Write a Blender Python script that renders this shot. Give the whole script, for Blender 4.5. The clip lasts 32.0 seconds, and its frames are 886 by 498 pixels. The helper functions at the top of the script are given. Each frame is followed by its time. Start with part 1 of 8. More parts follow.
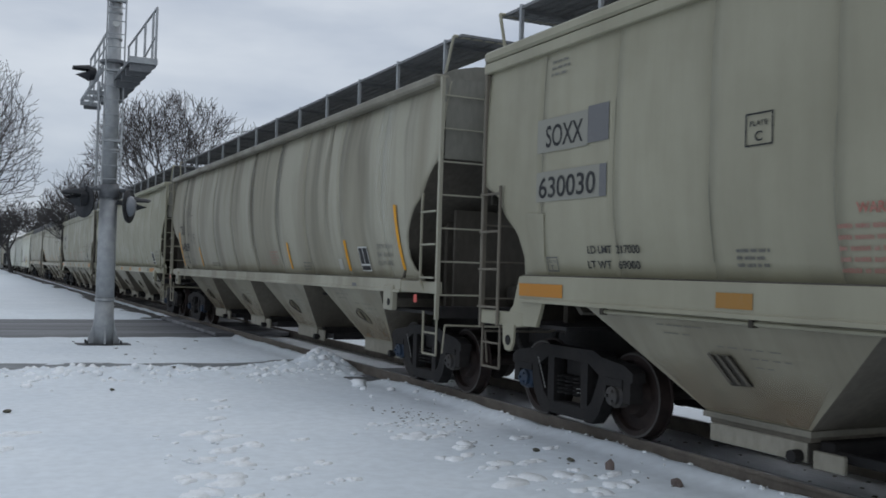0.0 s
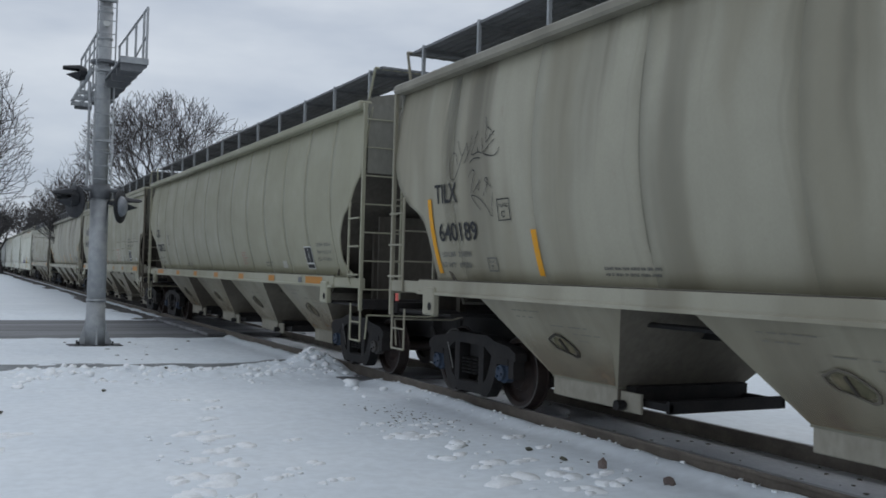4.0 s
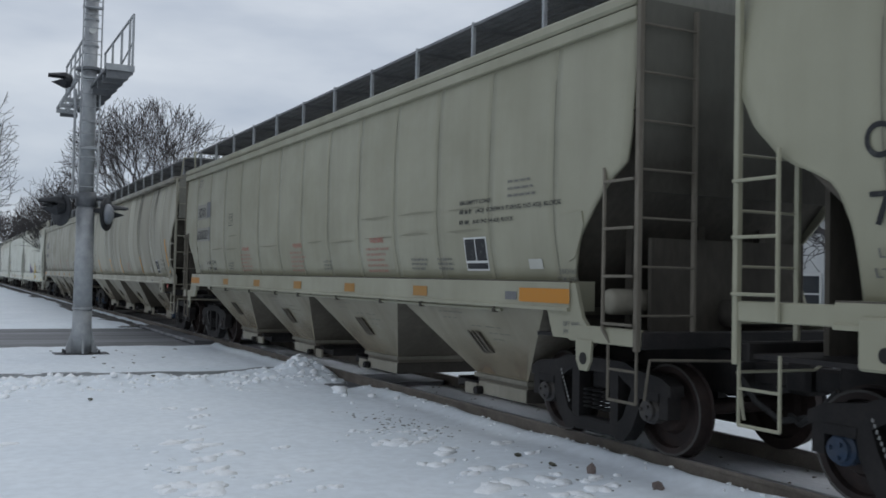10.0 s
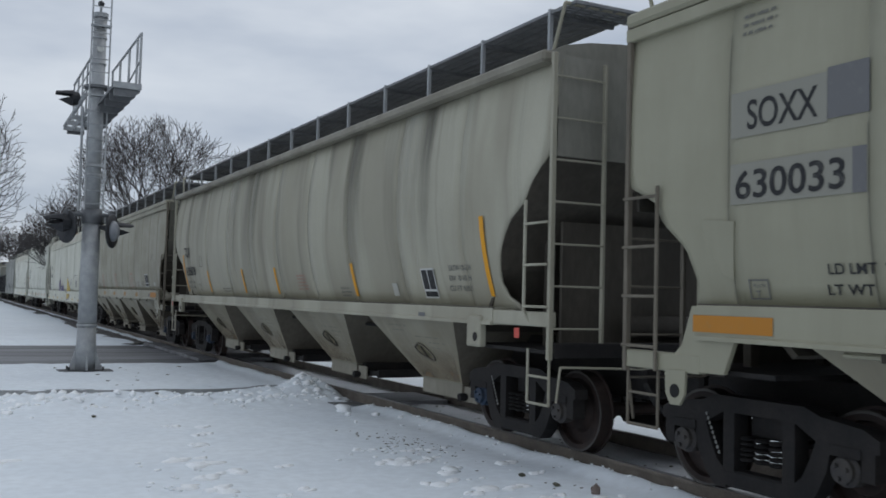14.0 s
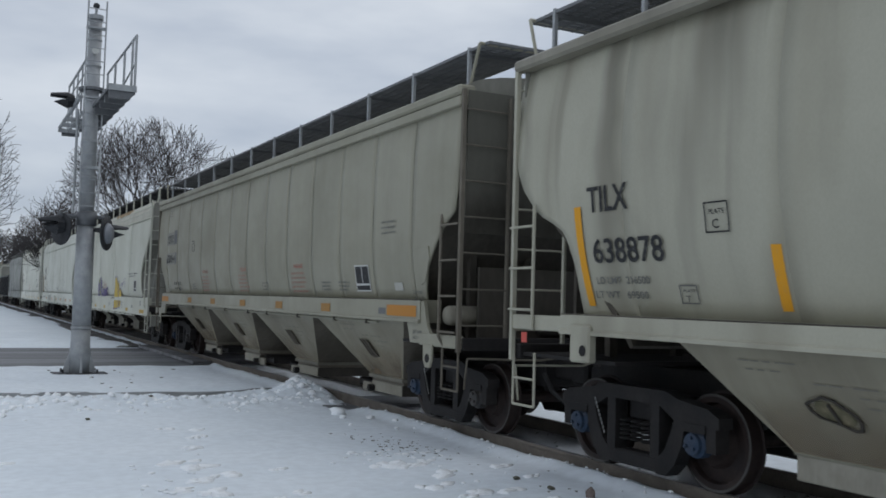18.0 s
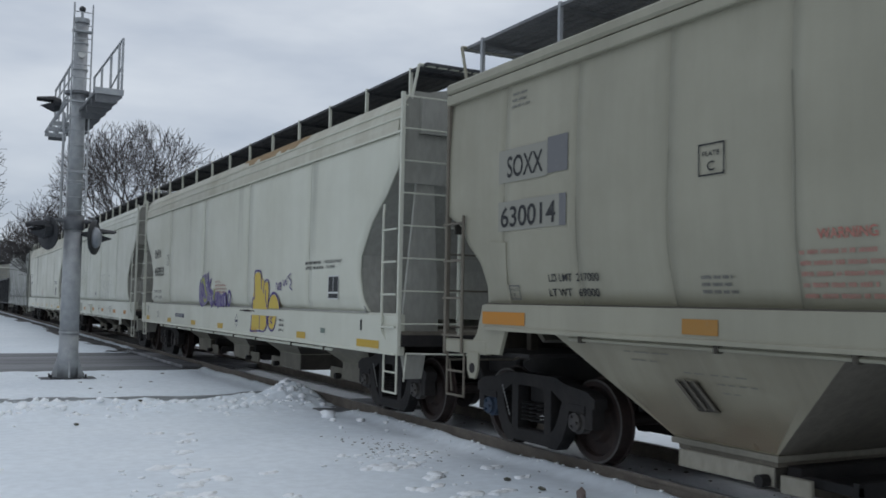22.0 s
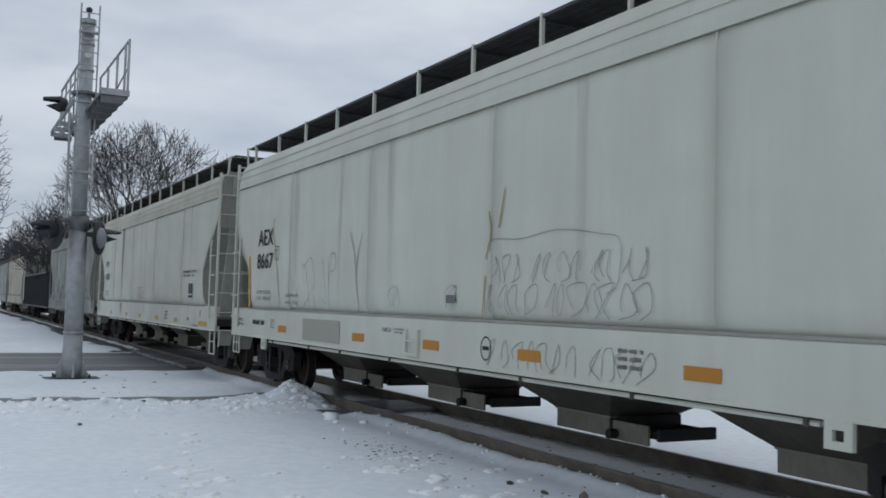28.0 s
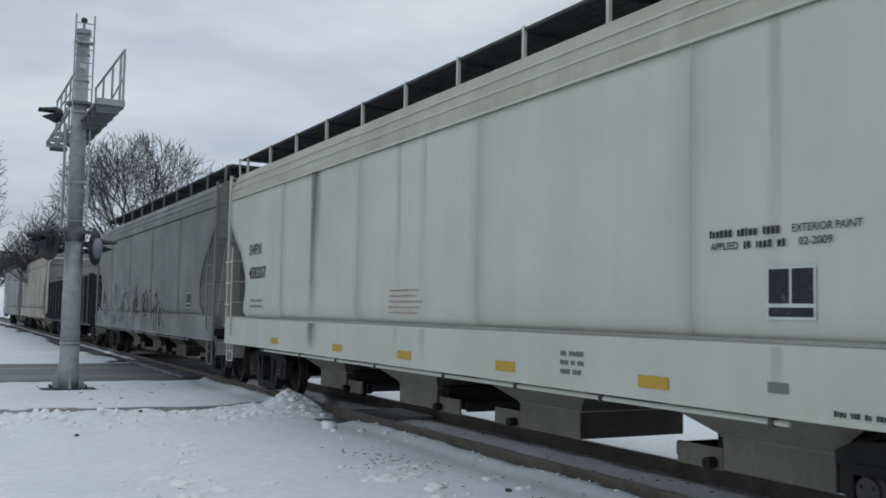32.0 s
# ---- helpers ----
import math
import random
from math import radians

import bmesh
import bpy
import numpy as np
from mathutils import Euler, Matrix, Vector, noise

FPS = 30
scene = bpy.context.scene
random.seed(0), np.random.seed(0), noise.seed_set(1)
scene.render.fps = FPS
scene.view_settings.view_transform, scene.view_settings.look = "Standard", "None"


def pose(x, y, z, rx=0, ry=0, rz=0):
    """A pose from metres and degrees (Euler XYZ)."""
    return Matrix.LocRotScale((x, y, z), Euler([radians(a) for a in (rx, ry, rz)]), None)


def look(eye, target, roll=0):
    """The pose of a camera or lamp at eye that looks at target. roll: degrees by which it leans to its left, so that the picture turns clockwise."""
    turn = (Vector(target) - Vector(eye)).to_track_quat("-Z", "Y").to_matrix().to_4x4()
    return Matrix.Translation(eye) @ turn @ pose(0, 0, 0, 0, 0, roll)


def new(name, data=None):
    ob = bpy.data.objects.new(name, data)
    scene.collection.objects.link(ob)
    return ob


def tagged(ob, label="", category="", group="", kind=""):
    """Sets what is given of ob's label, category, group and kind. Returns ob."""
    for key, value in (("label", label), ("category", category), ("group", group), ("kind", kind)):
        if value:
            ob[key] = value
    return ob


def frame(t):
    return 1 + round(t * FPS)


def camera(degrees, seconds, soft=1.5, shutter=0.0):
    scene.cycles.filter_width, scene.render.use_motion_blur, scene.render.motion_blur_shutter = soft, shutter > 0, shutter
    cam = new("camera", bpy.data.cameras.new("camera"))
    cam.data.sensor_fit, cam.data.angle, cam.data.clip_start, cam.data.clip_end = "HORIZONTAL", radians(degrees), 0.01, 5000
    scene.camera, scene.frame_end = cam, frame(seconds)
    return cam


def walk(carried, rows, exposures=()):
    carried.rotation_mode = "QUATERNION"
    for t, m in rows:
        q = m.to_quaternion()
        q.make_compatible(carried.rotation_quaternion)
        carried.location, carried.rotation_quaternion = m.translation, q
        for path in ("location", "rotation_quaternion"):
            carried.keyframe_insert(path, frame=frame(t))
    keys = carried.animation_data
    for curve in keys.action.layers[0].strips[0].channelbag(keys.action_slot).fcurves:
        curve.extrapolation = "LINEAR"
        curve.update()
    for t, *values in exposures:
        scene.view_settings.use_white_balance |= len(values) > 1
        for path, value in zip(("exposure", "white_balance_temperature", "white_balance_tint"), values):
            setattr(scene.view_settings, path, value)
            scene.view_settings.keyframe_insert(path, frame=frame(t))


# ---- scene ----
TX = 7.2            # track centre line, x
RAIL = 0.15         # top of rail
EYE = (0.0, 0.0, 1.85)
cam = camera(50.0, 32.0, soft=1.7, shutter=0.12)
ROWS = [
    (0.0, 91.44, -1.69, -26.39),
    (0.5, 91.57, -1.98, -26.58),
    (1.0, 91.66, -1.95, -26.63),
    (1.5, 91.63, -1.77, -26.62),
    (2.0, 91.62, -1.84, -26.74),
    (2.5, 91.66, -1.68, -26.62),
    (4.5, 91.37, -1.45, -26.95),
    (5.0, 91.56, -1.31, -27.07),
    (5.5, 91.78, -1.16, -27.25),
    (6.0, 91.87, -1.23, -27.33),
    (6.5, 91.73, -1.20, -27.34),
    (7.0, 91.58, -1.31, -27.23),
    (7.5, 91.49, -1.32, -27.21),
    (8.0, 91.35, -1.35, -27.19),
    (8.5, 91.32, -1.38, -27.49),
    (9.0, 91.38, -1.33, -27.69),
    (9.5, 91.64, -1.30, -27.68),
    (10.0, 91.81, -1.20, -27.58),
    (10.5, 91.98, -1.21, -27.55),
    (11.0, 92.22, -1.29, -27.62),
    (11.5, 92.43, -1.14, -27.64),
    (12.0, 92.68, -1.10, -27.62),
    (12.5, 92.88, -1.35, -27.83),
    (13.0, 93.08, -1.30, -27.51),
    (13.5, 93.09, -1.48, -27.45),
    (14.0, 92.93, -1.49, -27.31),
    (14.5, 92.77, -1.53, -27.31),
    (16.5, 92.80, -1.55, -27.79),
    (17.0, 92.96, -1.71, -27.73),
    (17.5, 93.04, -1.70, -27.79),
    (18.0, 93.12, -1.59, -27.61),
    (18.5, 93.27, -1.64, -27.73),
    (19.0, 93.28, -1.62, -27.74),
    (19.5, 93.26, -1.57, -27.86),
    (20.0, 93.30, -1.49, -27.87),
    (20.5, 93.52, -1.37, -28.00),
    (21.0, 93.55, -1.19, -28.05),
    (21.5, 93.45, -1.19, -28.08),
    (22.0, 93.24, -1.13, -28.24),
    (22.5, 93.15, -1.14, -28.41),
    (23.0, 93.09, -1.20, -28.36),
    (23.5, 93.17, -1.48, -28.25),
    (24.0, 93.47, -1.52, -28.20),
    (24.5, 93.46, -1.53, -28.14),
    (25.0, 93.47, -1.58, -28.18),
    (25.5, 93.33, -1.43, -28.14),
    (26.0, 93.67, -1.52, -27.98),
    (26.5, 93.86, -1.31, -28.10),
    (28.5, 93.32, -1.63, -28.02),
    (29.0, 93.46, -1.65, -28.26),
    (29.5, 93.63, -1.42, -28.03),
    (30.0, 93.72, -1.24, -28.04),
    (30.5, 93.58, -1.12, -28.04),
    (31.0, 93.56, -1.21, -28.17),
    (31.5, 93.81, -1.08, -28.07),
    (32.0, 93.86, -1.10, -28.19)]
walk(cam, [(t, pose(*EYE, rx, ry, rz)) for t, rx, ry, rz in ROWS])

# ---- sky and light: a heavy overcast winter day ----
world = bpy.data.worlds.new("overcast_sky")
scene.world = world
world.use_nodes = True
wn, wl = world.node_tree.nodes, world.node_tree.links
wn.clear()
w_out = wn.new("ShaderNodeOutputWorld")
w_bg = wn.new("ShaderNodeBackground")
w_sky = wn.new("ShaderNodeTexSky")
w_sky.sky_type = "NISHITA"
w_sky.sun_disc = False
w_sky.sun_elevation, w_sky.sun_rotation = radians(28), radians(200)
w_dim = wn.new("ShaderNodeMix")
w_dim.data_type, w_dim.blend_type = "RGBA", "MULTIPLY"
w_dim.inputs[0].default_value = 1.0
w_dim.inputs[7].default_value = (0.10, 0.10, 0.10, 1)
w_co = wn.new("ShaderNodeTexCoord")
w_map = wn.new("ShaderNodeMapping")
w_map.inputs["Scale"].default_value = (1.0, 1.0, 3.2)
w_n = wn.new("ShaderNodeTexNoise")
w_n.inputs["Scale"].default_value = 2.6
w_n.inputs["Detail"].default_value = 5
w_n.inputs["Roughness"].default_value = 0.52
w_ramp = wn.new("ShaderNodeValToRGB")
w_ramp.color_ramp.elements[0].position, w_ramp.color_ramp.elements[0].color = 0.34, (0.487, 0.555, 0.672, 1)
w_ramp.color_ramp.elements[1].position, w_ramp.color_ramp.elements[1].color = 0.66, (0.82, 0.875, 0.95, 1)
w_mix = wn.new("ShaderNodeMix")
w_mix.data_type = "RGBA"
w_mix.inputs[0].default_value = 0.90
wl.new(w_co.outputs["Generated"], w_map.inputs[0])
wl.new(w_map.outputs[0], w_n.inputs["Vector"])
wl.new(w_n.outputs["Fac"], w_ramp.inputs[0])
wl.new(w_sky.outputs[0], w_dim.inputs[6])
wl.new(w_dim.outputs[2], w_mix.inputs[6])
wl.new(w_ramp.outputs[0], w_mix.inputs[7])
wl.new(w_mix.outputs[2], w_bg.inputs[0])
w_bg.inputs[1].default_value = 0.86
wl.new(w_bg.outputs[0], w_out.inputs[0])
sun = new("sun", bpy.data.lights.new("sun", "SUN"))
sun.data.energy, sun.data.angle, sun.data.color = 0.5, radians(50), (1.0, 0.97, 0.93)
sun.matrix_world = look((25, 10, 45), (0, 0, 0))
scene.view_settings.exposure = 0.0


# ---- materials ----
def material(name, rough=0.6, metal=0.0):
    m = bpy.data.materials.new(name)
    m.use_nodes = True
    b = m.node_tree.nodes["Principled BSDF"]
    b.inputs["Roughness"].default_value, b.inputs["Metallic"].default_value = rough, metal
    return m, m.node_tree.nodes, m.node_tree.links, b


def noise_fac(n, l, scale, stretch=(1, 1, 1), detail=4, rough=0.55, lo=0.35, hi=0.65, shift=0.0):
    co, mp, tx, rg = n.new("ShaderNodeTexCoord"), n.new("ShaderNodeMapping"), n.new("ShaderNodeTexNoise"), n.new("ShaderNodeMapRange")
    mp.inputs["Scale"].default_value = stretch
    mp.inputs["Location"].default_value = (shift, shift * 1.7, shift * 0.6)
    tx.inputs["Scale"].default_value, tx.inputs["Detail"].default_value, tx.inputs["Roughness"].default_value = scale, detail, rough
    rg.inputs["From Min"].default_value, rg.inputs["From Max"].default_value = lo, hi
    l.new(co.outputs["Object"], mp.inputs[0])
    l.new(mp.outputs[0], tx.inputs["Vector"])
    l.new(tx.outputs["Fac"], rg.inputs["Value"])
    return rg.outputs[0]


def blend(n, l, fac, a, b, mode="MIX", most=1.0):
    """A mix of two colours or sockets by a factor socket, at most the share given."""
    mx = n.new("ShaderNodeMix")
    mx.data_type, mx.blend_type = "RGBA", mode
    if most < 1.0:
        mm = n.new("ShaderNodeMath")
        mm.operation = "MULTIPLY"
        mm.inputs[1].default_value = most
        l.new(fac, mm.inputs[0])
        fac = mm.outputs[0]
    l.new(fac, mx.inputs[0])
    for i, v in ((6, a), (7, b)):
        if isinstance(v, tuple):
            mx.inputs[i].default_value = (*v, 1)
        else:
            l.new(v, mx.inputs[i])
    return mx.outputs[2]


def bump(n, l, b, fac, strength=0.2, dist=0.02):
    bp = n.new("ShaderNodeBump")
    bp.inputs["Strength"].default_value, bp.inputs["Distance"].default_value = strength, dist
    l.new(fac, bp.inputs["Height"])
    l.new(bp.outputs[0], b.inputs["Normal"])


def surface(name, c1, c2, scale=3.0, rough=0.7, metal=0.0, fine=40.0, bumpy=0.15, dist=0.01, stretch=(1, 1, 1)):
    """Two tones at a large scale, darker specks and relief at a fine one."""
    m, n, l, b = material(name, rough, metal)
    b.inputs["Specular IOR Level"].default_value = 0.3
    big = noise_fac(n, l, scale, stretch)
    small = noise_fac(n, l, fine, stretch, 3)
    col = blend(n, l, big, c1, c2)
    col = blend(n, l, small, col, tuple(v * 0.72 for v in c1), "MIX", 0.35)
    l.new(col, b.inputs["Base Color"])
    bump(n, l, b, small, bumpy, dist)
    return m


def paint(name, base, grime, streak=0.5, blotch=0.4, shift=0.0, rust=0.12, fine=7.0):
    """Weathered freight-car paint: long rain streaks, blotches, rust freckles."""
    m, n, l, b = material(name, 0.5)
    b.inputs["Specular IOR Level"].default_value = 0.35
    s1 = noise_fac(n, l, 1.0, (0.05, fine * 0.17, 0.17), 6, 0.62, 0.38, 0.68, shift)
    s2 = noise_fac(n, l, 1.0, (0.05, fine * 0.55, 0.55), 4, 0.6, 0.50, 0.80, shift + 9)
    bl = noise_fac(n, l, 0.55, (1, 1, 1.4), 5, 0.6, 0.38, 0.70, shift + 3)
    fr = noise_fac(n, l, 9.0, (1, 1, 0.6), 5, 0.7, 0.66, 0.80, shift + 5)
    gr = noise_fac(n, l, 60.0, (1, 1, 1), 2, 0.6, 0.3, 0.7, shift)
    col = blend(n, l, bl, base, tuple(0.55 * p + 0.45 * q for p, q in zip(base, grime)), "MIX", blotch)
    col = blend(n, l, s1, col, grime, "MIX", streak)
    col = blend(n, l, s2, col, grime, "MIX", streak * 0.55)
    col = blend(n, l, fr, col, (0.16, 0.075, 0.035), "MIX", rust)
    col = blend(n, l, gr, col, tuple(v * 0.82 for v in base), "MIX", 0.18)
    l.new(col, b.inputs["Base Color"])
    rg = n.new("ShaderNodeMapRange")
    rg.inputs["To Min"].default_value, rg.inputs["To Max"].default_value = 0.42, 0.72
    l.new(bl, rg.inputs["Value"])
    l.new(rg.outputs[0], b.inputs["Roughness"])
    wob = noise_fac(n, l, 0.9, (1, 1, 0.35), 2, 0.5, 0.2, 0.8, shift + 7)
    bump(n, l, b, wob, 0.35, 0.03)
    return m


def streaked(name, base, pale, grime, shift=0.0):
    """Freight-car paint under wavering run-off: broad pale washes, dark bands that start at the roof and thin out."""
    m, n, l, b = material(name, 0.55)
    b.inputs["Specular IOR Level"].default_value = 0.3
    co, sp, cb, ad = n.new("ShaderNodeTexCoord"), n.new("ShaderNodeSeparateXYZ"), n.new("ShaderNodeCombineXYZ"), n.new("ShaderNodeVectorMath")
    warp = noise_fac(n, l, 0.8, (0.1, 0.7, 0.8), 3, 0.5, 0.0, 1.0, shift + 2)
    l.new(co.outputs["Object"], sp.inputs[0])
    half_warp = n.new("ShaderNodeMath")
    half_warp.operation = "MULTIPLY"
    half_warp.inputs[1].default_value = 0.45
    l.new(warp, half_warp.inputs[0])
    l.new(half_warp.outputs[0], cb.inputs[1])
    l.new(co.outputs["Object"], ad.inputs[0])
    l.new(cb.outputs[0], ad.inputs[1])

    def bands(ky, kz, detail, lo, hi, off):
        mp, tx, rg = n.new("ShaderNodeMapping"), n.new("ShaderNodeTexNoise"), n.new("ShaderNodeMapRange")
        mp.inputs["Scale"].default_value = (0.02, ky, kz)
        mp.inputs["Location"].default_value = (off, off * 1.3, off * 0.7)
        tx.inputs["Scale"].default_value, tx.inputs["Detail"].default_value, tx.inputs["Roughness"].default_value = 1.0, detail, 0.5
        rg.interpolation_type = "SMOOTHSTEP"
        rg.inputs["From Min"].default_value, rg.inputs["From Max"].default_value = lo, hi
        l.new(ad.outputs[0], mp.inputs[0])
        l.new(mp.outputs[0], tx.inputs["Vector"])
        l.new(tx.outputs["Fac"], rg.inputs["Value"])
        return rg.outputs[0]

    def thinning(fac, low):
        """Dirt washed from the roof grows thinner on its way down."""
        rg, mu = n.new("ShaderNodeMapRange"), n.new("ShaderNodeMath")
        rg.inputs["From Min"].default_value, rg.inputs["From Max"].default_value, rg.inputs["To Min"].default_value = 1.7, 4.3, low
        mu.operation = "MULTIPLY"
        l.new(sp.outputs["Z"], rg.inputs["Value"])
        l.new(rg.outputs[0], mu.inputs[0])
        l.new(fac, mu.inputs[1])
        return mu.outputs[0]

    bl = noise_fac(n, l, 0.7, (1, 1, 0.8), 4, 0.6, 0.35, 0.68, shift + 3)
    gr = noise_fac(n, l, 55.0, (1, 1, 0.5), 2, 0.6, 0.3, 0.7, shift)
    fr = noise_fac(n, l, 5.0, (1, 1, 0.4), 5, 0.7, 0.66, 0.80, shift + 5)
    col = blend(n, l, bands(0.75, 0.16, 3, 0.42, 0.58, shift), base, pale, "MIX", 0.85)
    col = blend(n, l, bl, col, grime, "MIX", 0.22)
    col = blend(n, l, thinning(bands(1.15, 0.11, 3, 0.50, 0.70, shift + 20), 0.35), col, grime, "MIX", 0.85)
    col = blend(n, l, thinning(bands(3.2, 0.15, 4, 0.53, 0.76, shift + 40), 0.35), col, tuple(v * 0.8 for v in grime), "MIX", 0.5)
    col = blend(n, l, fr, col, (0.17, 0.085, 0.04), "MIX", 0.25)
    col = blend(n, l, gr, col, tuple(v * 0.8 for v in base), "MIX", 0.2)
    l.new(col, b.inputs["Base Color"])
    wob = noise_fac(n, l, 0.9, (1, 1, 0.35), 2, 0.5, 0.2, 0.8, shift + 7)
    bump(n, l, b, wob, 0.4, 0.03)
    return m


def flat(name, c, rough=0.5, wear=0.25, under=(0.3, 0.3, 0.27)):
    """Stencil paint or film, a little worn through."""
    m, n, l, b = material(name, rough)
    b.inputs["Specular IOR Level"].default_value = 0.15
    f = noise_fac(n, l, 14.0, (1, 1, 1), 5, 0.7, 0.55, 0.72)
    l.new(blend(n, l, f, c, under, "MIX", wear), b.inputs["Base Color"])
    return m


M = {}
M["snow"] = surface("snow", (0.80, 0.855, 0.90), (0.735, 0.795, 0.848), 0.55, 0.75, fine=7.0, bumpy=0.08, dist=0.02)
M["loose"] = surface("loose_snow", (0.93, 0.97, 1.0), (0.96, 0.985, 1.0), 3.0, 0.7, fine=30.0, bumpy=0.25, dist=0.02)
M["asphalt"] = surface("wet_asphalt", (0.095, 0.097, 0.102), (0.28, 0.285, 0.30), 0.9, 0.55, fine=30.0, bumpy=0.2, stretch=(0.10, 1.4, 1))
M["ballast"] = surface("packed_snow_bed", (0.66, 0.68, 0.71), (0.86, 0.88, 0.91), 1.1, 0.28, fine=20.0, bumpy=0.25, dist=0.015, stretch=(1, 0.5, 1))
M["stonebed"] = surface("dark_stone_ballast", (0.075, 0.072, 0.070), (0.17, 0.165, 0.16), 3.0, 0.85, fine=22.0, bumpy=0.5, dist=0.03)
M["wetstrip"] = surface("wet_pavement", (0.13, 0.14, 0.145), (0.27, 0.29, 0.30), 1.4, 0.5, fine=30.0)
M["railside"] = surface("rusted_rail", (0.135, 0.118, 0.100), (0.20, 0.175, 0.148), 4.0, 0.75, fine=40.0)
M["railtop"] = surface("worn_rail_head", (0.40, 0.40, 0.41), (0.28, 0.28, 0.28), 3.0, 0.35, 0.8)
M["truck"] = surface("grimy_cast_steel", (0.013, 0.0125, 0.013), (0.027, 0.024, 0.023), 3.0, 0.75, fine=30.0)
M["wheel"] = surface("wheel_steel", (0.020, 0.014, 0.013), (0.040, 0.026, 0.022), 5.0, 0.65, fine=25.0)
M["tread"] = surface("worn_tread", (0.11, 0.105, 0.10), (0.075, 0.07, 0.066), 5.0, 0.5, 0.6)
M["cap"] = surface("blue_bearing_cap", (0.022, 0.045, 0.085), (0.05, 0.062, 0.085), 9.0, 0.6)
M["cap_dark"] = surface("dark_bearing_cap", (0.045, 0.043, 0.045), (0.075, 0.068, 0.06), 9.0, 0.6)
M["grate"] = surface("dark_grating", (0.050, 0.053, 0.058), (0.085, 0.088, 0.092), 5.0, 0.6, 0.3)
M["mesh"] = surface("grey_grating", (0.16, 0.167, 0.175), (0.22, 0.228, 0.235), 5.0, 0.6, 0.3)
M["galv"] = surface("galvanised_steel", (0.40, 0.42, 0.43), (0.30, 0.315, 0.33), 5.0, 0.5, 0.25, fine=30.0, bumpy=0.06)
M["galvdark"] = surface("shaded_steel", (0.17, 0.18, 0.19), (0.12, 0.125, 0.135), 5.0, 0.55, 0.3)
M["black"] = surface("black_enamel", (0.022, 0.024, 0.028), (0.04, 0.042, 0.046), 6.0, 0.5)
M["lens"] = surface("grey_lamp_back", (0.23, 0.25, 0.28), (0.32, 0.34, 0.37), 5.0, 0.4)
M["rubber"] = surface("hose_rubber", (0.02, 0.02, 0.02), (0.035, 0.035, 0.035), 6.0, 0.7)
M["orange"] = flat("orange_reflector", (0.46, 0.20, 0.035), 0.45, 0.35, (0.32, 0.22, 0.10))
M["orangedull"] = flat("dirty_orange_reflector", (0.33, 0.175, 0.05), 0.5, 0.5, (0.27, 0.21, 0.13))
M["amber"] = flat("amber_reflector", (0.50, 0.33, 0.05), 0.45, 0.35, (0.42, 0.36, 0.2))
M["stripe"] = flat("orange_stripe", (0.70, 0.33, 0.025), 0.5, 0.25)
M["ink"] = flat("black_stencil", (0.030, 0.031, 0.033), 0.55, 0.25)
M["inkghost"] = flat("washed_out_stencil", (0.20, 0.19, 0.16), 0.6, 0.5, (0.29, 0.275, 0.22))
M["inkpale"] = flat("faded_stencil", (0.15, 0.15, 0.14), 0.6, 0.4, (0.34, 0.34, 0.31))
M["redfaint"] = flat("worn_red_stencil", (0.40, 0.155, 0.125), 0.6, 0.4, (0.38, 0.34, 0.30))
M["redpale"] = flat("faded_red_stencil", (0.37, 0.20, 0.165), 0.6, 0.5, (0.38, 0.36, 0.32))
M["white"] = flat("white_film", (0.60, 0.61, 0.59), 0.45, 0.2)
M["patch"] = flat("grey_patch", (0.262, 0.26, 0.225), 0.5, 0.35, (0.27, 0.265, 0.21))
M["patchpale"] = flat("pale_grey_patch", (0.34, 0.345, 0.295), 0.6, 0.4, (0.39, 0.395, 0.34))
M["patchdark"] = flat("blue_grey_patch", (0.150, 0.152, 0.156), 0.5, 0.2)
M["navy"] = flat("navy_marking", (0.035, 0.04, 0.10), 0.5, 0.25)
M["yellow"] = flat("yellow_spray", (0.56, 0.42, 0.09), 0.6, 0.4, (0.56, 0.53, 0.36))
M["smudge"] = flat("smudged_purple_spray", (0.17, 0.15, 0.24), 0.6, 0.55, (0.40, 0.41, 0.38))
M["grain"] = surface("spilt_grain_dust", (0.36, 0.26, 0.15), (0.26, 0.18, 0.10), 6.0, 0.9, fine=50.0)
M["greenplate"] = flat("grey_green_plate", (0.17, 0.21, 0.18), 0.5, 0.3, (0.28, 0.30, 0.27))
M["purple"] = flat("purple_spray", (0.085, 0.06, 0.20), 0.6, 0.35, (0.45, 0.46, 0.45))
M["olive"] = flat("green_spray", (0.30, 0.33, 0.10), 0.6, 0.3)
M["ghost"] = flat("faded_grey_spray", (0.23, 0.24, 0.23), 0.6, 0.5, (0.52, 0.54, 0.51))
M["chalk"] = flat("chalk_marking", (0.24, 0.24, 0.235), 0.6, 0.4, (0.1, 0.1, 0.1))
M["palespray"] = flat("pale_grey_spray", (0.40, 0.41, 0.40), 0.6, 0.5, (0.26, 0.27, 0.26))
M["ochre"] = flat("ochre_spray", (0.36, 0.28, 0.14), 0.6, 0.45, (0.52, 0.52, 0.46))
M["redlamp"] = flat("red_marker", (0.55, 0.10, 0.08), 0.4, 0.2)
M["bark"] = surface("bare_bark", (0.050, 0.047, 0.048), (0.080, 0.075, 0.074), 2.0, 0.9, fine=12)
M["barkred"] = surface("russet_twigs", (0.105, 0.062, 0.052), (0.14, 0.085, 0.07), 2.0, 0.9, fine=12)
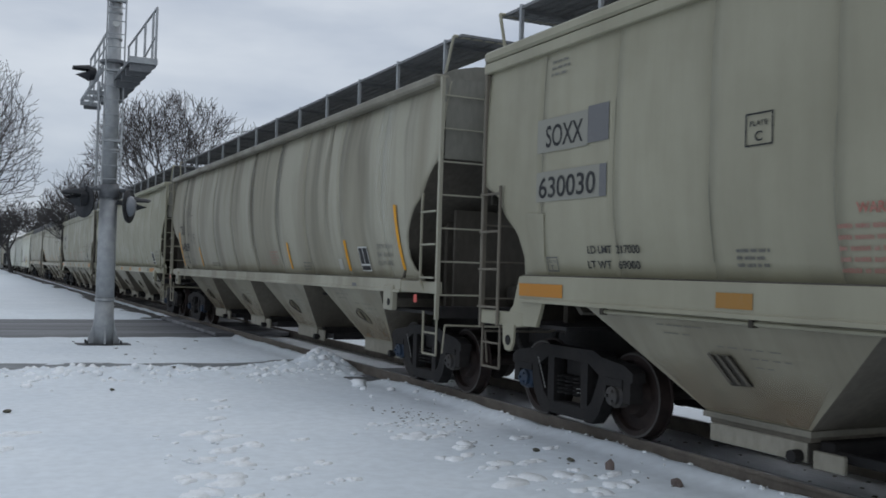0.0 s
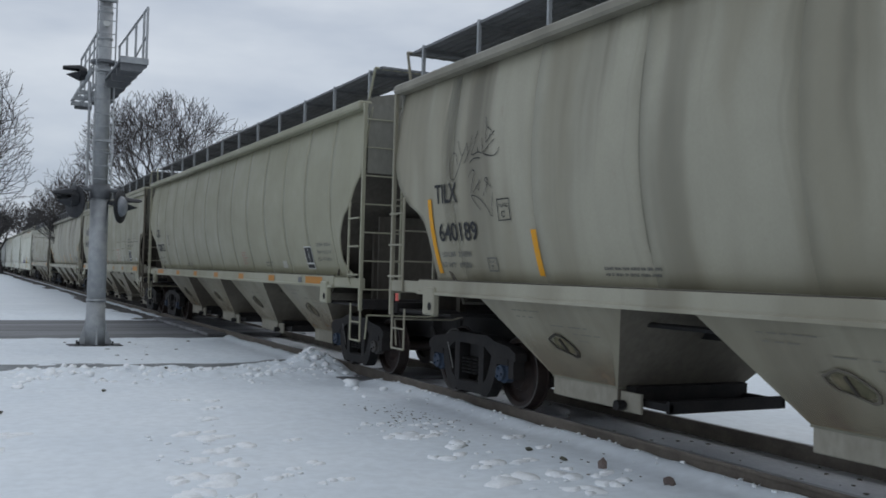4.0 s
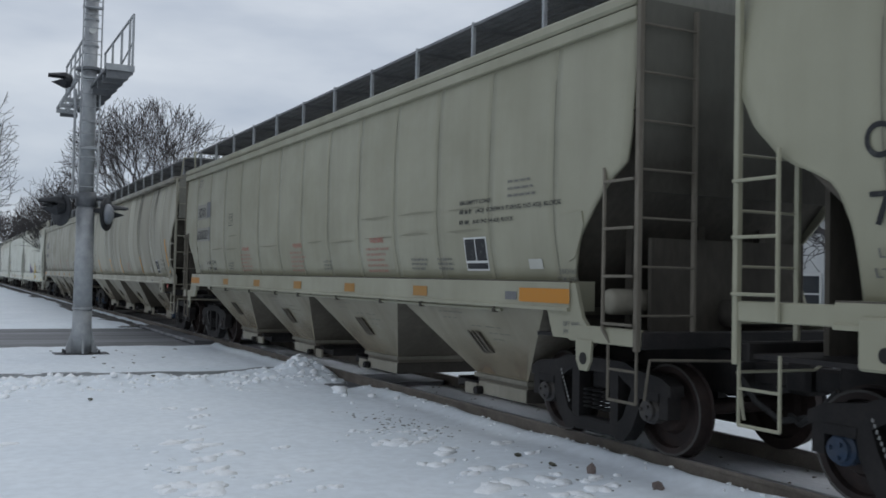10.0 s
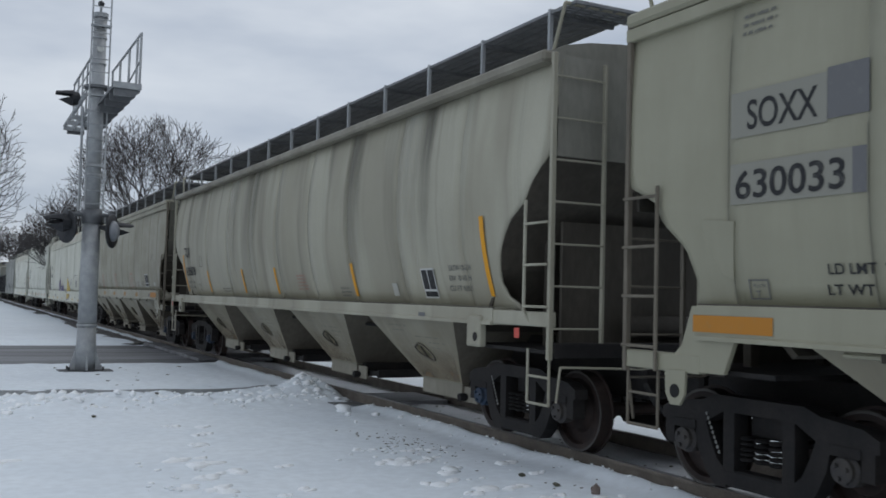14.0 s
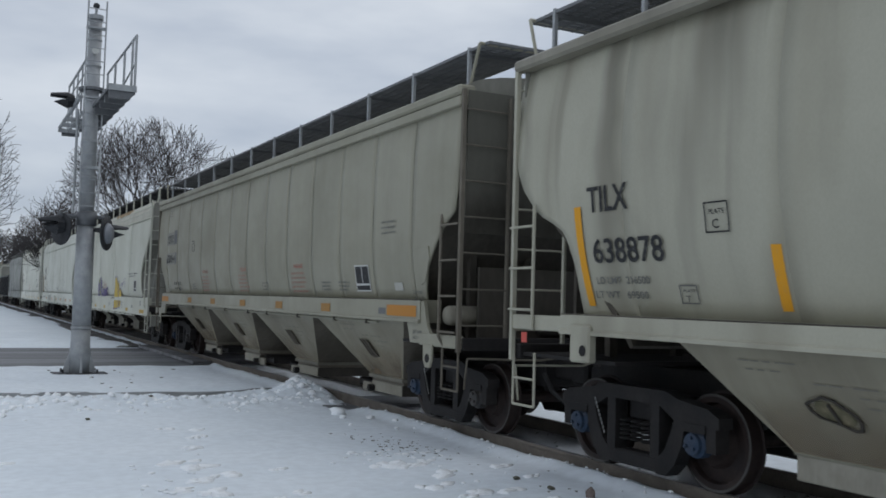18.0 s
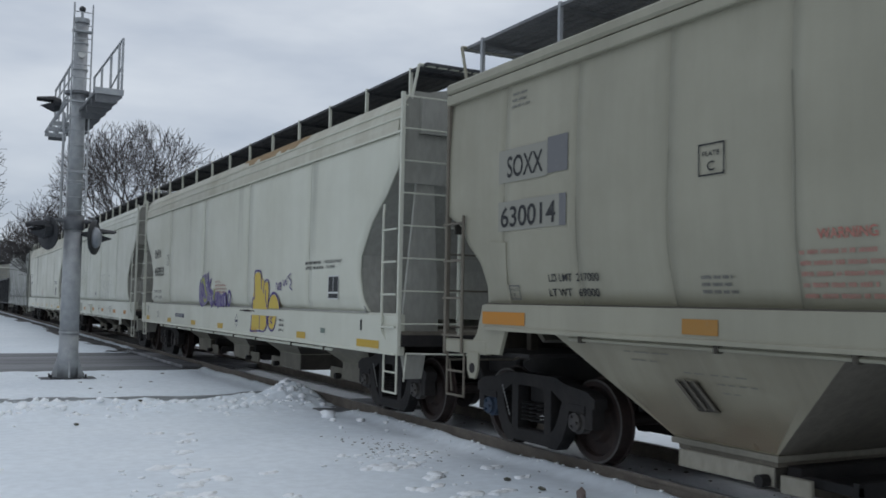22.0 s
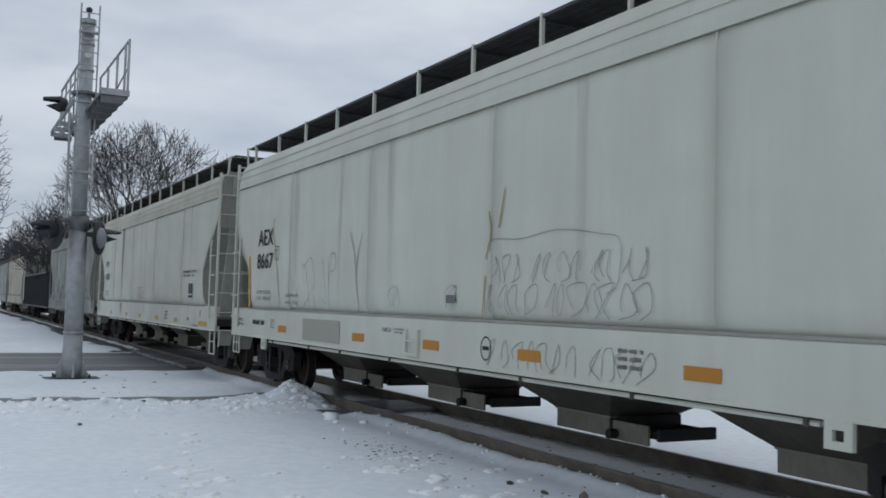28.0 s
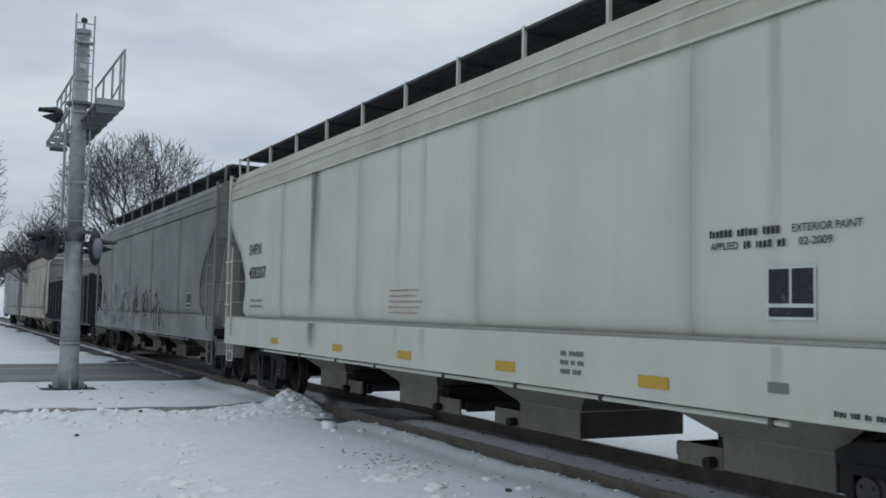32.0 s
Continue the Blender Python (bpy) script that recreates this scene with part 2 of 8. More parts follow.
M["stone"] = surface("brown_stone", (0.13, 0.10, 0.09), (0.20, 0.165, 0.15), 6.0, 0.9)
M["debris"] = surface("dead_leaves", (0.085, 0.085, 0.065), (0.16, 0.15, 0.12), 8.0, 0.9)
M["siding"] = surface("white_siding", (0.62, 0.63, 0.62), (0.52, 0.53, 0.53), 1.0, 0.7)
M["roofing"] = surface("roof_shingle", (0.10, 0.09, 0.09), (0.16, 0.15, 0.15), 2.0, 0.9)
M["glass"] = surface("dark_glass", (0.03, 0.035, 0.04), (0.05, 0.055, 0.06), 1.0, 0.1)
M["brick"] = surface("red_brown_wall", (0.16, 0.095, 0.08), (0.21, 0.13, 0.11), 2.0, 0.9)


M["endmid"] = surface("dull_end_paint", (0.215, 0.210, 0.180), (0.28, 0.275, 0.24), 0.8, 0.8, fine=14.0, stretch=(1, 1, 0.4))
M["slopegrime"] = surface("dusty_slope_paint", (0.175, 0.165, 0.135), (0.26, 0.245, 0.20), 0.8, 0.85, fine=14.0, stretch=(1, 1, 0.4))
M["hopfront"] = surface("dusty_outlet_paint", (0.25, 0.235, 0.19), (0.34, 0.32, 0.265), 1.2, 0.8, fine=14.0, stretch=(1, 1, 0.5))
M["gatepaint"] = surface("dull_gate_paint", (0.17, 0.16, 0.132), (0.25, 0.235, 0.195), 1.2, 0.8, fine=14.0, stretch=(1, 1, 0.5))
M["olive_rust"] = surface("olive_rust", (0.10, 0.10, 0.06), (0.24, 0.20, 0.13), 9.0, 0.9, fine=30.0)
# darker copy for faces under the cars, their shade put into the colour
M["undershade"] = surface("sooty_underside", (0.055, 0.050, 0.043), (0.095, 0.086, 0.073), 0.8, 0.9, fine=14.0)
def dark_footed(name, clean, darkbrown):
    """End paint that turns dark brown towards the bottom, with an uneven upper edge."""
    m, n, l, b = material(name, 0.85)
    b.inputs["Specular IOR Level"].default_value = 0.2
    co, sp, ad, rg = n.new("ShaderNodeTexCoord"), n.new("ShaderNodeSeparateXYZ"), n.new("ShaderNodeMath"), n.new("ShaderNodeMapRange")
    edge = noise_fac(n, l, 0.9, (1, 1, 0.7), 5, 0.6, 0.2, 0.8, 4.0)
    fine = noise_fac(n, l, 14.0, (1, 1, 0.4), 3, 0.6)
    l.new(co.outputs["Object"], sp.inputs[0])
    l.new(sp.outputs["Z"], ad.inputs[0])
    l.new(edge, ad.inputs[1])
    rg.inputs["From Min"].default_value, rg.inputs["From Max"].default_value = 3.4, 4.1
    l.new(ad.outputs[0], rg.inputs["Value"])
    col = blend(n, l, rg.outputs[0], darkbrown, clean)
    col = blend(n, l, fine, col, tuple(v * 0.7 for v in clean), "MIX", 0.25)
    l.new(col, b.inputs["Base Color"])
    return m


M["enddark"] = dark_footed("sooted_end_paint", (0.135, 0.132, 0.112), (0.050, 0.046, 0.038))
M["label"] = flat("dull_label", (0.44, 0.44, 0.40), 0.5, 0.35, (0.34, 0.34, 0.29))
# darker paint tone that stands for the shade in shallow dents
M["crease"] = flat("dirt_in_crease", (0.235, 0.228, 0.172), 0.8, 0.5, (0.27, 0.262, 0.20))
M["seam"] = surface("dirty_weld_seam", (0.215, 0.208, 0.162), (0.275, 0.265, 0.21), 2.0, 0.8)
# road grime; on hopper cross faces the dark tone also holds their shade
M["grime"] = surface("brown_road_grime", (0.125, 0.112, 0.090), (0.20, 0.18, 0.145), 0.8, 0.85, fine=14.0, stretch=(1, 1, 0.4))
M["endgrime"] = surface("grey_end_grime", (0.28, 0.28, 0.25), (0.37, 0.37, 0.335), 0.8, 0.8, fine=14.0, stretch=(1, 1, 0.4))
# brake dust, darkened further for the shade of the recessed car ends
M["darkbrown"] = surface("dark_brake_dust", (0.060, 0.054, 0.045), (0.105, 0.094, 0.077), 0.8, 0.9, fine=14.0, stretch=(1, 1, 0.4))


def stain(name, c, most):
    """Thin run-off dirt that lets the paint show through."""
    m, n, l, b = material(name, 0.8)
    b.inputs["Base Color"].default_value = (*c, 1)
    f = noise_fac(n, l, 1.0, (0.1, 7.0, 0.5), 6, 0.7, 0.25, 0.75)
    co, sp = n.new("ShaderNodeTexCoord"), n.new("ShaderNodeSeparateXYZ")
    l.new(co.outputs["Generated"], sp.inputs[0])

    def op(kind, a, v):
        g = n.new("ShaderNodeMath")
        g.operation = kind
        l.new(a, g.inputs[0])
        if isinstance(v, float):
            g.inputs[1].default_value = v
        else:
            l.new(v, g.inputs[1])
        return g.outputs[0]

    side = op("SUBTRACT", sp.outputs["Y"], 0.5)
    side = op("MULTIPLY_ADD", op("MULTIPLY", side, side), -4.0)
    side.node.inputs[2].default_value = 1.0
    fade = op("POWER", op("MULTIPLY", op("MAXIMUM", side, 0.0), sp.outputs["Z"]), 0.75)
    l.new(op("MULTIPLY", op("MULTIPLY", f, fade), most), b.inputs["Alpha"])
    return m


def bloom(name, c, most):
    """Rust bloom in loose patches that lets the paint show through."""
    m, n, l, b = material(name, 0.85)
    b.inputs["Base Color"].default_value = (*c, 1)
    f = noise_fac(n, l, 1.3, (1, 1, 1), 5, 0.55, 0.30, 0.70)
    co, sp, g, h = n.new("ShaderNodeTexCoord"), n.new("ShaderNodeSeparateXYZ"), n.new("ShaderNodeMapRange"), n.new("ShaderNodeMath")
    l.new(co.outputs["Generated"], sp.inputs[0])
    l.new(sp.outputs["Z"], g.inputs["Value"])
    g.inputs["To Min"].default_value, g.inputs["To Max"].default_value = most, 0.0
    h.operation = "MULTIPLY"
    l.new(f, h.inputs[0])
    l.new(g.outputs[0], h.inputs[1])
    l.new(h.outputs[0], b.inputs["Alpha"])
    return m


M["runoff"] = stain("brown_run_off", (0.13, 0.108, 0.075), 0.75)
M["runoff_grey"] = stain("grey_run_off", (0.075, 0.073, 0.066), 0.70)
M["faint"] = stain("faint_grey_run_off", (0.13, 0.125, 0.10), 0.28)
M["washed"] = stain("washed_streak", (0.62, 0.62, 0.55), 0.55)
M["rustflip"] = bloom("tan_rust_bloom", (0.24, 0.18, 0.115), 0.9)


# ---- mesh helpers ----
def box(bm, x0, x1, y0, y1, z0, z1, bevel=0.0):
    v = [bm.verts.new((x, y, z)) for z in (z0, z1) for y in (y0, y1) for x in (x0, x1)]
    fs = [bm.faces.new([v[i] for i in f]) for f in ((0, 2, 3, 1), (4, 5, 7, 6), (0, 1, 5, 4), (2, 6, 7, 3), (0, 4, 6, 2), (1, 3, 7, 5))]
    if bevel:
        es = list({e for f in fs for e in f.edges})
        bmesh.ops.bevel(bm, geom=es, offset=bevel, segments=1, affect="EDGES")


def tube(bm, p, q, r, n=6, r2=None):
    """A capped rod from p to q."""
    p, q = Vector(p), Vector(q)
    r2 = r if r2 is None else r2
    d = (q - p).normalized()
    a = d.orthogonal().normalized()
    b = d.cross(a)
    rings = []
    for c, rr in ((p, r), (q, r2)):
        rings.append([bm.verts.new(c + (a * math.cos(2 * math.pi * i / n) + b * math.sin(2 * math.pi * i / n)) * rr) for i in range(n)])
    for i in range(n):
        j = (i + 1) % n
        bm.faces.new((rings[0][i], rings[0][j], rings[1][j], rings[1][i]))
    bm.faces.new(rings[0][::-1])
    bm.faces.new(rings[1])


def bent(bm, pts, r, n=6):
    for p, q in zip(pts, pts[1:]):
        tube(bm, p, q, r, n)


def extrude_yz(bm, pts, x0, x1):
    """A plate with a y-z outline, between two x."""
    a = [bm.verts.new((x0, y, z)) for y, z in pts]
    b = [bm.verts.new((x1, y, z)) for y, z in pts]
    bm.faces.new(a)
    bm.faces.new(b[::-1])
    for i in range(len(pts)):
        j = (i + 1) % len(pts)
        bm.faces.new((a[j], a[i], b[i], b[j]))


def extrude_xz(bm, pts, y0, y1):
    """A bar with an x-z section, between two y."""
    a = [bm.verts.new((x, y0, z)) for x, z in pts]
    b = [bm.verts.new((x, y1, z)) for x, z in pts]
    bm.faces.new(a)
    bm.faces.new(b[::-1])
    for i in range(len(pts)):
        j = (i + 1) % len(pts)
        bm.faces.new((a[j], a[i], b[i], b[j]))


def lathe_x(bm, prof, cx=0.0, cy=0.0, cz=0.0, n=28):
    """A solid turned about an axis along x: rows of (x, radius)."""
    rings = [[bm.verts.new((cx + x, cy + r * math.cos(2 * math.pi * i / n), cz + r * math.sin(2 * math.pi * i / n))) for i in range(n)] for x, r in prof]
    for ra, rb in zip(rings, rings[1:]):
        for i in range(n):
            j = (i + 1) % n
            bm.faces.new((ra[i], ra[j], rb[j], rb[i]))
    bm.faces.new(rings[0][::-1])
    bm.faces.new(rings[-1])


def mesh_of(name, bm, mat, smooth=False):
    bmesh.ops.recalc_face_normals(bm, faces=bm.faces[:])
    me = bpy.data.meshes.new(name)
    bm.to_mesh(me)
    bm.free()
    me.materials.append(mat)
    if smooth:
        me.polygons.foreach_set("use_smooth", [True] * len(me.polygons))
    return me


def part(name, bm, mat, parent, label="", smooth=False):
    ob = new(name, mesh_of(name, bm, mat, smooth))
    ob.parent = parent
    return tagged(ob, label)


def thing(name, label, category, group="", kind=""):
    ob = new(name)
    ob.empty_display_size = 0.3
    return tagged(ob, label, category, group, kind)


def solid(name, bm, mat, label="", category="", group="", kind="", smooth=False):
    return tagged(new(name, mesh_of(name, bm, mat, smooth)), label, category, group, kind)


def lerp_table(tab, v):
    for (a, p), (b, q) in zip(tab, tab[1:]):
        if v <= b:
            return p + (q - p) * max(0.0, (v - a)) / (b - a)
    return tab[-1][1]


# ---- ground, road and track ----
def hump(v, c, w):
    return math.exp(-((v - c) / w) ** 2)


def ground_z(x, y):
    """Height of the snow sheet: trodden near field, a ploughed ridge, sunken road and track bed."""
    p = Vector((x, y, 0))
    z = 0.03 * noise.noise(p * 0.45) + 0.012 * noise.noise(p * 1.9 + Vector((3, 7, 0)))
    if -2 < x < 8 and 4 < y < 26:
        z += 0.004 * noise.noise(p * 4.3)
    if y < 25.0 and x < 6.9:
        rough = 0.6 + 0.8 * max(0, noise.noise(p * 2.3)) + 0.55 * noise.noise(p * 5.5) + 0.3 * noise.noise(p * 11.0)
        side = min(1.0, max(0.0, (6.6 - x) / 0.5))
        z += 0.15 * hump(y, 16.3 + 0.3 * noise.noise(Vector((x * 0.6, 0, 5))), 0.75) * max(0.1, rough) * side
        z += 0.27 * math.exp(-abs((x - 5.90) / 0.37) ** 2.4 - ((y - 17.0) / 0.55) ** 2) * (0.9 + 0.4 * noise.noise(p * 4.0) + 0.22 * noise.noise(p * 9.0))
        z += 0.11 * math.exp(-((x - 5.1) / 0.7) ** 2 - ((y - 16.9) / 0.5) ** 2) * (0.8 + 0.5 * noise.noise(p * 5.0))
        z += 0.05 * hump(y, 23.9, 0.9) * max(0, noise.noise(p * 1.4) + 0.3)
    if 16.8 < y < 19.6 and -3 < x < 6.4:
        bare = min(1.0, max(0.0, (6.3 - x) / 0.8)) * min(1.0, max(0.15, 0.5 + 1.5 * noise.noise(Vector((x * 0.45, 3, 7)))))
        z -= 0.085 * hump(y, 18.05 + 0.12 * noise.noise(Vector((x, 1, 4))), 0.48) * bare
    if 18.6 < y < 24.8 and x < 6.4:
        z += 0.018 * noise.noise(p * 3.1) + 0.012 * noise.noise(p * 7.0)
    if y > 33.3:
        far = math.exp(-max(0.0, y - 35.2) / 3.0) if y > 35.2 else hump(y, 35.2, 0.9)
        z += (0.16 * far * (0.7 + 0.6 * noise.noise(p * 0.8)) + 0.16 * max(0, noise.noise(p * 0.25))) * min(1, max(0, (6.2 - x) / 1.5)) if x < 6.2 else 0
    # bed under the rails, and the roadway
    fall = min(1.0, max(0.0, (1.75 - abs(x - TX)) / 0.6))
    if not 24.6 < y < 33.8:
        z -= 0.015 * fall
    # snow banked against the rails
    bank = hump(abs(x - TX), 0.95, 0.16) if not 24.6 < y < 33.8 else 0.0
    bank *= 1.0 - min(1.0, max(0.0, (1.0 - abs(y - 15.6)) / 0.4))
    z += bank * (0.085 + 0.03 * noise.noise(Vector((x * 4, y * 2.2, 9))))
    bed = min(1.0, max(0.0, (0.82 + 0.04 * noise.noise(Vector((0, y * 1.3, 3))) + 0.035 * noise.noise(Vector((0, y * 4.5, 3))) - abs(x - TX)) / 0.07))
    z = z * (1 - bed) - 0.14 * bed
    road = min(1.0, max(0.0, (y - 24.9) / 0.25)) * min(1.0, max(0.0, (33.5 - y) / 0.25))
    z = z * (1 - road) - 0.16 * road
    if abs(x - TX) >= 1.0 and not 24.9 < y < 33.5:
        z = max(z, -0.10)
    return z


def axis(spans):
    out = []
    for a, b, step in spans:
        k = max(1, round((b - a) / step))
        out += [a + (b - a) * i / k for i in range(k)]
    return out + [spans[-1][1]]


def sheet(xs, ys, zf):
    vs = [(x, y, zf(x, y)) for y in ys for x in xs]
    w = len(xs)
    fs = [(j * w + i, j * w + i + 1, (j + 1) * w + i + 1, (j + 1) * w + i) for j in range(len(ys) - 1) for i in range(w - 1)]
    return vs, fs


def sheet_ob(name, xs, ys, zf, mat, label, category):
    me = bpy.data.meshes.new(name)
    me.from_pydata(*sheet(xs, ys, zf)[:1], [], sheet(xs, ys, zf)[1])
    me.materials.append(mat)
    me.polygons.foreach_set("use_smooth", [True] * len(me.polygons))
    return tagged(new(name, me), label, category, "", "structure")


gx = axis([(-900, -60, 140), (-60, -8, 6), (-8, -1, 0.7), (-1, 5.6, 0.075), (5.6, 6.3, 0.04), (6.3, 8.8, 0.10), (8.8, 14, 0.6), (14, 60, 6), (60, 900, 140)])
gy = axis([(-600, -40, 80), (-40, 5, 5), (5, 14, 0.10), (14, 18.2, 0.07), (18.2, 25, 0.12), (25, 33.4, 0.4), (33.4, 45, 0.35), (45, 140, 4), (140, 1500, 170)])
sheet_ob("ground", gx, gy, ground_z, M["snow"], "trampled snow cover with a ploughed ridge", "snow ground")

# the crossing road, and a bare strip of pavement before it
sheet_ob("road", axis([(-300, -2, 20), (-2, 9, 0.5), (9, 300, 20)]), axis([(25.05, 33.35, 0.4)]),
         lambda x, y: -0.035 + 0.05 * (1 - ((y - 29.2) / 4.2) ** 2) * 0.6, M["asphalt"], "wet dark asphalt road with slush streaks", "road")


def strip_z(x, y):
    return -0.012 + 0.03 * noise.noise(Vector((x * 0.8, y * 2.6, 2)))


sheet_ob("pavement", axis([(-40, 0, 4), (0, 6.1, 0.2)]), axis([(17.55, 18.75, 0.1)]), strip_z, M["wetstrip"], "wet pavement showing through thin snow", "pavement")
# ballast between and beside the rails, level with the crossing
sheet_ob("track_bed", axis([(TX - 0.88, TX + 0.88, 0.08)]), axis([(-80, 0, 6), (0, 40, 0.35), (40, 420, 6)]),
         lambda x, y: -0.010 + 0.020 * noise.noise(Vector((x * 3, y * 2, 1))) - 0.03 * (1 - hump(x, TX, 0.62)), M["ballast"], "dark ballast with thin wind-blown snow", "track bed")

# dark ballast sheet added for the shade under the far cars
sheet_ob("ballast_shoulder", axis([(TX - 2.0, TX + 2.0, 0.2)]), axis([(33.6, 60, 0.4), (60, 420, 6)]),
         lambda x, y: 0.028 + 0.03 * noise.noise(Vector((x * 2.2, y * 2.2, 6))) - 0.05 * max(0, abs(x - TX) - 1.4), M["stonebed"], "dark ballast sheet holding the shade under the far cars", "ballast")


def rail(x):
    bm = bmesh.new()
    sec = [(-0.075, -0.075), (0.075, -0.075), (0.075, -0.062), (0.012, -0.045), (0.012, RAIL - 0.045), (0.036, RAIL - 0.038), (0.036, RAIL - 0.008), (0.028, RAIL - 0.001), (-0.028, RAIL - 0.001), (-0.036, RAIL - 0.008), (-0.036, RAIL - 0.038), (-0.012, RAIL - 0.045), (-0.012, -0.045), (-0.075, -0.062)]
    extrude_xz(bm, sec, -80, 420)
    for v in bm.verts:
        v.co.x += x
    ob = solid("rail", bm, M["railside"], "rusty steel rail with a worn head", "rail", "rails of the track", "structure")
    bm = bmesh.new()
    box(bm, x - 0.026, x + 0.026, -80, 420, RAIL - 0.001, RAIL + 0.002)
    part("railhead", bm, M["railtop"], ob, "worn bright running surface")


rail(TX - 0.755)
rail(TX + 0.755)
# timber crossing panel edges along the rails
bm = bmesh.new()
box(bm, TX - 0.66, TX + 0.66, 25.2, 33.2, 0.0, 0.10, 0.01)
box(bm, TX - 1.36, TX - 0.85, 25.2, 33.2, 0.0, 0.085, 0.01)
box(bm, TX + 0.85, TX + 1.36, 25.2, 33.2, 0.0, 0.085, 0.01)
box(bm, TX - 1.40, TX - 0.86, 14.9, 16.3, -0.05, 0.012, 0.01)
box(bm, TX - 0.66, TX + 0.66, 14.9, 16.3, -0.05, 0.055, 0.01)
solid("crossing_panel", bm, M["asphalt"], "dark crossing panels between the rails", "crossing panel", "", "structure")


# ---- small things on the snow ----
def clod(bm, x, y, z, r, squash=0.6):
    g = bmesh.ops.create_icosphere(bm, subdivisions=2 if r > 0.08 else 1, radius=1.0)
    off = Vector((x * 3.1, y * 2.7, r * 40))
    for v in g["verts"]:
        c = v.co.copy()
        k = 1 + 0.75 * noise.noise(c * 1.9 + off)
        v.co = Vector((x + c.x * r * k, y + c.y * r * k, z + c.z * r * squash * k))


rnd = random.Random(4)
bm = bmesh.new()
for i in range(300):          # lumps along the ridge
    x = rnd.uniform(-1.5, 6.2)
    y = 16.1 + rnd.gauss(0, 0.45)
    r = rnd.choice((0.02, 0.03, 0.04, 0.055, 0.075)) * (1.6 if x < 2.2 and i % 3 == 0 else 1.0)
    clod(bm, x, y, ground_z(x, y) - r * 0.15, r, 0.75)
for i in range(90):          # the heap by the rail
    a, d = rnd.uniform(0, 6.28), abs(rnd.gauss(0, 0.42))
    x, y = 5.9 + d * math.cos(a), 17.0 + d * math.sin(a)
    if x < 6.3:
        r = rnd.choice((0.02, 0.03, 0.04, 0.05, 0.075))
        clod(bm, x, y, ground_z(x, y) - r * 0.1, r, 0.8)
for x, y, r in ((5.65, 14.3, 0.13), (5.52, 13.75, 0.06), (5.9, 13.6, 0.07), (6.05, 15.6, 0.06), (5.8, 12.4, 0.04), (5.3, 12.9, 0.04), (6.1, 13.1, 0.05)):
    clod(bm, x, y, ground_z(x, y) + r * 0.3, r)
for i in range(70):          # crumbs along the rail
    x, y = 6.30 - abs(rnd.gauss(0, 0.12)), rnd.uniform(5.5, 16.0)
    clod(bm, x, y, ground_z(x, y) + 0.006, rnd.choice((0.012, 0.018, 0.028)), 0.6)
solid("snow_clod", bm, M["loose"], "loose white lumps of ploughed snow", "snow lumps", "", "stuff", True)

bm = bmesh.new()


def print_patch(x, y, ln, wd, turn):
    """Kicked-up snow round a boot print: a few broken crusts lying askew."""
    c, sn = math.cos(turn), math.sin(turn)
    r = random.Random(int(x * 731 + y * 97))
    for k in range(r.randint(4, 7)):
        u, v = ln * r.uniform(-1, 1) * 0.8, wd * r.uniform(-1, 1) * 0.9
        px, py = x + u * c - v * sn, y + u * sn + v * c
        size = wd * r.uniform(0.4, 0.95)
        n = r.randint(6, 9)
        tilt, way = r.uniform(0.0, 0.16), r.uniform(0, 6.28)
        z0 = ground_z(px, py) + 0.002
        top, low = [], []
        for i in range(n):
            a = 2 * math.pi * (i + r.uniform(-0.3, 0.3)) / n
            q = size * r.uniform(0.45, 1.2)
            dx, dy = 1.35 * q * math.cos(a), q * math.sin(a)
            qx, qy = px + dx * c - dy * sn, py + dx * sn + dy * c
            up = tilt * ((qx - px) * math.cos(way) + (qy - py) * math.sin(way))
            top.append(bm.verts.new((qx, qy, z0 + 0.011 + 0.6 * up + r.uniform(0, 0.005))))
            low.append(bm.verts.new((px + (qx - px) * 1.12, py + (qy - py) * 1.12, z0 - 0.03)))
        mid = bm.verts.new((px, py, z0 + 0.019))
        for i in range(n):
            j = (i + 1) % n
            bm.faces.new((low[i], low[j], top[j], top[i]))
            bm.faces.new((top[i], top[j], mid))


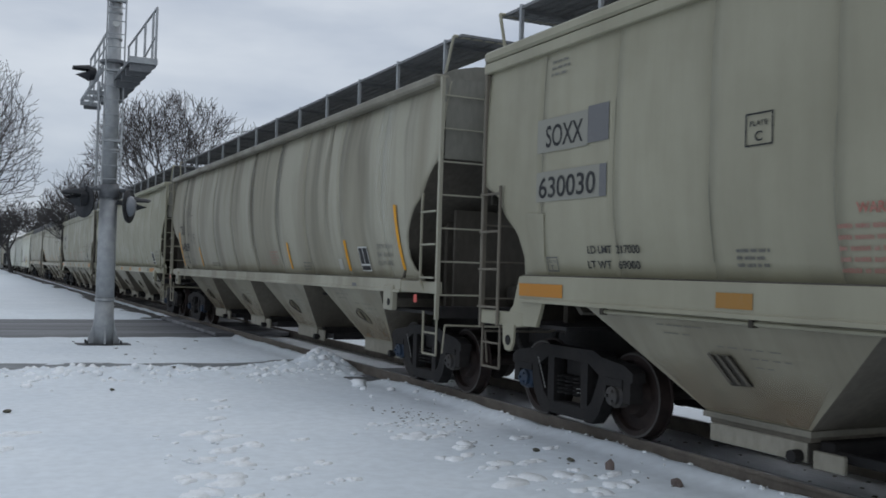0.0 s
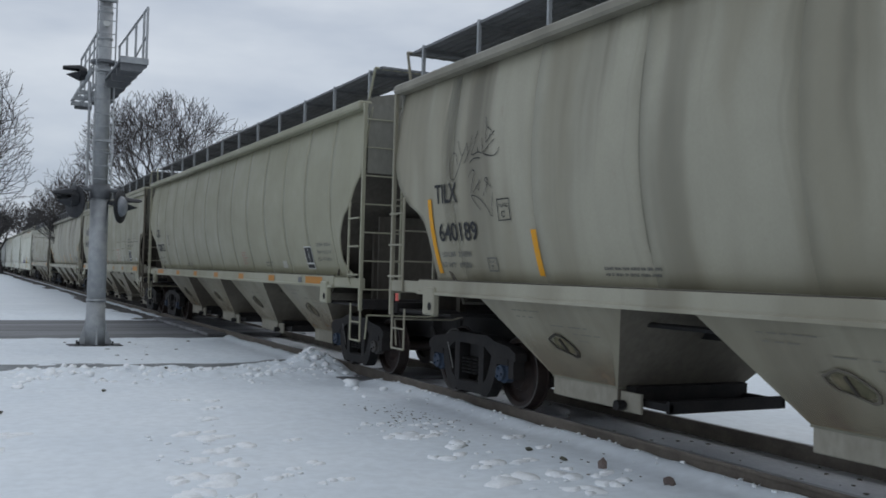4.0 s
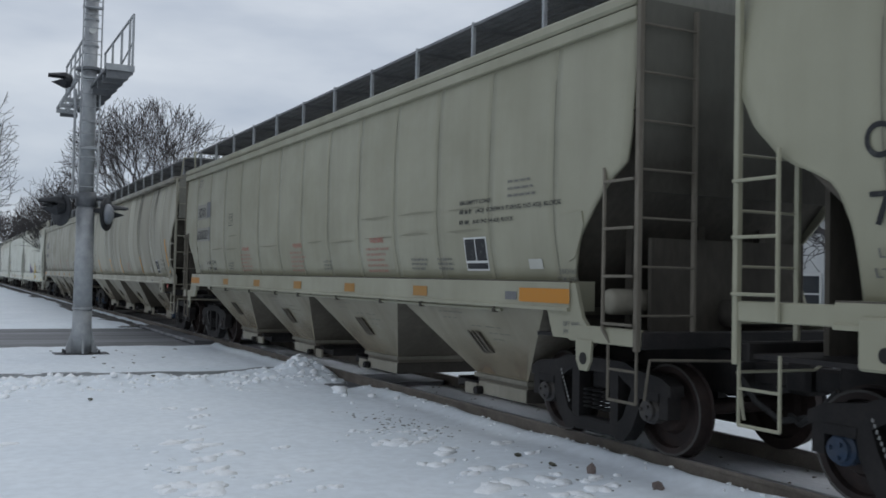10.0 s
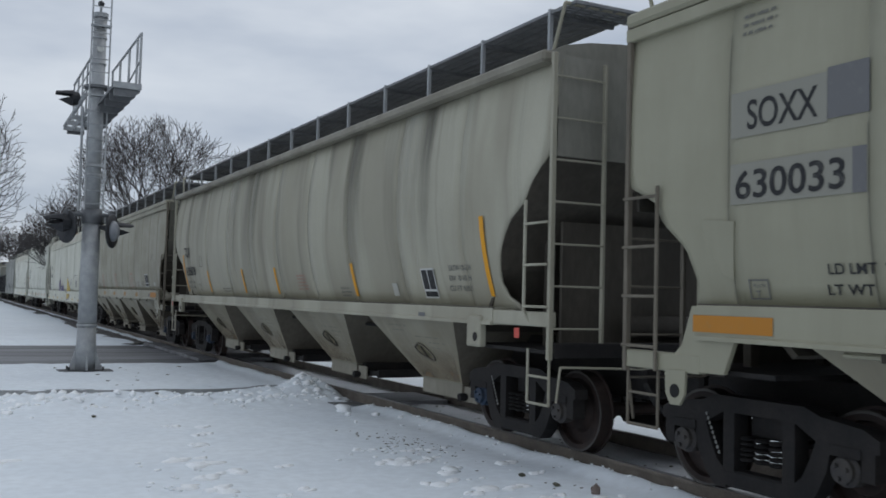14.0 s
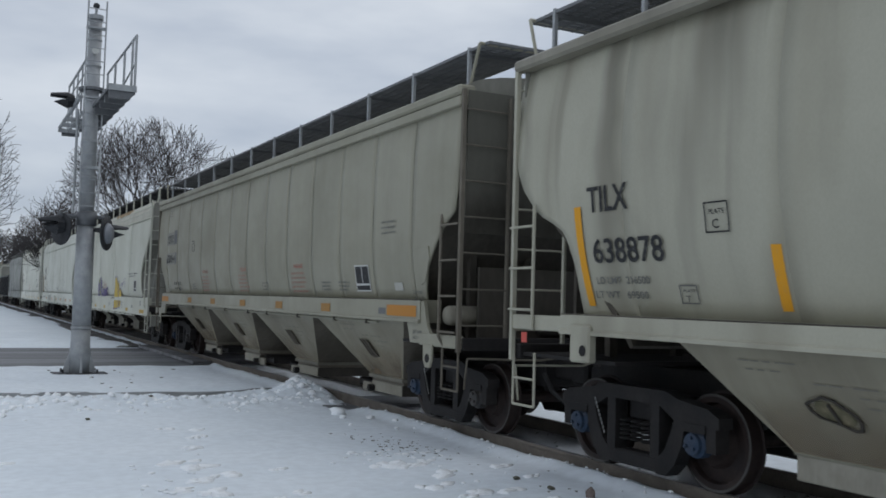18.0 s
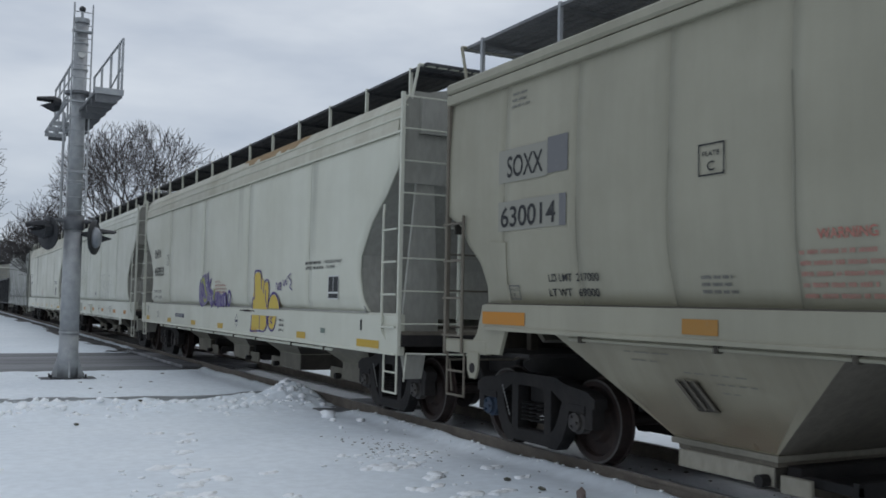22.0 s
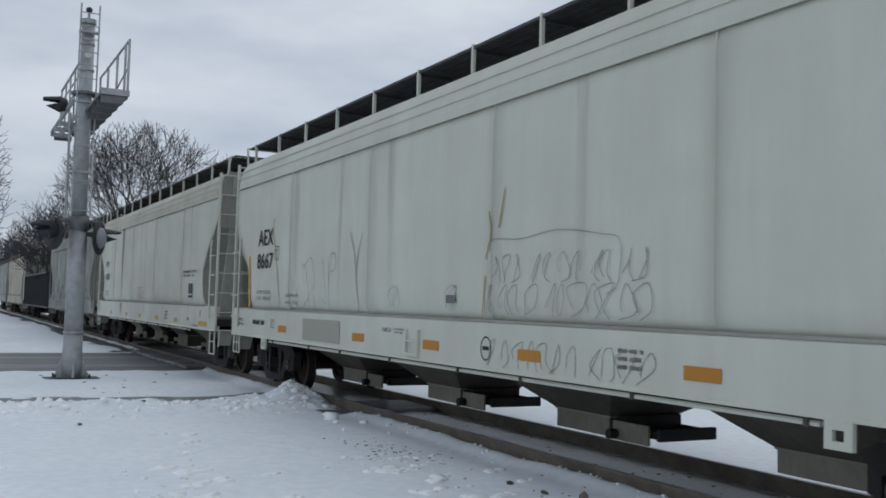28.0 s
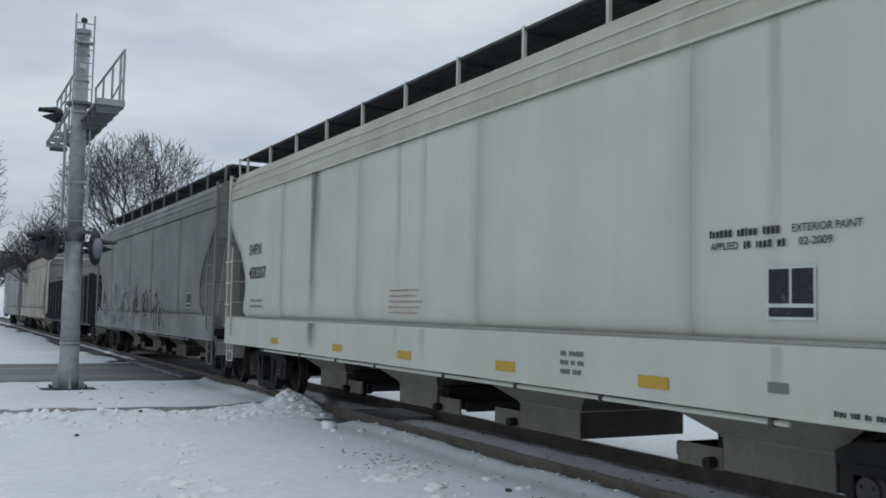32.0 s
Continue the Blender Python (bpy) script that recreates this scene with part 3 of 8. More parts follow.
for x, y, ln, wd, a in ((4.45, 9.75, 0.28, 0.12, 0.5), (4.75, 9.6, 0.26, 0.10, 0.4), (4.75, 9.05, 0.20, 0.10, 0.7), (4.40, 8.55, 0.17, 0.12, 0.9), (4.55, 7.95, 0.28, 0.09, 0.5),
                        (4.50, 7.35, 0.20, 0.13, 0.9), (5.0, 8.05, 0.2, 0.06, 0.2), (5.05, 9.9, 0.3, 0.05, 0.2), (5.25, 10.5, 0.35, 0.05, 0.1), (4.6, 10.7, 0.4, 0.05, 0.1),
                        (2.35, 10.6, 0.20, 0.10, 0.8), (2.50, 10.3, 0.18, 0.10, 0.3), (2.65, 9.75, 0.2, 0.09, 0.5), (2.35, 9.5, 0.2, 0.09, 1.0), (2.1, 9.1, 0.14, 0.08, 0.4),
                        (2.4, 8.9, 0.17, 0.11, 0.8), (1.75, 8.3, 0.16, 0.09, 0.6), (2.05, 8.1, 0.2, 0.12, 0.9), (1.7, 7.7, 0.2, 0.12, 0.6), (2.0, 7.3, 0.2, 0.12, 0.5),
                        (2.75, 11.6, 0.15, 0.07, 0.5), (2.95, 12.4, 0.14, 0.06, 0.5), (2.85, 13.3, 0.2, 0.06, 0.4), (3.1, 13.0, 0.13, 0.06, 0.5), (2.95, 8.6, 0.22, 0.06, 0.6),
                        (2.6, 8.15, 0.2, 0.06, 0.3), (3.3, 9.9, 0.1, 0.05, 0.4), (3.0, 7.9, 0.16, 0.05, 0.3), (5.55, 7.3, 0.3, 0.05, 0.1), (5.35, 7.0, 0.2, 0.08, 0.5),
                        (5.15, 7.4, 0.16, 0.10, 0.4), (4.9, 6.8, 0.2, 0.1, 0.5), (5.7, 8.6, 0.2, 0.05, 0.2), (5.6, 9.3, 0.22, 0.06, 0.2), (0.45, 11.0, 0.2, 0.1, 0.5), (0.3, 10.3, 0.2, 0.1, 0.8)):
    print_patch(x, y, ln * 1.2, wd * 1.25, a)
for i in range(90):          # crumbs kicked out round the prints
    x, y = (rnd.gauss(2.2, 0.35), rnd.uniform(7.0, 11.2)) if i % 2 else (rnd.gauss(4.7, 0.3), rnd.uniform(6.8, 10.6))
    clod(bm, x, y, ground_z(x, y) + 0.006, rnd.choice((0.012, 0.02, 0.03, 0.04)), 0.28)
solid("boot_print", bm, M["loose"], "kicked-up fresh snow along boot prints", "footprints", "", "stuff", True)

bm = bmesh.new()
for i in range(120):          # dead leaves and grit near the rail
    x, y = rnd.gauss(5.25, 0.28), rnd.gauss(11.0, 0.55)
    if i > 95:
        y = rnd.uniform(6.5, 12.5)
        x = rnd.uniform(5.0, 6.1)
    if x < 6.2:
        clod(bm, x, y, ground_z(x, y) + 0.004, rnd.uniform(0.006, 0.022), 0.3)
for i in range(60):          # scraps on the packed snow between the rails
    x, y = rnd.uniform(6.55, 7.75), rnd.uniform(5.0, 15.0)
    clod(bm, x, y, 0.0, rnd.uniform(0.008, 0.03), 0.3)
for i in range(16):
    x, y = rnd.uniform(1.8, 5.2), rnd.uniform(19, 24)
    clod(bm, x, y, ground_z(x, y) + 0.004, rnd.uniform(0.02, 0.05), 0.3)
for x, y in ((3.1, 16.3), (1.9, 14.6), (2.0, 15.6), (0.45, 12.6), (5.37, 8.5), (5.45, 8.0)):
    clod(bm, x, y, ground_z(x, y) + 0.02, 0.045, 0.5)
solid("dead_leaf", bm, M["debris"], "dark dead leaves and grit on the snow", "leaf litter", "", "stuff")
for x, y, r, sq in ((5.79, 6.78, 0.062, 0.9), (5.62, 7.55, 0.05, 1.3)):
    bm = bmesh.new()
    clod(bm, x, y, ground_z(x, y) + r * 0.5, r, sq)
    solid("stone", bm, M["stone"], "brown stone lying in the snow by the rail", "stone", "stones by the rail")


# ---- the signal mast at the crossing ----
def mast():
    px, py = 2.74, 22.78
    ob = thing("signal_mast", "galvanised crossing signal mast with a railed walkway and black-hooded lamps", "signal mast")
    ob.location = (px, py, 0)
    g0 = ground_z(px, py)
    bm = bmesh.new()
    lathe = [(g0 - 0.05, 0.215), (1.0, 0.205), (3.3, 0.195), (3.32, 0.16), (8.05, 0.145)]
    for (za, ra), (zb, rb) in zip(lathe, lathe[1:]):
        tube(bm, (0, 0, za), (0, 0, zb), ra, 20, rb)
    part("pole", bm, M["galv"], ob, "tapered galvanised pole", True)
    for z, r, h in ((3.32, 0.225, 0.32), (6.95, 0.17, 0.05), (7.55, 0.16, 0.05), (5.2, 0.175, 0.05), (4.4, 0.18, 0.05), (1.0, 0.222, 0.05)):
        bm = bmesh.new()
        tube(bm, (0, 0, z), (0, 0, z + h), r, 20)
        part("clamp_band", bm, M["galvdark"] if h > 0.1 else M["galv"], ob, "dark clamp band" if h > 0.1 else "", True)
    bm = bmesh.new()
    tube(bm, (0, 0, 8.05), (0, 0, 8.15), 0.17, 16)
    tube(bm, (0, 0, 8.15), (0, 0, 8.32), 0.03, 8)
    part("pole_cap", bm, M["galv"], ob)
    bm = bmesh.new()
    bmesh.ops.create_icosphere(bm, subdivisions=2, radius=0.075, matrix=Matrix.Translation((0, 0, 8.38)))
    part("finial", bm, M["black"], ob, "small black ball", True)
    bm = bmesh.new()
    box(bm, -0.58, 0.58, -0.30, 0.30, g0 - 0.03, g0 + 0.015, 0.008)
    part("base_plate", bm, M["black"], ob, "dark base plate")
    for a in (0, 90, 180, 270):
        bm = bmesh.new()
        extrude_xz(bm, [(0.17, g0 + 0.03), (0.36, g0 + 0.03), (0.23, 0.45), (0.18, 0.85)], -0.02, 0.02)
        bmesh.ops.rotate(bm, verts=bm.verts[:], matrix=Matrix.Rotation(radians(a), 3, "Z"))
        part("gusset", bm, M["galv"], ob)
    for sx in (-1, 1):
        for sy in (-1, 1):
            bm = bmesh.new()
            tube(bm, (sx * 0.36, sy * 0.20, g0 + 0.02), (sx * 0.36, sy * 0.20, g0 + 0.10), 0.022, 6)
            part("anchor_bolt", bm, M["black"], ob)
    # climbing ladder beside the pole
    for sx in (-0.2, 0.2):
        bm = bmesh.new()
        tube(bm, (sx, -0.24, 3.6), (sx, -0.24, 8.45), 0.018, 6)
        part("ladder_rail", bm, M["galv"], ob)
    for i in range(16):
        bm = bmesh.new()
        tube(bm, (-0.2, -0.24, 3.75 + i * 0.3), (0.2, -0.24, 3.75 + i * 0.3), 0.012, 5)
        part("ladder_rung", bm, M["galv"], ob)
    for i in range(3):
        bm = bmesh.new()
        z = 4.6 + i * 1.6
        box(bm, -0.22, 0.22, -0.25, -0.1, z, z + 0.04)
        part("ladder_bracket", bm, M["galv"], ob)
    # walkway arm along the track, over the road
    y0, y1, z = -2.5, 2.6, 6.06
    bm = bmesh.new()
    box(bm, 0.50, 0.55, y0, y1, z - 0.08, z, 0.005)
    part("walkway_beam", bm, M["galv"], ob)
    for y in (-2.48, -1.9, -1.2, -0.4, 0.5, 1.5, 2.4):
        bm = bmesh.new()
        extrude_xz(bm, [(0.02, z - 0.24), (0.40, z - 0.24), (0.54, z - 0.12), (0.54, z - 0.06), (0.02, z - 0.06)], y, y + 0.07)
        part("floor_bracket", bm, M["galvdark"], ob, "dark cross bracket")
    bm = bmesh.new()
    tube(bm, (0, 0, z + 0.34), (0, 0, z + 0.40), 0.30, 20)
    part("pole_collar", bm, M["galvdark"], ob, "round collar plate under the walkway")
    bm = bmesh.new()
    for i in range(64):
        y = y0 + (y1 - y0) * i / 63
        box(bm, 0.0, 0.49, y - 0.022, y + 0.022, z - 0.05, z + 0.004)
    for i in range(6):
        x = 0.01 + i * 0.095
        box(bm, x - 0.012, x + 0.012, y0, y1, z - 0.06, z - 0.002)
    part("grating", bm, M["galvdark"], ob, "open bar grating")
    for y in (-2.48, -2.05, -1.0, 0.3, 1.5):
        bm = bmesh.new()
        tube(bm, (0.52, y, z), (0.52, y, z + 1.12), 0.026, 6)
        part("railing_post", bm, M["galv"], ob)
    bm = bmesh.new()
    tube(bm, (0.52, y0, z + 1.12), (0.52, 1.6, z + 1.12), 0.026, 6)
    part("handrail", bm, M["galv"], ob)
    bm = bmesh.new()
    tube(bm, (0.52, y0, z + 0.55), (0.52, 1.6, z + 0.02), 0.018, 6)
    part("handrail", bm, M["galv"], ob)
    bm = bmesh.new()
    box(bm, 0.0, 0.56, y0 - 0.03, y0 - 0.005, z - 0.08, z + 0.05, 0.004)
    part("toe_board", bm, M["galv"], ob, "pale end board of the walkway")
    # the railing beyond the pole, and its slanting stay
    for h, ra in ((1.12, 0.030), (0.82, 0.018), (0.52, 0.018)):
        bm = bmesh.new()
        tube(bm, (-0.13, 0.05, z + h), (-0.13, 3.7, z + h), ra, 6)
        part("handrail", bm, M["galv"], ob)
    for y in (0.9, 1.8, 2.7, 3.68):
        bm = bmesh.new()
        tube(bm, (-0.13, y, z - 0.05), (-0.13, y, z + 1.12), 0.022, 6)
        part("railing_post", bm, M["galv"], ob)
    bm = bmesh.new()
    tube(bm, (-0.24, 0.1, z + 0.20), (-0.36, 3.2, z - 0.06), 0.05, 8)
    part("stay", bm, M["galv"], ob, "thick slanting stay")
    for y in (1.3, 2.2, 3.1):
        bm = bmesh.new()
        box(bm, -0.40, 0.06, y, y + 0.08, z - 0.18, z - 0.08)
        part("floor_joist", bm, M["galv"], ob)
    for x in (-0.16, 0.02):
        bm = bmesh.new()
        tube(bm, (x, 0.2, z - 0.12), (x, 3.2, z - 0.13), 0.04, 6)
        part("floor_bearer", bm, M["galv"], ob)
    bm = bmesh.new()
    box(bm, -0.30, 0.12, 3.25, 3.37, z - 0.24, z - 0.12, 0.01)
    part("end_step", bm, M["galvdark"], ob)
    bm = bmesh.new()
    tube(bm, (0.0, -0.16, 7.3), (0.0, -0.20, 7.3), 0.075, 14)
    part("round_plate", bm, M["white"], ob, "small round white plate")
    # a tall conduit and antenna rods on the top
    for sx in (-0.19, 0.2):
        bm = bmesh.new()
        tube(bm, (sx, -0.22, 7.9), (sx, -0.22, 8.45), 0.014, 5)
        part("top_rod", bm, M["black"], ob)
    bm = bmesh.new()
    tube(bm, (-0.27, 0.2, 3.6), (-0.27, 0.2, 6.0), 0.03, 6)
    part("conduit", bm, M["galv"], ob)

    def lamp(x, y, z, way, r=0.30):
        """One flashing unit: round backing disc, black body, long visor. way: -1 or 1 along x."""
        bm = bmesh.new()
        lathe_x(bm, [(-0.02, r), (0.0, r + 0.01), (0.02, r)], n=24)
        disc = part("backing_disc", bm, M["black"], ob, "black round backing disc", True)
        disc.matrix_local = pose(x, y, z, 0, 0, 28 if way < 0 else -28)
        bm = bmesh.new()
        lathe_x(bm, [(0.02, 0.24), (0.06, 0.23), (0.12, 0.16), (0.14, 0.05)], n=20)
        body = part("lamp_body", bm, M["lens"], disc, "pale grey lamp housing", True)
        bm = bmesh.new()
        n = 12
        top = []
        for (xx, rr, cut) in ((-0.02, 0.14, 0.9), (-0.42, 0.125, 0.45)):
            top.append([(xx, rr * math.cos(a), rr * math.sin(a)) for a in [radians(90 + (i / n - 0.5) * 360 * cut * 0.62) for i in range(n + 1)]])
        va = [[bm.verts.new(p) for p in row] for row in top]
        vb = [[bm.verts.new((p[0], p[1] * 0.93, p[2] * 0.93)) for p in row] for row in top]
        for i in range(n):
            bm.faces.new((va[0][i], va[0][i + 1], va[1][i + 1], va[1][i]))
            bm.faces.new((vb[0][i + 1], vb[0][i], vb[1][i], vb[1][i + 1]))
            bm.faces.new((va[1][i], va[1][i + 1], vb[1][i + 1], vb[1][i]))
        part("visor", bm, M["black"], disc, "long black visor")
        return disc

    bm = bmesh.new()
    tube(bm, (-0.62, -0.05, 3.52), (0.5, -0.05, 3.52), 0.045, 8)
    part("crossarm", bm, M["galvdark"], ob)
    for x in (-0.55, 0.42):
        bm = bmesh.new()
        tube(bm, (x, -0.05, 3.3), (x, -0.05, 3.62), 0.05, 8)
        part("lamp_bracket", bm, M["galvdark"], ob)
    lamp(-0.52, -0.02, 3.22, -1, 0.36)
    lamp(0.43, -0.16, 3.16, 1, 0.38)
    # visors seen from the side: one on each flank of the lower pair
    for x0, x1, y, zz, rr in ((-0.62, -1.00, -0.1, 3.30, 0.22), (0.52, 0.92, 0.05, 3.22, 0.18), (-0.44, -0.80, 0.9, 6.30, 0.19)):
        bm = bmesh.new()
        m = 8
        for k in range(m):
            a0, a1 = radians(20 + 140 * k / m), radians(20 + 140 * (k + 1) / m)
            q = [(x0, y + rr * math.cos(a0), zz + rr * math.sin(a0)), (x0, y + rr * math.cos(a1), zz + rr * math.sin(a1)),
                 (x1, y + 0.86 * rr * math.cos(a1), zz + 0.5 * rr * math.sin(a1) + 0.04), (x1, y + 0.86 * rr * math.cos(a0), zz + 0.5 * rr * math.sin(a0) + 0.04)]
            out = [bm.verts.new(c) for c in q]
            inn = [bm.verts.new((c[0], y + (c[1] - y) * 0.92, zz + (c[2] - zz) * 0.92)) for c in q]
            bm.faces.new(out)
            bm.faces.new(inn[::-1])
            bm.faces.new((out[3], out[2], inn[2], inn[3]))
            bm.faces.new((out[1], out[0], inn[0], inn[1]))
        tube(bm, (x0 + math.copysign(0.16, x0 - x1), y, zz), (x0, y, zz), 0.7 * rr, 12, rr)
        s = math.copysign(1.0, x1 - x0)
        v = [bm.verts.new(c) for c in ((x0, y - rr, zz), (x0, y + rr, zz), (x1 - 0.06 * s, y + 0.1 * rr, zz - 0.3 * rr), (x0, y, zz - rr), (x0 + 0.1 * s, y, zz + 0.1 * rr))]
        for q in ((0, 3, 2), (3, 1, 2), (0, 2, 4), (1, 4, 2)):
            bm.faces.new([v[i] for i in q])
        bmesh.ops.remove_doubles(bm, verts=bm.verts[:], dist=0.0008)
        part("signal_hood", bm, M["black"], ob, "black hooded lamp")
    return ob


mast()


# ---- bare trees and the far edge of the place ----
def bare_tree(x, y, height, spread, seed, mat, depth=6, trunk=0.22, lean=0.0, start=0.25, zb=0.0, fork=0.9, label="tall bare deciduous tree with fine winter twigs", thin=0.012, broad=1.0, dome=None):
    r = random.Random(seed)
    ob = thing("tree", label, "tree", "bare trees")
    ob.location = (x, y, zb)
    vs = {"trunk": ([], []), "crown": ([], [])}

    def seg(kind, p, q, r0, r1, n):
        v, f = vs[kind]
        d = (q - p).normalized()
        a = d.orthogonal().normalized()
        b = d.cross(a)
        k = len(v)
        for c, rr in ((p, r0), (q, r1)):
            for i in range(n):
                t = 2 * math.pi * i / n
                v.append(c + (a * math.cos(t) + b * math.sin(t)) * rr)
        for i in range(n):
            j = (i + 1) % n
            f.append((k + i, k + j, k + n + j, k + n + i))

    def grow(p, d, ln, rad, lev):
        kind = "trunk" if lev <= 1 else "crown"
        steps = 3 if lev < 3 else 2
        for i in range(steps):
            sway = 0.075 if dome else 0.13
            d = (d + Vector((r.gauss(0, sway), r.gauss(0, sway), r.gauss(0.07, 0.08)))).normalized()
            q = p + d * (ln / steps)
            if dome and lev > 1:
                # the crown keeps within an uneven dome
                cz, rx, rz = dome
                out = math.sqrt((q.x ** 2 + q.y ** 2) / rx ** 2 + ((q.z - cz) / rz) ** 2)
                if out > 1.0 + 0.14 * noise.noise(q * 0.5) + (0.10 if lev > 5 else 0.0):
                    return
            r1 = rad * (1 - 0.28 / steps)
            seg(kind, p, q, max(rad, thin), max(r1, thin), 7 if lev == 0 else (5 if lev < 3 else 3))
            if lev >= 1 and lev < depth and i < steps - 1 and r.random() < (fork if dome else 0.75):
                side = d.orthogonal().normalized()
                side.rotate(Matrix.Rotation(r.uniform(0, 6.28), 3, d))
                nd = (d * 0.8 + side * (r.uniform(0.38, 0.66) if dome else r.uniform(0.55, 0.95))).normalized()
                grow(q, nd, ln * (r.uniform(0.6, 0.85) if dome else r.uniform(0.5, 0.75)), r1 * 0.5, lev + 1)
            p, rad = q, r1
        if lev < depth:
            kids = 4 if lev == 0 else (3 if lev < 3 else 2)
            turn = r.uniform(0, 6.28)
            for k in range(kids):
                side = d.orthogonal().normalized()
                side.rotate(Matrix.Rotation(turn + k * 6.28 / kids + r.uniform(-0.4, 0.4), 3, d))
                nd = (d + side * spread * r.uniform(0.6, 1.1)).normalized()
                grow(p, nd, ln * (r.uniform(0.74, 0.90) if dome else r.uniform(0.62, 0.82)), rad * 0.62, lev + 1)

    grow(Vector((0, 0, -0.2)), Vector((lean, 0, 1)).normalized(), height * start, trunk, 0)
    top = max(v.z for v in vs["crown"][0])
    k = height / top if not dome else 1.0
    for kind, (v, f) in vs.items():
        me = bpy.data.meshes.new(kind)
        me.from_pydata([(c.x * k * broad, c.y * k * broad, c.z * k) for c in v], [], f)
        me.materials.append(mat)
        o = new(kind, me)
        o.parent = ob
    return ob


bare_tree(13.1, 70.0, 15.0, 0.66, 11, M["bark"], 7, 0.38, start=0.25, thin=0.016, dome=(5.9, 7.2, 7.8), fork=0.60)
bare_tree(7.2, 72.0, 9.0, 0.8, 5, M["bark"], 6, 0.18, start=0.25, thin=0.014, dome=(5.3, 3.2, 4.2))
bare_tree(-1.25, 44.0, 11.5, 0.66, 21, M["bark"], 7, 0.27, start=0.24, thin=0.010, dome=(5.8, 3.6, 5.6), fork=0.7)
bare_tree(-4.4, 58.0, 8.5, 0.9, 8, M["barkred"], 7, 0.22, thin=0.02, label="dense russet-twigged bare tree")
for i, (x, y, h) in enumerate(((5.2, 150, 11), (1.5, 140, 9), (9.5, 190, 13), (4.0, 220, 14), (-4.0, 170, 12), (14.0, 210, 14), (20.0, 260, 15), (0.5, 260, 15))):
    bare_tree(x, y, h, 0.8, 40 + i, M["bark"], 5, 0.25, thin=0.035, label="distant bare tree on the skyline")


# ---- houses beyond the track ----
def house(x, y, wide, deep, high, wall, turn=0.0, label=""):
    ob = thing("house", label, "house", "houses of the street")
    ob.matrix_basis = pose(x, y, 0, 0, 0, turn)
    bm = bmesh.new()
    box(bm, -wide / 2, wide / 2, -deep / 2, deep / 2, -0.1, high)
    w = part("wall", bm, wall, ob)
    bm = bmesh.new()
    extrude_yz(bm, [(-deep / 2 - 0.5, high), (deep / 2 + 0.5, high), (0, high + deep * 0.38)], -wide / 2 - 0.4, wide / 2 + 0.4)
    part("roof", bm, M["roofing"], ob, "dark shingle roof with snow")
    bm = bmesh.new()
    extrude_yz(bm, [(-deep / 2 - 0.45, high + 0.06), (0, high + deep * 0.38 + 0.10), (0, high + deep * 0.38 + 0.02), (-deep / 2 - 0.45, high + 0.01)], -wide / 2 - 0.38, wide / 2 + 0.38)
    part("roof_snow", bm, M["snow"], ob, "snow lying on the roof")
    for wy in (-deep / 4, deep / 4):
        for wz in ((0.9, 2.3), (3.6, 4.9)):
            if wz[1] < high:
                bm = bmesh.new()
                box(bm, -wide / 2 - 0.08, -wide / 2 - 0.025, wy - 0.5, wy + 0.5, wz[0], wz[1], 0.01)
                fr = part("window", bm, M["white"], ob, "white-framed sash window")
                for za, zb in ((wz[0] + 0.08, (wz[0] + wz[1]) / 2 - 0.03), ((wz[0] + wz[1]) / 2 + 0.03, wz[1] - 0.08)):
                    bm = bmesh.new()
                    box(bm, -wide / 2 - 0.095, -wide / 2 - 0.082, wy - 0.42, wy + 0.42, za, zb)
                    part("pane", bm, M["glass"], fr, "dark glass pane")
    return ob


house(31.0, 26.0, 9, 11, 5.6, M["siding"], 0, "white-sided two-storey house under a snowy roof")
house(33.0, 8.0, 9, 10, 3.2, M["brick"], 0, "red-brown single-storey house under a snowy roof")
house(30.0, 46.0, 9, 12, 5.6, M["siding"], 0, "pale two-storey house beyond the track")
house(4.2, 235.0, 16, 8, 5.0, M["siding"], 90, "pale low building at the end of the line")
bare_tree(24.0, 17.5, 9.0, 0.7, 71, M["bark"], 6, 0.2, thin=0.01, label="bare tree before the houses")
bare_tree(25.0, 35.0, 10.0, 0.7, 72, M["bark"], 6, 0.2, thin=0.01, label="bare tree before the houses")


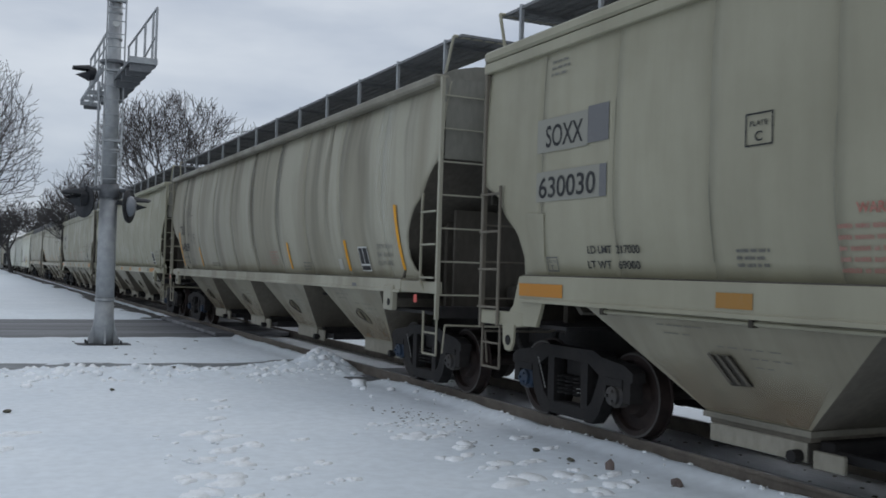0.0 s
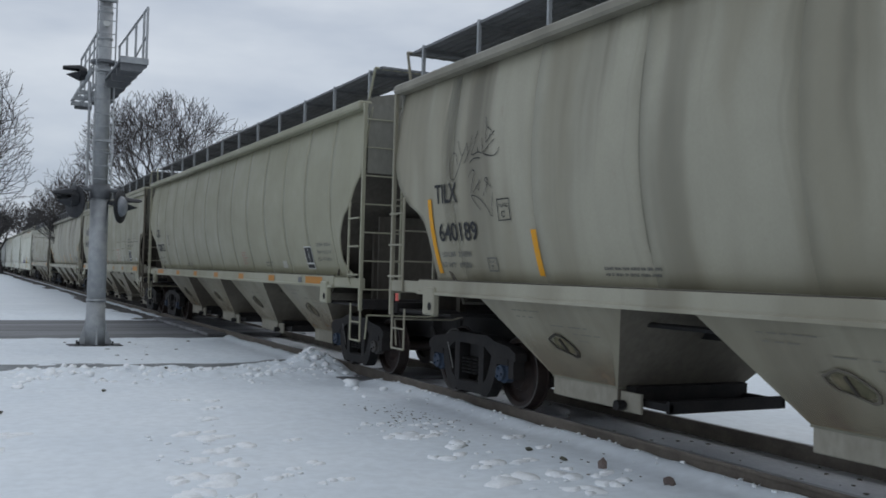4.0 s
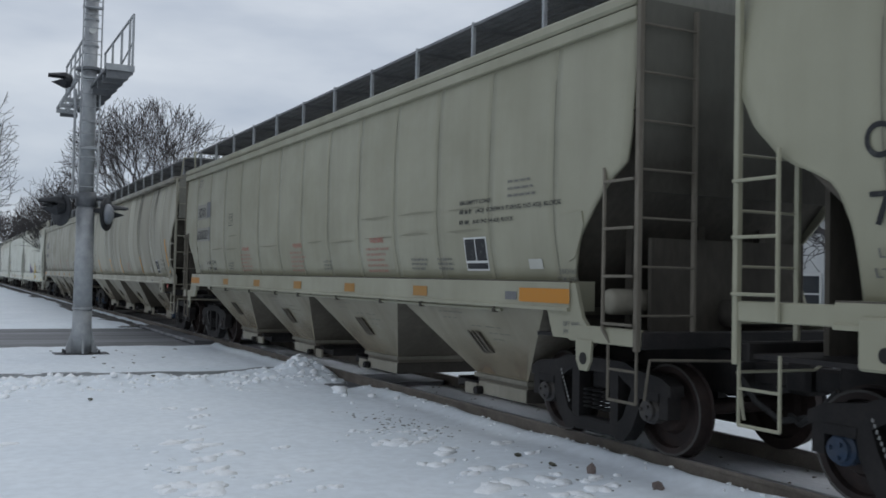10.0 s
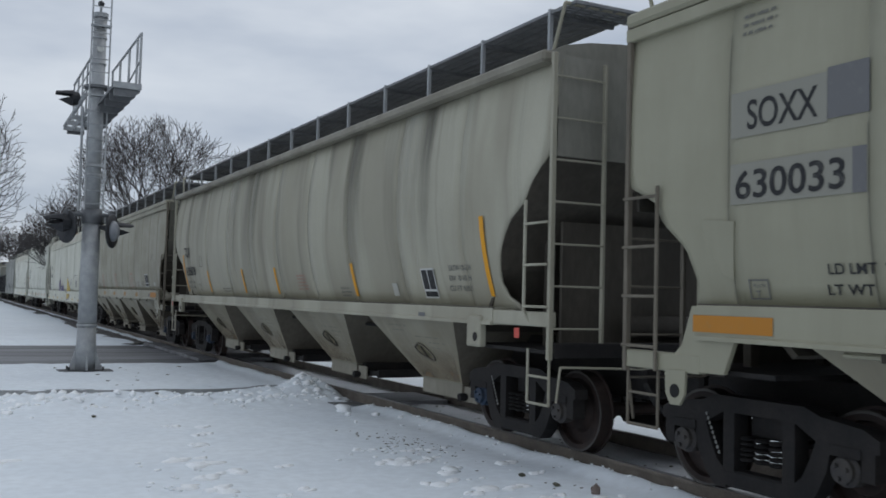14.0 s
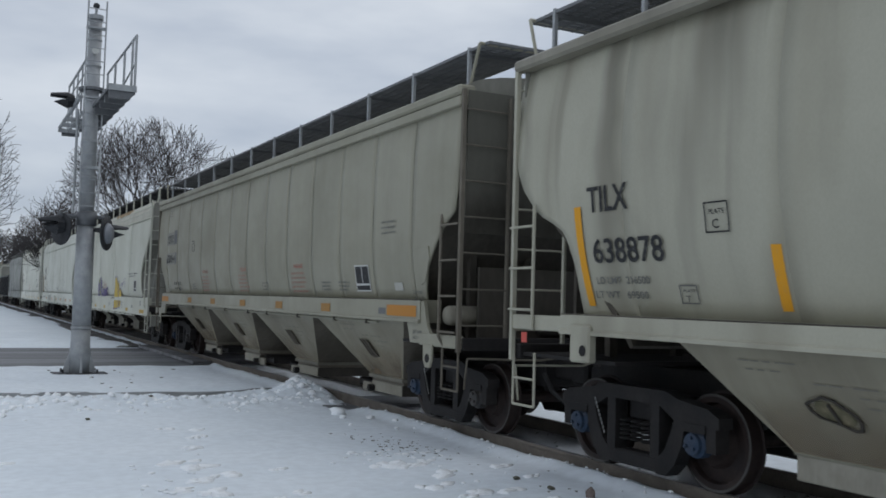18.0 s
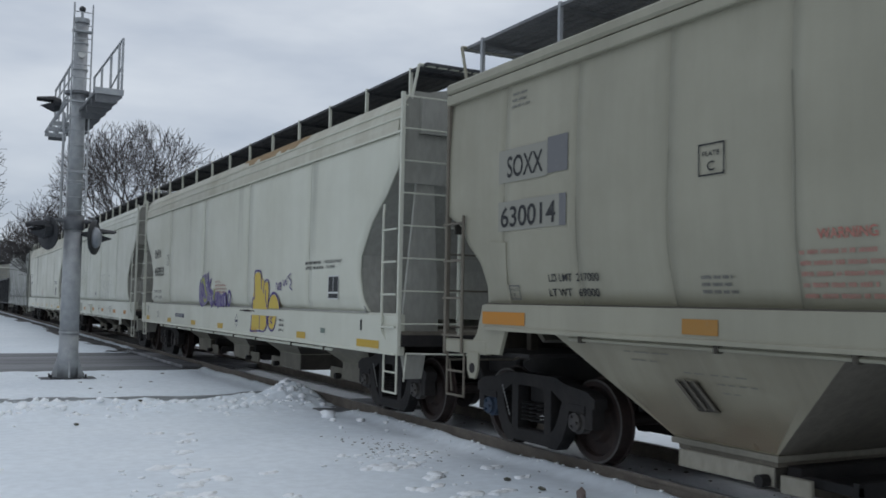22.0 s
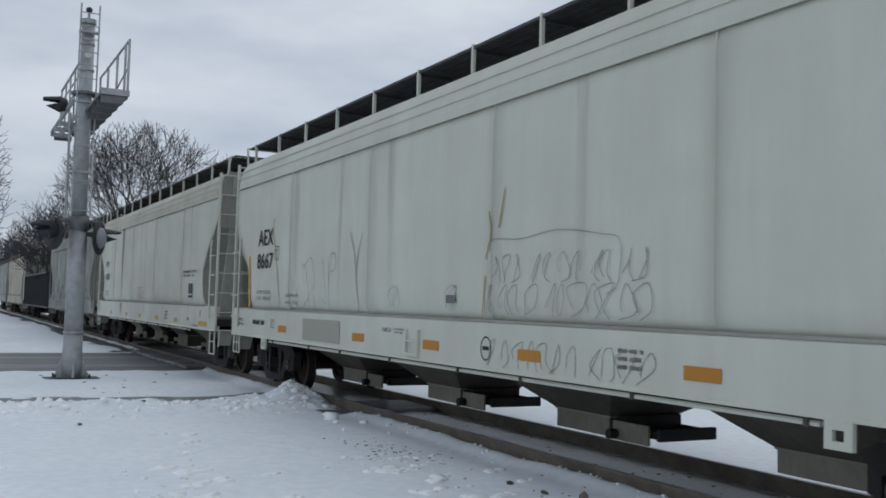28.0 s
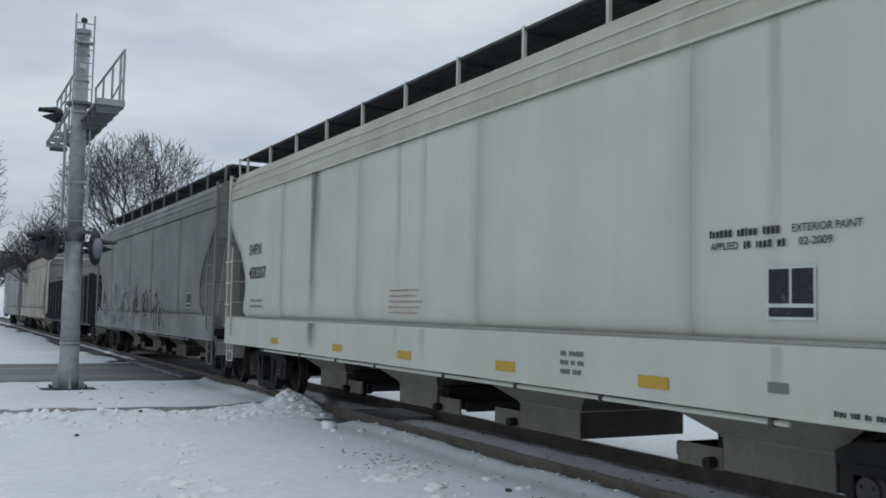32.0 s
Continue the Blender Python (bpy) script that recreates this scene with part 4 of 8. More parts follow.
# ---- the train ----
def truck_mesh():
    """Meshes of one freight truck, shared by all cars. Origin: truck centre on the rail's level."""
    out = {}
    bm = bmesh.new()
    box(bm, -0.96, 0.96, -0.20, 0.20, 0.56, 0.80, 0.02)
    box(bm, -0.28, 0.28, -0.28, 0.28, 0.72, 0.86, 0.02)
    out["bolster"] = mesh_of("truck", bm, M["truck"])
    for side, sx in (("near", -1), ("far", 1)):
        bm = bmesh.new()
        x0, x1 = sx * 0.93, sx * 1.07
        lo, hi = min(x0, x1) - 0.015, max(x0, x1) + 0.015
        extrude_yz(bm, [(-1.20, 0.62), (-1.20, 0.72), (-1.06, 0.79), (-0.66, 0.84), (-0.50, 0.90), (0.50, 0.90), (0.66, 0.84), (1.06, 0.79), (1.20, 0.72), (1.20, 0.62), (0.66, 0.62), (0.40, 0.76), (-0.40, 0.76), (-0.66, 0.62)], lo, hi)
        for m in (-1, 1):
            extrude_yz(bm, [(m * 0.62, 0.66), (m * 0.76, 0.64), (m * 0.72, 0.42), (m * 0.62, 0.22), (m * 0.50, 0.10), (m * 0.36, 0.10), (m * 0.36, 0.24), (m * 0.48, 0.34), (m * 0.56, 0.50)], lo + 0.003, hi - 0.003)
            box(bm, lo + 0.006, hi - 0.006, min(m * 0.27, m * 0.40), max(m * 0.27, m * 0.40), 0.20, 0.80)
            box(bm, lo + 0.004, hi - 0.004, min(m * 1.04, m * 1.16), max(m * 1.04, m * 1.16), 0.40, 0.64)
            box(bm, lo - 0.01, hi + 0.02, m * 0.889 - 0.15, m * 0.889 + 0.15, 0.56, 0.64)
        box(bm, lo + 0.002, hi - 0.002, -0.44, 0.44, 0.11, 0.26, 0.02)
        out["frame_" + side] = mesh_of("side_frame", bm, M["truck"])
        for k, y in enumerate((-0.16, 0.0, 0.16)):
            bm = bmesh.new()
            for j in range(5):
                lathe_x(bm, [(-0.014, 0.055), (0.0, 0.072), (0.014, 0.055)], n=10)
                for v in bm.verts[-30:]:
                    c = v.co.copy()
                    v.co = Vector((sx * 1.02 + c.y, y + c.z, 0.37 + j * 0.045 + c.x))
            out["spring_%s_%d" % (side, k)] = mesh_of("spring", bm, M["truck"])
    bm = bmesh.new()
    tube(bm, (-1.02, 0, 0), (1.02, 0, 0), 0.075, 12)
    out["axle"] = mesh_of("wheelset", bm, M["wheel"])
    R = 0.457
    for side, sx in (("near", -1), ("far", 1)):
        bm = bmesh.new()
        prof = [(-0.09, 0.12), (-0.10, 0.20), (-0.03, 0.24), (-0.02, 0.36), (-0.075, 0.375), (-0.075, R - 0.012)]
        prof += [(0.055, R), (0.06, R + 0.026), (0.075, R + 0.026), (0.078, 0.37), (0.03, 0.355), (0.02, 0.24), (0.07, 0.2), (0.07, 0.12)]
        lathe_x(bm, [(-sx * x, r) for x, r in prof], sx * 0.755, n=36)
        out["wheel_" + side] = mesh_of("wheel", bm, M["wheel"], False)
        bm = bmesh.new()
        n = 36
        ring = [[bm.verts.new((sx * (0.755 + dx), r * math.cos(2 * math.pi * i / n), r * math.sin(2 * math.pi * i / n))) for i in range(n)] for dx, r in ((0.0795, R - 0.03), (0.082, R - 0.012), (0.078, R - 0.004))]
        for ra, rb in zip(ring, ring[1:]):
            for i in range(n):
                bm.faces.new((ra[i], ra[(i + 1) % n], rb[(i + 1) % n], rb[i]))
        out["rim_" + side] = mesh_of("rim", bm, M["tread"])
        bm = bmesh.new()
        lathe_x(bm, [(0.0, 0.13), (sx * 0.10, 0.13), (sx * 0.12, 0.10), (sx * 0.16, 0.10), (sx * 0.165, 0.085)], sx * 0.96, n=16)
        for a in range(3):
            t = a * 2.094
            tube(bm, (sx * 1.12, 0.06 * math.cos(t), 0.06 * math.sin(t)), (sx * 1.15, 0.06 * math.cos(t), 0.06 * math.sin(t)), 0.018, 6)
        out["cap_" + side] = bm
    for side in ("near", "far"):
        bm = out.pop("cap_" + side)
        me = mesh_of("bearing_cap", bm, M["cap"], False)
        me2 = me.copy()
        me2.materials.clear()
        me2.materials.append(M["cap_dark"])
        out["cap_blue_" + side], out["cap_plain_" + side] = me, me2
    bm = bmesh.new()
    for y in (-0.36, 0.36):
        tube(bm, (-0.72, y, 0.42), (0.72, y, 0.42), 0.045, 6)
    out["brake"] = mesh_of("brake_beam", bm, M["truck"])
    bm = bmesh.new()
    for i in range(9):          # a painted serial along the frame's column, as plain bars
        y, z = 0.60 - 0.020 * i, 0.72 - 0.040 * i
        box(bm, -1.0925, -1.086, y - 0.009, y + 0.009, z - 0.015, z + 0.015)
    out["serial"] = mesh_of("painted_serial", bm, M["chalk"])
    return out


TRUCK = truck_mesh()
WHEELSETS = []      # (object, axle y in the truck)


def shared(name, me, parent, label=""):
    ob = new(name, me)
    ob.parent = parent
    return tagged(ob, label)


def add_truck(car, y, blue=True, both=False):
    tr = shared("truck", TRUCK["bolster"], car, "black cast freight truck with two wheelsets")
    tr.location = (0, y, RAIL)
    for side in ("near", "far"):
        shared("side_frame", TRUCK["frame_" + side], tr)
        for k in range(3):
            shared("spring", TRUCK["spring_%s_%d" % (side, k)], tr)
    shared("brake_beam", TRUCK["brake"], tr)
    tagged(shared("painted_serial", TRUCK["serial"], tr), "slanting row of pale painted marks", "", "", "stuff")
    for ya in (-0.889, 0.889):
        # one mesh for a wheelset: what turns together is one part
        ws = new("wheelset", WHEEL_ME["blue" if blue and (both or ya > 0) else "plain"])
        ws.parent = tr
        ws.location = (0, ya, 0.457)
        WHEELSETS.append((ws, ya))
    return tr


def wheelset_mesh(tone):
    bm = bmesh.new()
    for key, mi in (("axle", 0), ("wheel_near", 0), ("wheel_far", 0), ("rim_near", 1), ("rim_far", 1), ("cap_%s_near" % tone, 2), ("cap_%s_far" % tone, 2)):
        n0 = len(bm.faces)
        bm.from_mesh(TRUCK[key])
        bm.faces.ensure_lookup_table()
        for f in bm.faces[n0:]:
            f.material_index = mi
    me = bpy.data.meshes.new("wheelset")
    bm.to_mesh(me)
    bm.free()
    for m in (M["wheel"], M["tread"], M["cap"] if tone == "blue" else M["cap_dark"]):
        me.materials.append(m)
    return me


WHEEL_ME = {t: wheelset_mesh(t) for t in ("blue", "plain")}


def letters(car, body, yl, yr, z0, z1, mat, x=-1.612, name="lettering", spread=True):
    """Stencilled writing on the near side, from yl (its first letter) to yr, between two heights."""
    cu = bpy.data.curves.new("lettering", "FONT")
    cu.body, cu.size, cu.offset = body, 1.0, 0.012
    tmp = new("tmp", cu)
    me = bpy.data.meshes.new_from_object(tmp)
    bpy.data.objects.remove(tmp)
    bpy.data.curves.remove(cu)
    co = np.empty(len(me.vertices) * 3)
    me.vertices.foreach_get("co", co)
    co = co.reshape(-1, 3)
    a, b = co.min(0), co.max(0)
    u = (co[:, 0] - a[0]) / (b[0] - a[0])
    v = (co[:, 1] - a[1]) / (b[1] - a[1])
    co[:] = np.stack([np.full(len(co), x), yl + (yr - yl) * u, z0 + (z1 - z0) * v], 1)
    me.vertices.foreach_set("co", co.ravel())
    me.materials.clear()
    me.materials.append(mat)
    me.update()
    if z1 - z0 < 0.15 or len(body) < 2:
        ob = new(name, me)
        ob.parent = car
        return tagged(ob, "small stencilled writing", "", "", "stuff" if len(body) > 1 else "")
    # one part for each large character
    bm = bmesh.new()
    bm.from_mesh(me)
    left = set(bm.faces)
    while left:
        todo, isle = [left.pop()], []
        while todo:
            f = todo.pop()
            isle.append(f)
            for v in f.verts:
                for g in v.link_faces:
                    if g in left:
                        left.remove(g)
                        todo.append(g)
        vs = {v: i for i, v in enumerate(dict.fromkeys(v for f in isle for v in f.verts))}
        piece = bpy.data.meshes.new("letter")
        piece.from_pydata([tuple(v.co) for v in vs], [], [[vs[v] for v in f.verts] for f in isle])
        piece.materials.append(mat)
        new("letter", piece).parent = car
    bm.free()
    bpy.data.meshes.remove(me)


def decal(car, name, yl, yr, z0, z1, mat, x=-1.608, label=""):
    bm = bmesh.new()
    v = [bm.verts.new(c) for c in ((x, yl, z0), (x, yr, z0), (x, yr, z1), (x, yl, z1))]
    bm.faces.new(v)
    ob = new(name, mesh_of(name, bm, mat))
    ob.parent = car
    return tagged(ob, label)


def bars(car, yl, yr, z1, rows, mat, h=0.035, gap=0.035, x=-1.609, seed=0, name="stencil_bar"):
    """Small writing too fine to read: rows of broken bars, top row first."""
    r = random.Random(seed)
    bm = bmesh.new()
    for k in range(rows):
        z = z1 - k * (h + gap)
        y, end = yl, yl + (yr - yl) * r.uniform(0.75, 1.0)
        while y > end:
            for c in range(r.randint(2, 7)):
                w = h * r.uniform(0.35, 0.6)
                up, lo = z - h * r.choice((0, 0, 0.12)), z - h
                bm.faces.new([bm.verts.new(q) for q in ((x, y, lo), (x, y - w, lo), (x, y - w, up), (x, y, up))])
                y -= w + h * 0.22
                if y < end:
                    break
            y -= h * 0.75
    ob = new(name, mesh_of(name, bm, mat))
    ob.parent = car
    return tagged(ob, "small stencilled writing", "", "", "stuff")


STREAKS = [0]


def run_off(car, y, w, z0, z1, mat, x=-1.6065):
    """A streak of dirt washed down from a hatch."""
    STREAKS[0] = (STREAKS[0] + 1) % 9
    x += 0.0004 * STREAKS[0] - 0.0018
    w *= 1.5
    bm = bmesh.new()
    n = 12
    prev = None
    for k in range(n + 1):
        z = z1 + (z0 - z1) * k / n
        d = 0.06 * noise.noise(Vector((y, z * 0.9, 4)))
        ww = w * (0.8 + 0.5 * noise.noise(Vector((y * 3, z * 1.3, 8)))) * 0.5
        a, b = bm.verts.new((x, y + d + ww, z)), bm.verts.new((x, y + d - ww, z))
        if prev:
            bm.faces.new((prev[0], prev[1], b, a))
        prev = (a, b)
    ob = new("run_off_stain", mesh_of("run_off_stain", bm, mat))
    ob.parent = car
    return ob


def plate_box(car, yl, yr, z0, z1, mark="C", mat=None):
    """A thin outlined square with a letter."""
    mat = mat or M["ink"]
    bm = bmesh.new()
    t = 0.014
    for a, b, c, d in ((yl, yr, z0, z0 + t), (yl, yr, z1 - t, z1), (yl, yl - t, z0, z1), (yr + t, yr, z0, z1)):
        bm.faces.new([bm.verts.new(p) for p in ((-1.609, a, c), (-1.609, b, c), (-1.609, b, d), (-1.609, a, d))])
    ob = new("plate_outline", mesh_of("plate_outline", bm, mat))
    ob.parent = car
    w, h = yl - yr, z1 - z0
    letters(car, mark, yl - 0.36 * w, yr + 0.36 * w, z0 + 0.14 * h, z0 + 0.44 * h, mat)
    letters(car, "PLATE", yl - 0.18 * w, yr + 0.18 * w, z0 + 0.60 * h, z0 + 0.76 * h, mat)


def stroke(bm, pts, w, x=-1.610, taper=False):
    """A sprayed line: a flat ribbon through (y, z) points."""
    v = [Vector((0, y, z)) for y, z in pts]
    # smooth the line
    fine = []
    for i in range(len(v) - 1):
        p0, p1, p2, p3 = v[max(i - 1, 0)], v[i], v[i + 1], v[min(i + 2, len(v) - 1)]
        for k in range(5):
            t = k / 5
            fine.append(0.5 * ((2 * p1) + (p2 - p0) * t + (2 * p0 - 5 * p1 + 4 * p2 - p3) * t * t + (3 * p1 - p0 - 3 * p2 + p3) * t ** 3))
    fine.append(v[-1])
    prev = None
    for i, p in enumerate(fine):
        d = (fine[min(i + 1, len(fine) - 1)] - fine[max(i - 1, 0)])
        d = d.normalized() if d.length > 1e-6 else Vector((0, 1, 0))
        nrm = Vector((0, -d.z, d.y)) * w * 0.5 * (0.75 + 0.35 * noise.noise(p * 3))
        a, b = bm.verts.new((x, p.y + nrm.y, p.z + nrm.z)), bm.verts.new((x, p.y - nrm.y, p.z - nrm.z))
        if prev:
            bm.faces.new((prev[0], prev[1], b, a))
        prev = (a, b)


def spray(car, lines, w, mat, x=-1.610, name="graffiti_line", label=""):
    bm = bmesh.new()
    for pts in lines:
        stroke(bm, pts, w, x)
    ob = new(name, mesh_of(name, bm, mat))
    ob.parent = car
    return tagged(ob, label, "", "", "stuff" if len(lines) > 3 else "")


def fill(car, pts, mat, x=-1.6085, name="graffiti_fill", label=""):
    bm = bmesh.new()
    f = bm.faces.new([bm.verts.new((x, y, z)) for y, z in pts])
    bmesh.ops.triangulate(bm, faces=[f])
    ob = new(name, mesh_of(name, bm, mat))
    ob.parent = car
    return tagged(ob, label)


def side_face(name, car, yf, yb, z0, z1, mat, sx, wave, seed, prof=None, yedge_f=None, yedge_b=None, ny=10, nz=16):
    """One curved, slightly buckled sheet of the car's side."""
    bm = bmesh.new()
    grid = []
    for j in range(nz + 1):
        z = z0 + (z1 - z0) * j / nz
        a = yedge_f(z) if yedge_f else yf
        b = yedge_b(z) if yedge_b else yb
        row = []
        for i in range(ny + 1):
            y = a + (b - a) * i / ny
            u = i / ny
            d = wave * math.sin(math.pi * u) * (0.6 + 0.9 * noise.noise(Vector((seed * 3.1, y * 0.8, z * 0.7)))) * max(0.0, math.sin(math.pi * j / nz)) ** 0.6
            row.append(bm.verts.new((sx * ((prof(z) if prof else 1.6) - max(0.0, d)), y, z)))
        grid.append(row)
    back = [[bm.verts.new((v.co.x - sx * 0.03, v.co.y, v.co.z)) for v in row] for row in grid]
    for j in range(nz):
        for i in range(ny):
            bm.faces.new((grid[j][i], grid[j][i + 1], grid[j + 1][i + 1], grid[j + 1][i]))
            bm.faces.new((back[j][i + 1], back[j][i], back[j + 1][i], back[j + 1][i + 1]))
    edge = [(0, i) for i in range(ny + 1)] + [(j, ny) for j in range(1, nz + 1)] + [(nz, i) for i in range(ny - 1, -1, -1)] + [(j, 0) for j in range(nz - 1, 0, -1)]
    for (j, i), (k, m) in zip(edge, edge[1:] + edge[:1]):
        bm.faces.new((grid[k][m], grid[j][i], back[j][i], back[k][m]))
    return part(name, bm, mat, car, smooth=True)


def ladder(car, y_end, z0, z1, mat, x=-1.635, wide=0.45, name="side_ladder"):
    """A bent inner stile with rungs that run out to the corner post."""
    s = 1 if y_end > 0 else -1
    yi = y_end - s * (wide + 0.04)
    bm = bmesh.new()
    foot = [(x + 0.04, yi + s * 0.07, z0 - 0.02), (x, yi, z0 + 0.10)] if s < 0 else [(x, yi, z0 - 0.05)]
    head = [(x, yi, z1 - 0.14), (x + 0.04, yi - s * 0.06, z1)] if s < 0 else [(x, yi, z1 - 0.05)]
    bent(bm, foot + head, 0.020, 6)
    ob = part(name, bm, mat, car)
    z = z0 + 0.16
    while z < z1 + 0.05:
        bm = bmesh.new()
        tube(bm, (x - 0.012, yi, z), (x - 0.012, y_end - s * 0.03, z), 0.015, 6)
        part("rung", bm, mat, ob)
        z += 0.45
    return ob


def stirrup(car, y, z0, z1, mat, wide=0.42, x=-1.58):
    bm = bmesh.new()
    bent(bm, [(x, y - wide / 2, z1), (x, y - wide / 2, z0), (x, y + wide / 2, z0), (x, y + wide / 2, z1)], 0.016, 6)
    tube(bm, (x, y - wide / 2, (z0 + z1) / 2), (x, y + wide / 2, (z0 + z1) / 2), 0.014, 6)
    return part("sill_step", bm, mat, car)


def walkways(car, L, zt, mat, x_out=1.32, x_in=0.45, gap=1.55, post=None, zr=4.6, grate="mesh"):
    """Roof running boards of open grating on posts, with crosswalks at the ends."""
    half = L / 2 - 0.25
    for sx in (-1, 1):
        bm = bmesh.new()
        n = int(2 * half / 0.075)
        for i in range(n + 1):
            y = -half + 2 * half * i / n
            bw = 0.026 if grate == "grate" else 0.018
            box(bm, min(sx * x_in, sx * x_out), max(sx * x_in, sx * x_out), y - bw, y + bw, zt - 0.035, zt)
        for k in range(7):
            x = x_in + (x_out - x_in) * k / 6
            box(bm, sx * x - 0.02, sx * x + 0.02, -half, half, zt - 0.04, zt - 0.004)
        rb = part("running_board", bm, M[grate], car, "dark open-grating roof walk")
        m = int(2 * half / gap)
        for i in range(m + 1):
            y = -half + 0.1 + (2 * half - 0.2) * i / m
            bm = bmesh.new()
            box(bm, min(sx * (x_out - 0.02), sx * (x_out + 0.03)), max(sx * (x_out - 0.02), sx * (x_out + 0.03)), y - 0.022, y + 0.022, zr - 0.1, zt + 0.02, 0.004)
            part("walk_post", bm, post or mat, rb, "pale upright bracket")
            bm = bmesh.new()
            box(bm, min(sx * x_in, sx * x_out), max(sx * x_in, sx * x_out), y - 0.02, y + 0.02, zt - 0.08, zt - 0.04)
            part("walk_bracket", bm, M[grate], rb)
    for y in (-half, half):
        bm = bmesh.new()
        s = 1 if y > 0 else -1
        for k in range(5):
            yy = y + s * (0.02 + k * 0.09)
            box(bm, -1.32, 1.32, yy - 0.02, yy + 0.02, zt - 0.035, zt)
        for k in range(15):
            xx = -1.32 + 2.64 * k / 14
            box(bm, xx - 0.015, xx + 0.015, min(y, y + s * 0.4), max(y, y + s * 0.4), zt - 0.04, zt - 0.005)
        part("end_walk", bm, M[grate], car, "dark grating across the car's end")
        bm = bmesh.new()
        bent(bm, [(-1.42, y + s * 0.1, zt - 0.55), (-1.40, y + s * 0.3, zt - 0.02), (1.40, y + s * 0.3, zt - 0.02), (1.42, y + s * 0.1, zt - 0.55)], 0.022, 6)
        part("grab_rail", bm, mat, car)


def tow_bracket(car, y, z, mat):
    """A short plate with a hole, hung from the side sill."""
    bm = bmesh.new()
    for a, b, c, d in ((-0.12, -0.05, -0.22, 0.0), (0.05, 0.12, -0.22, 0.0), (-0.05, 0.05, -0.22, -0.16), (-0.05, 0.05, -0.08, 0.0)):
        box(bm, -1.64, -1.60, y + a, y + b, z + c, z + d)
    bmesh.ops.remove_doubles(bm, verts=bm.verts[:], dist=0.001)
    part("tow_bracket", bm, mat, car, "pale plate with a square hole")


def maker_ring(car, y, z, r, sides, mat, x=-1.613):
    """A maker's sign as a plain outline with a bar in it."""
    bm = bmesh.new()
    ring = [[bm.verts.new((x, y + 0.85 * q * math.cos(2 * math.pi * i / sides), z + q * math.sin(2 * math.pi * i / sides))) for i in range(sides)] for q in (r, r - 0.016)]
    for i in range(sides):
        j = (i + 1) % sides
        bm.faces.new((ring[0][i], ring[0][j], ring[1][j], ring[1][i]))
    part("maker_sign", bm, mat, car, "small outlined maker's sign")
    decal(car, "maker_bar", y + 0.5 * r, y - 0.5 * r, z - 0.02, z + 0.025, mat, x)


def coupler(car, y_end, mat):
    s = 1 if y_end > 0 else -1
    bm = bmesh.new()
    box(bm, -0.17, 0.17, min(y_end - s * 0.2, y_end + s * 0.42), max(y_end - s * 0.2, y_end + s * 0.42), RAIL + 0.74, RAIL + 0.96, 0.03)
    box(bm, -0.24, 0.12, min(y_end + s * 0.42, y_end + s * 0.70), max(y_end + s * 0.42, y_end + s * 0.70), RAIL + 0.70, RAIL + 1.0, 0.04)
    cp = part("coupler", bm, M["truck"], car, "rusty black knuckle coupler")
    bm = bmesh.new()
    bent(bm, [(-0.35, y_end, RAIL + 0.80), (-0.36, y_end + s * 0.2, RAIL + 0.6), (-0.30, y_end + s * 0.45, RAIL + 0.45), (-0.2, y_end + s * 0.66, RAIL + 0.5)], 0.03, 7)
    part("air_hose", bm, M["rubber"], cp, "black rubber air hose")
    bm = bmesh.new()
    bent(bm, [(-1.5, y_end - s * 0.05, RAIL + 0.62), (-1.5, y_end + s * 0.02, RAIL + 1.0), (-0.5, y_end + s * 0.12, RAIL + 0.98), (-0.1, y_end + s * 0.3, RAIL + 1.05)], 0.014, 5)
    part("cut_lever", bm, mat, cp, "bent uncoupling rod")


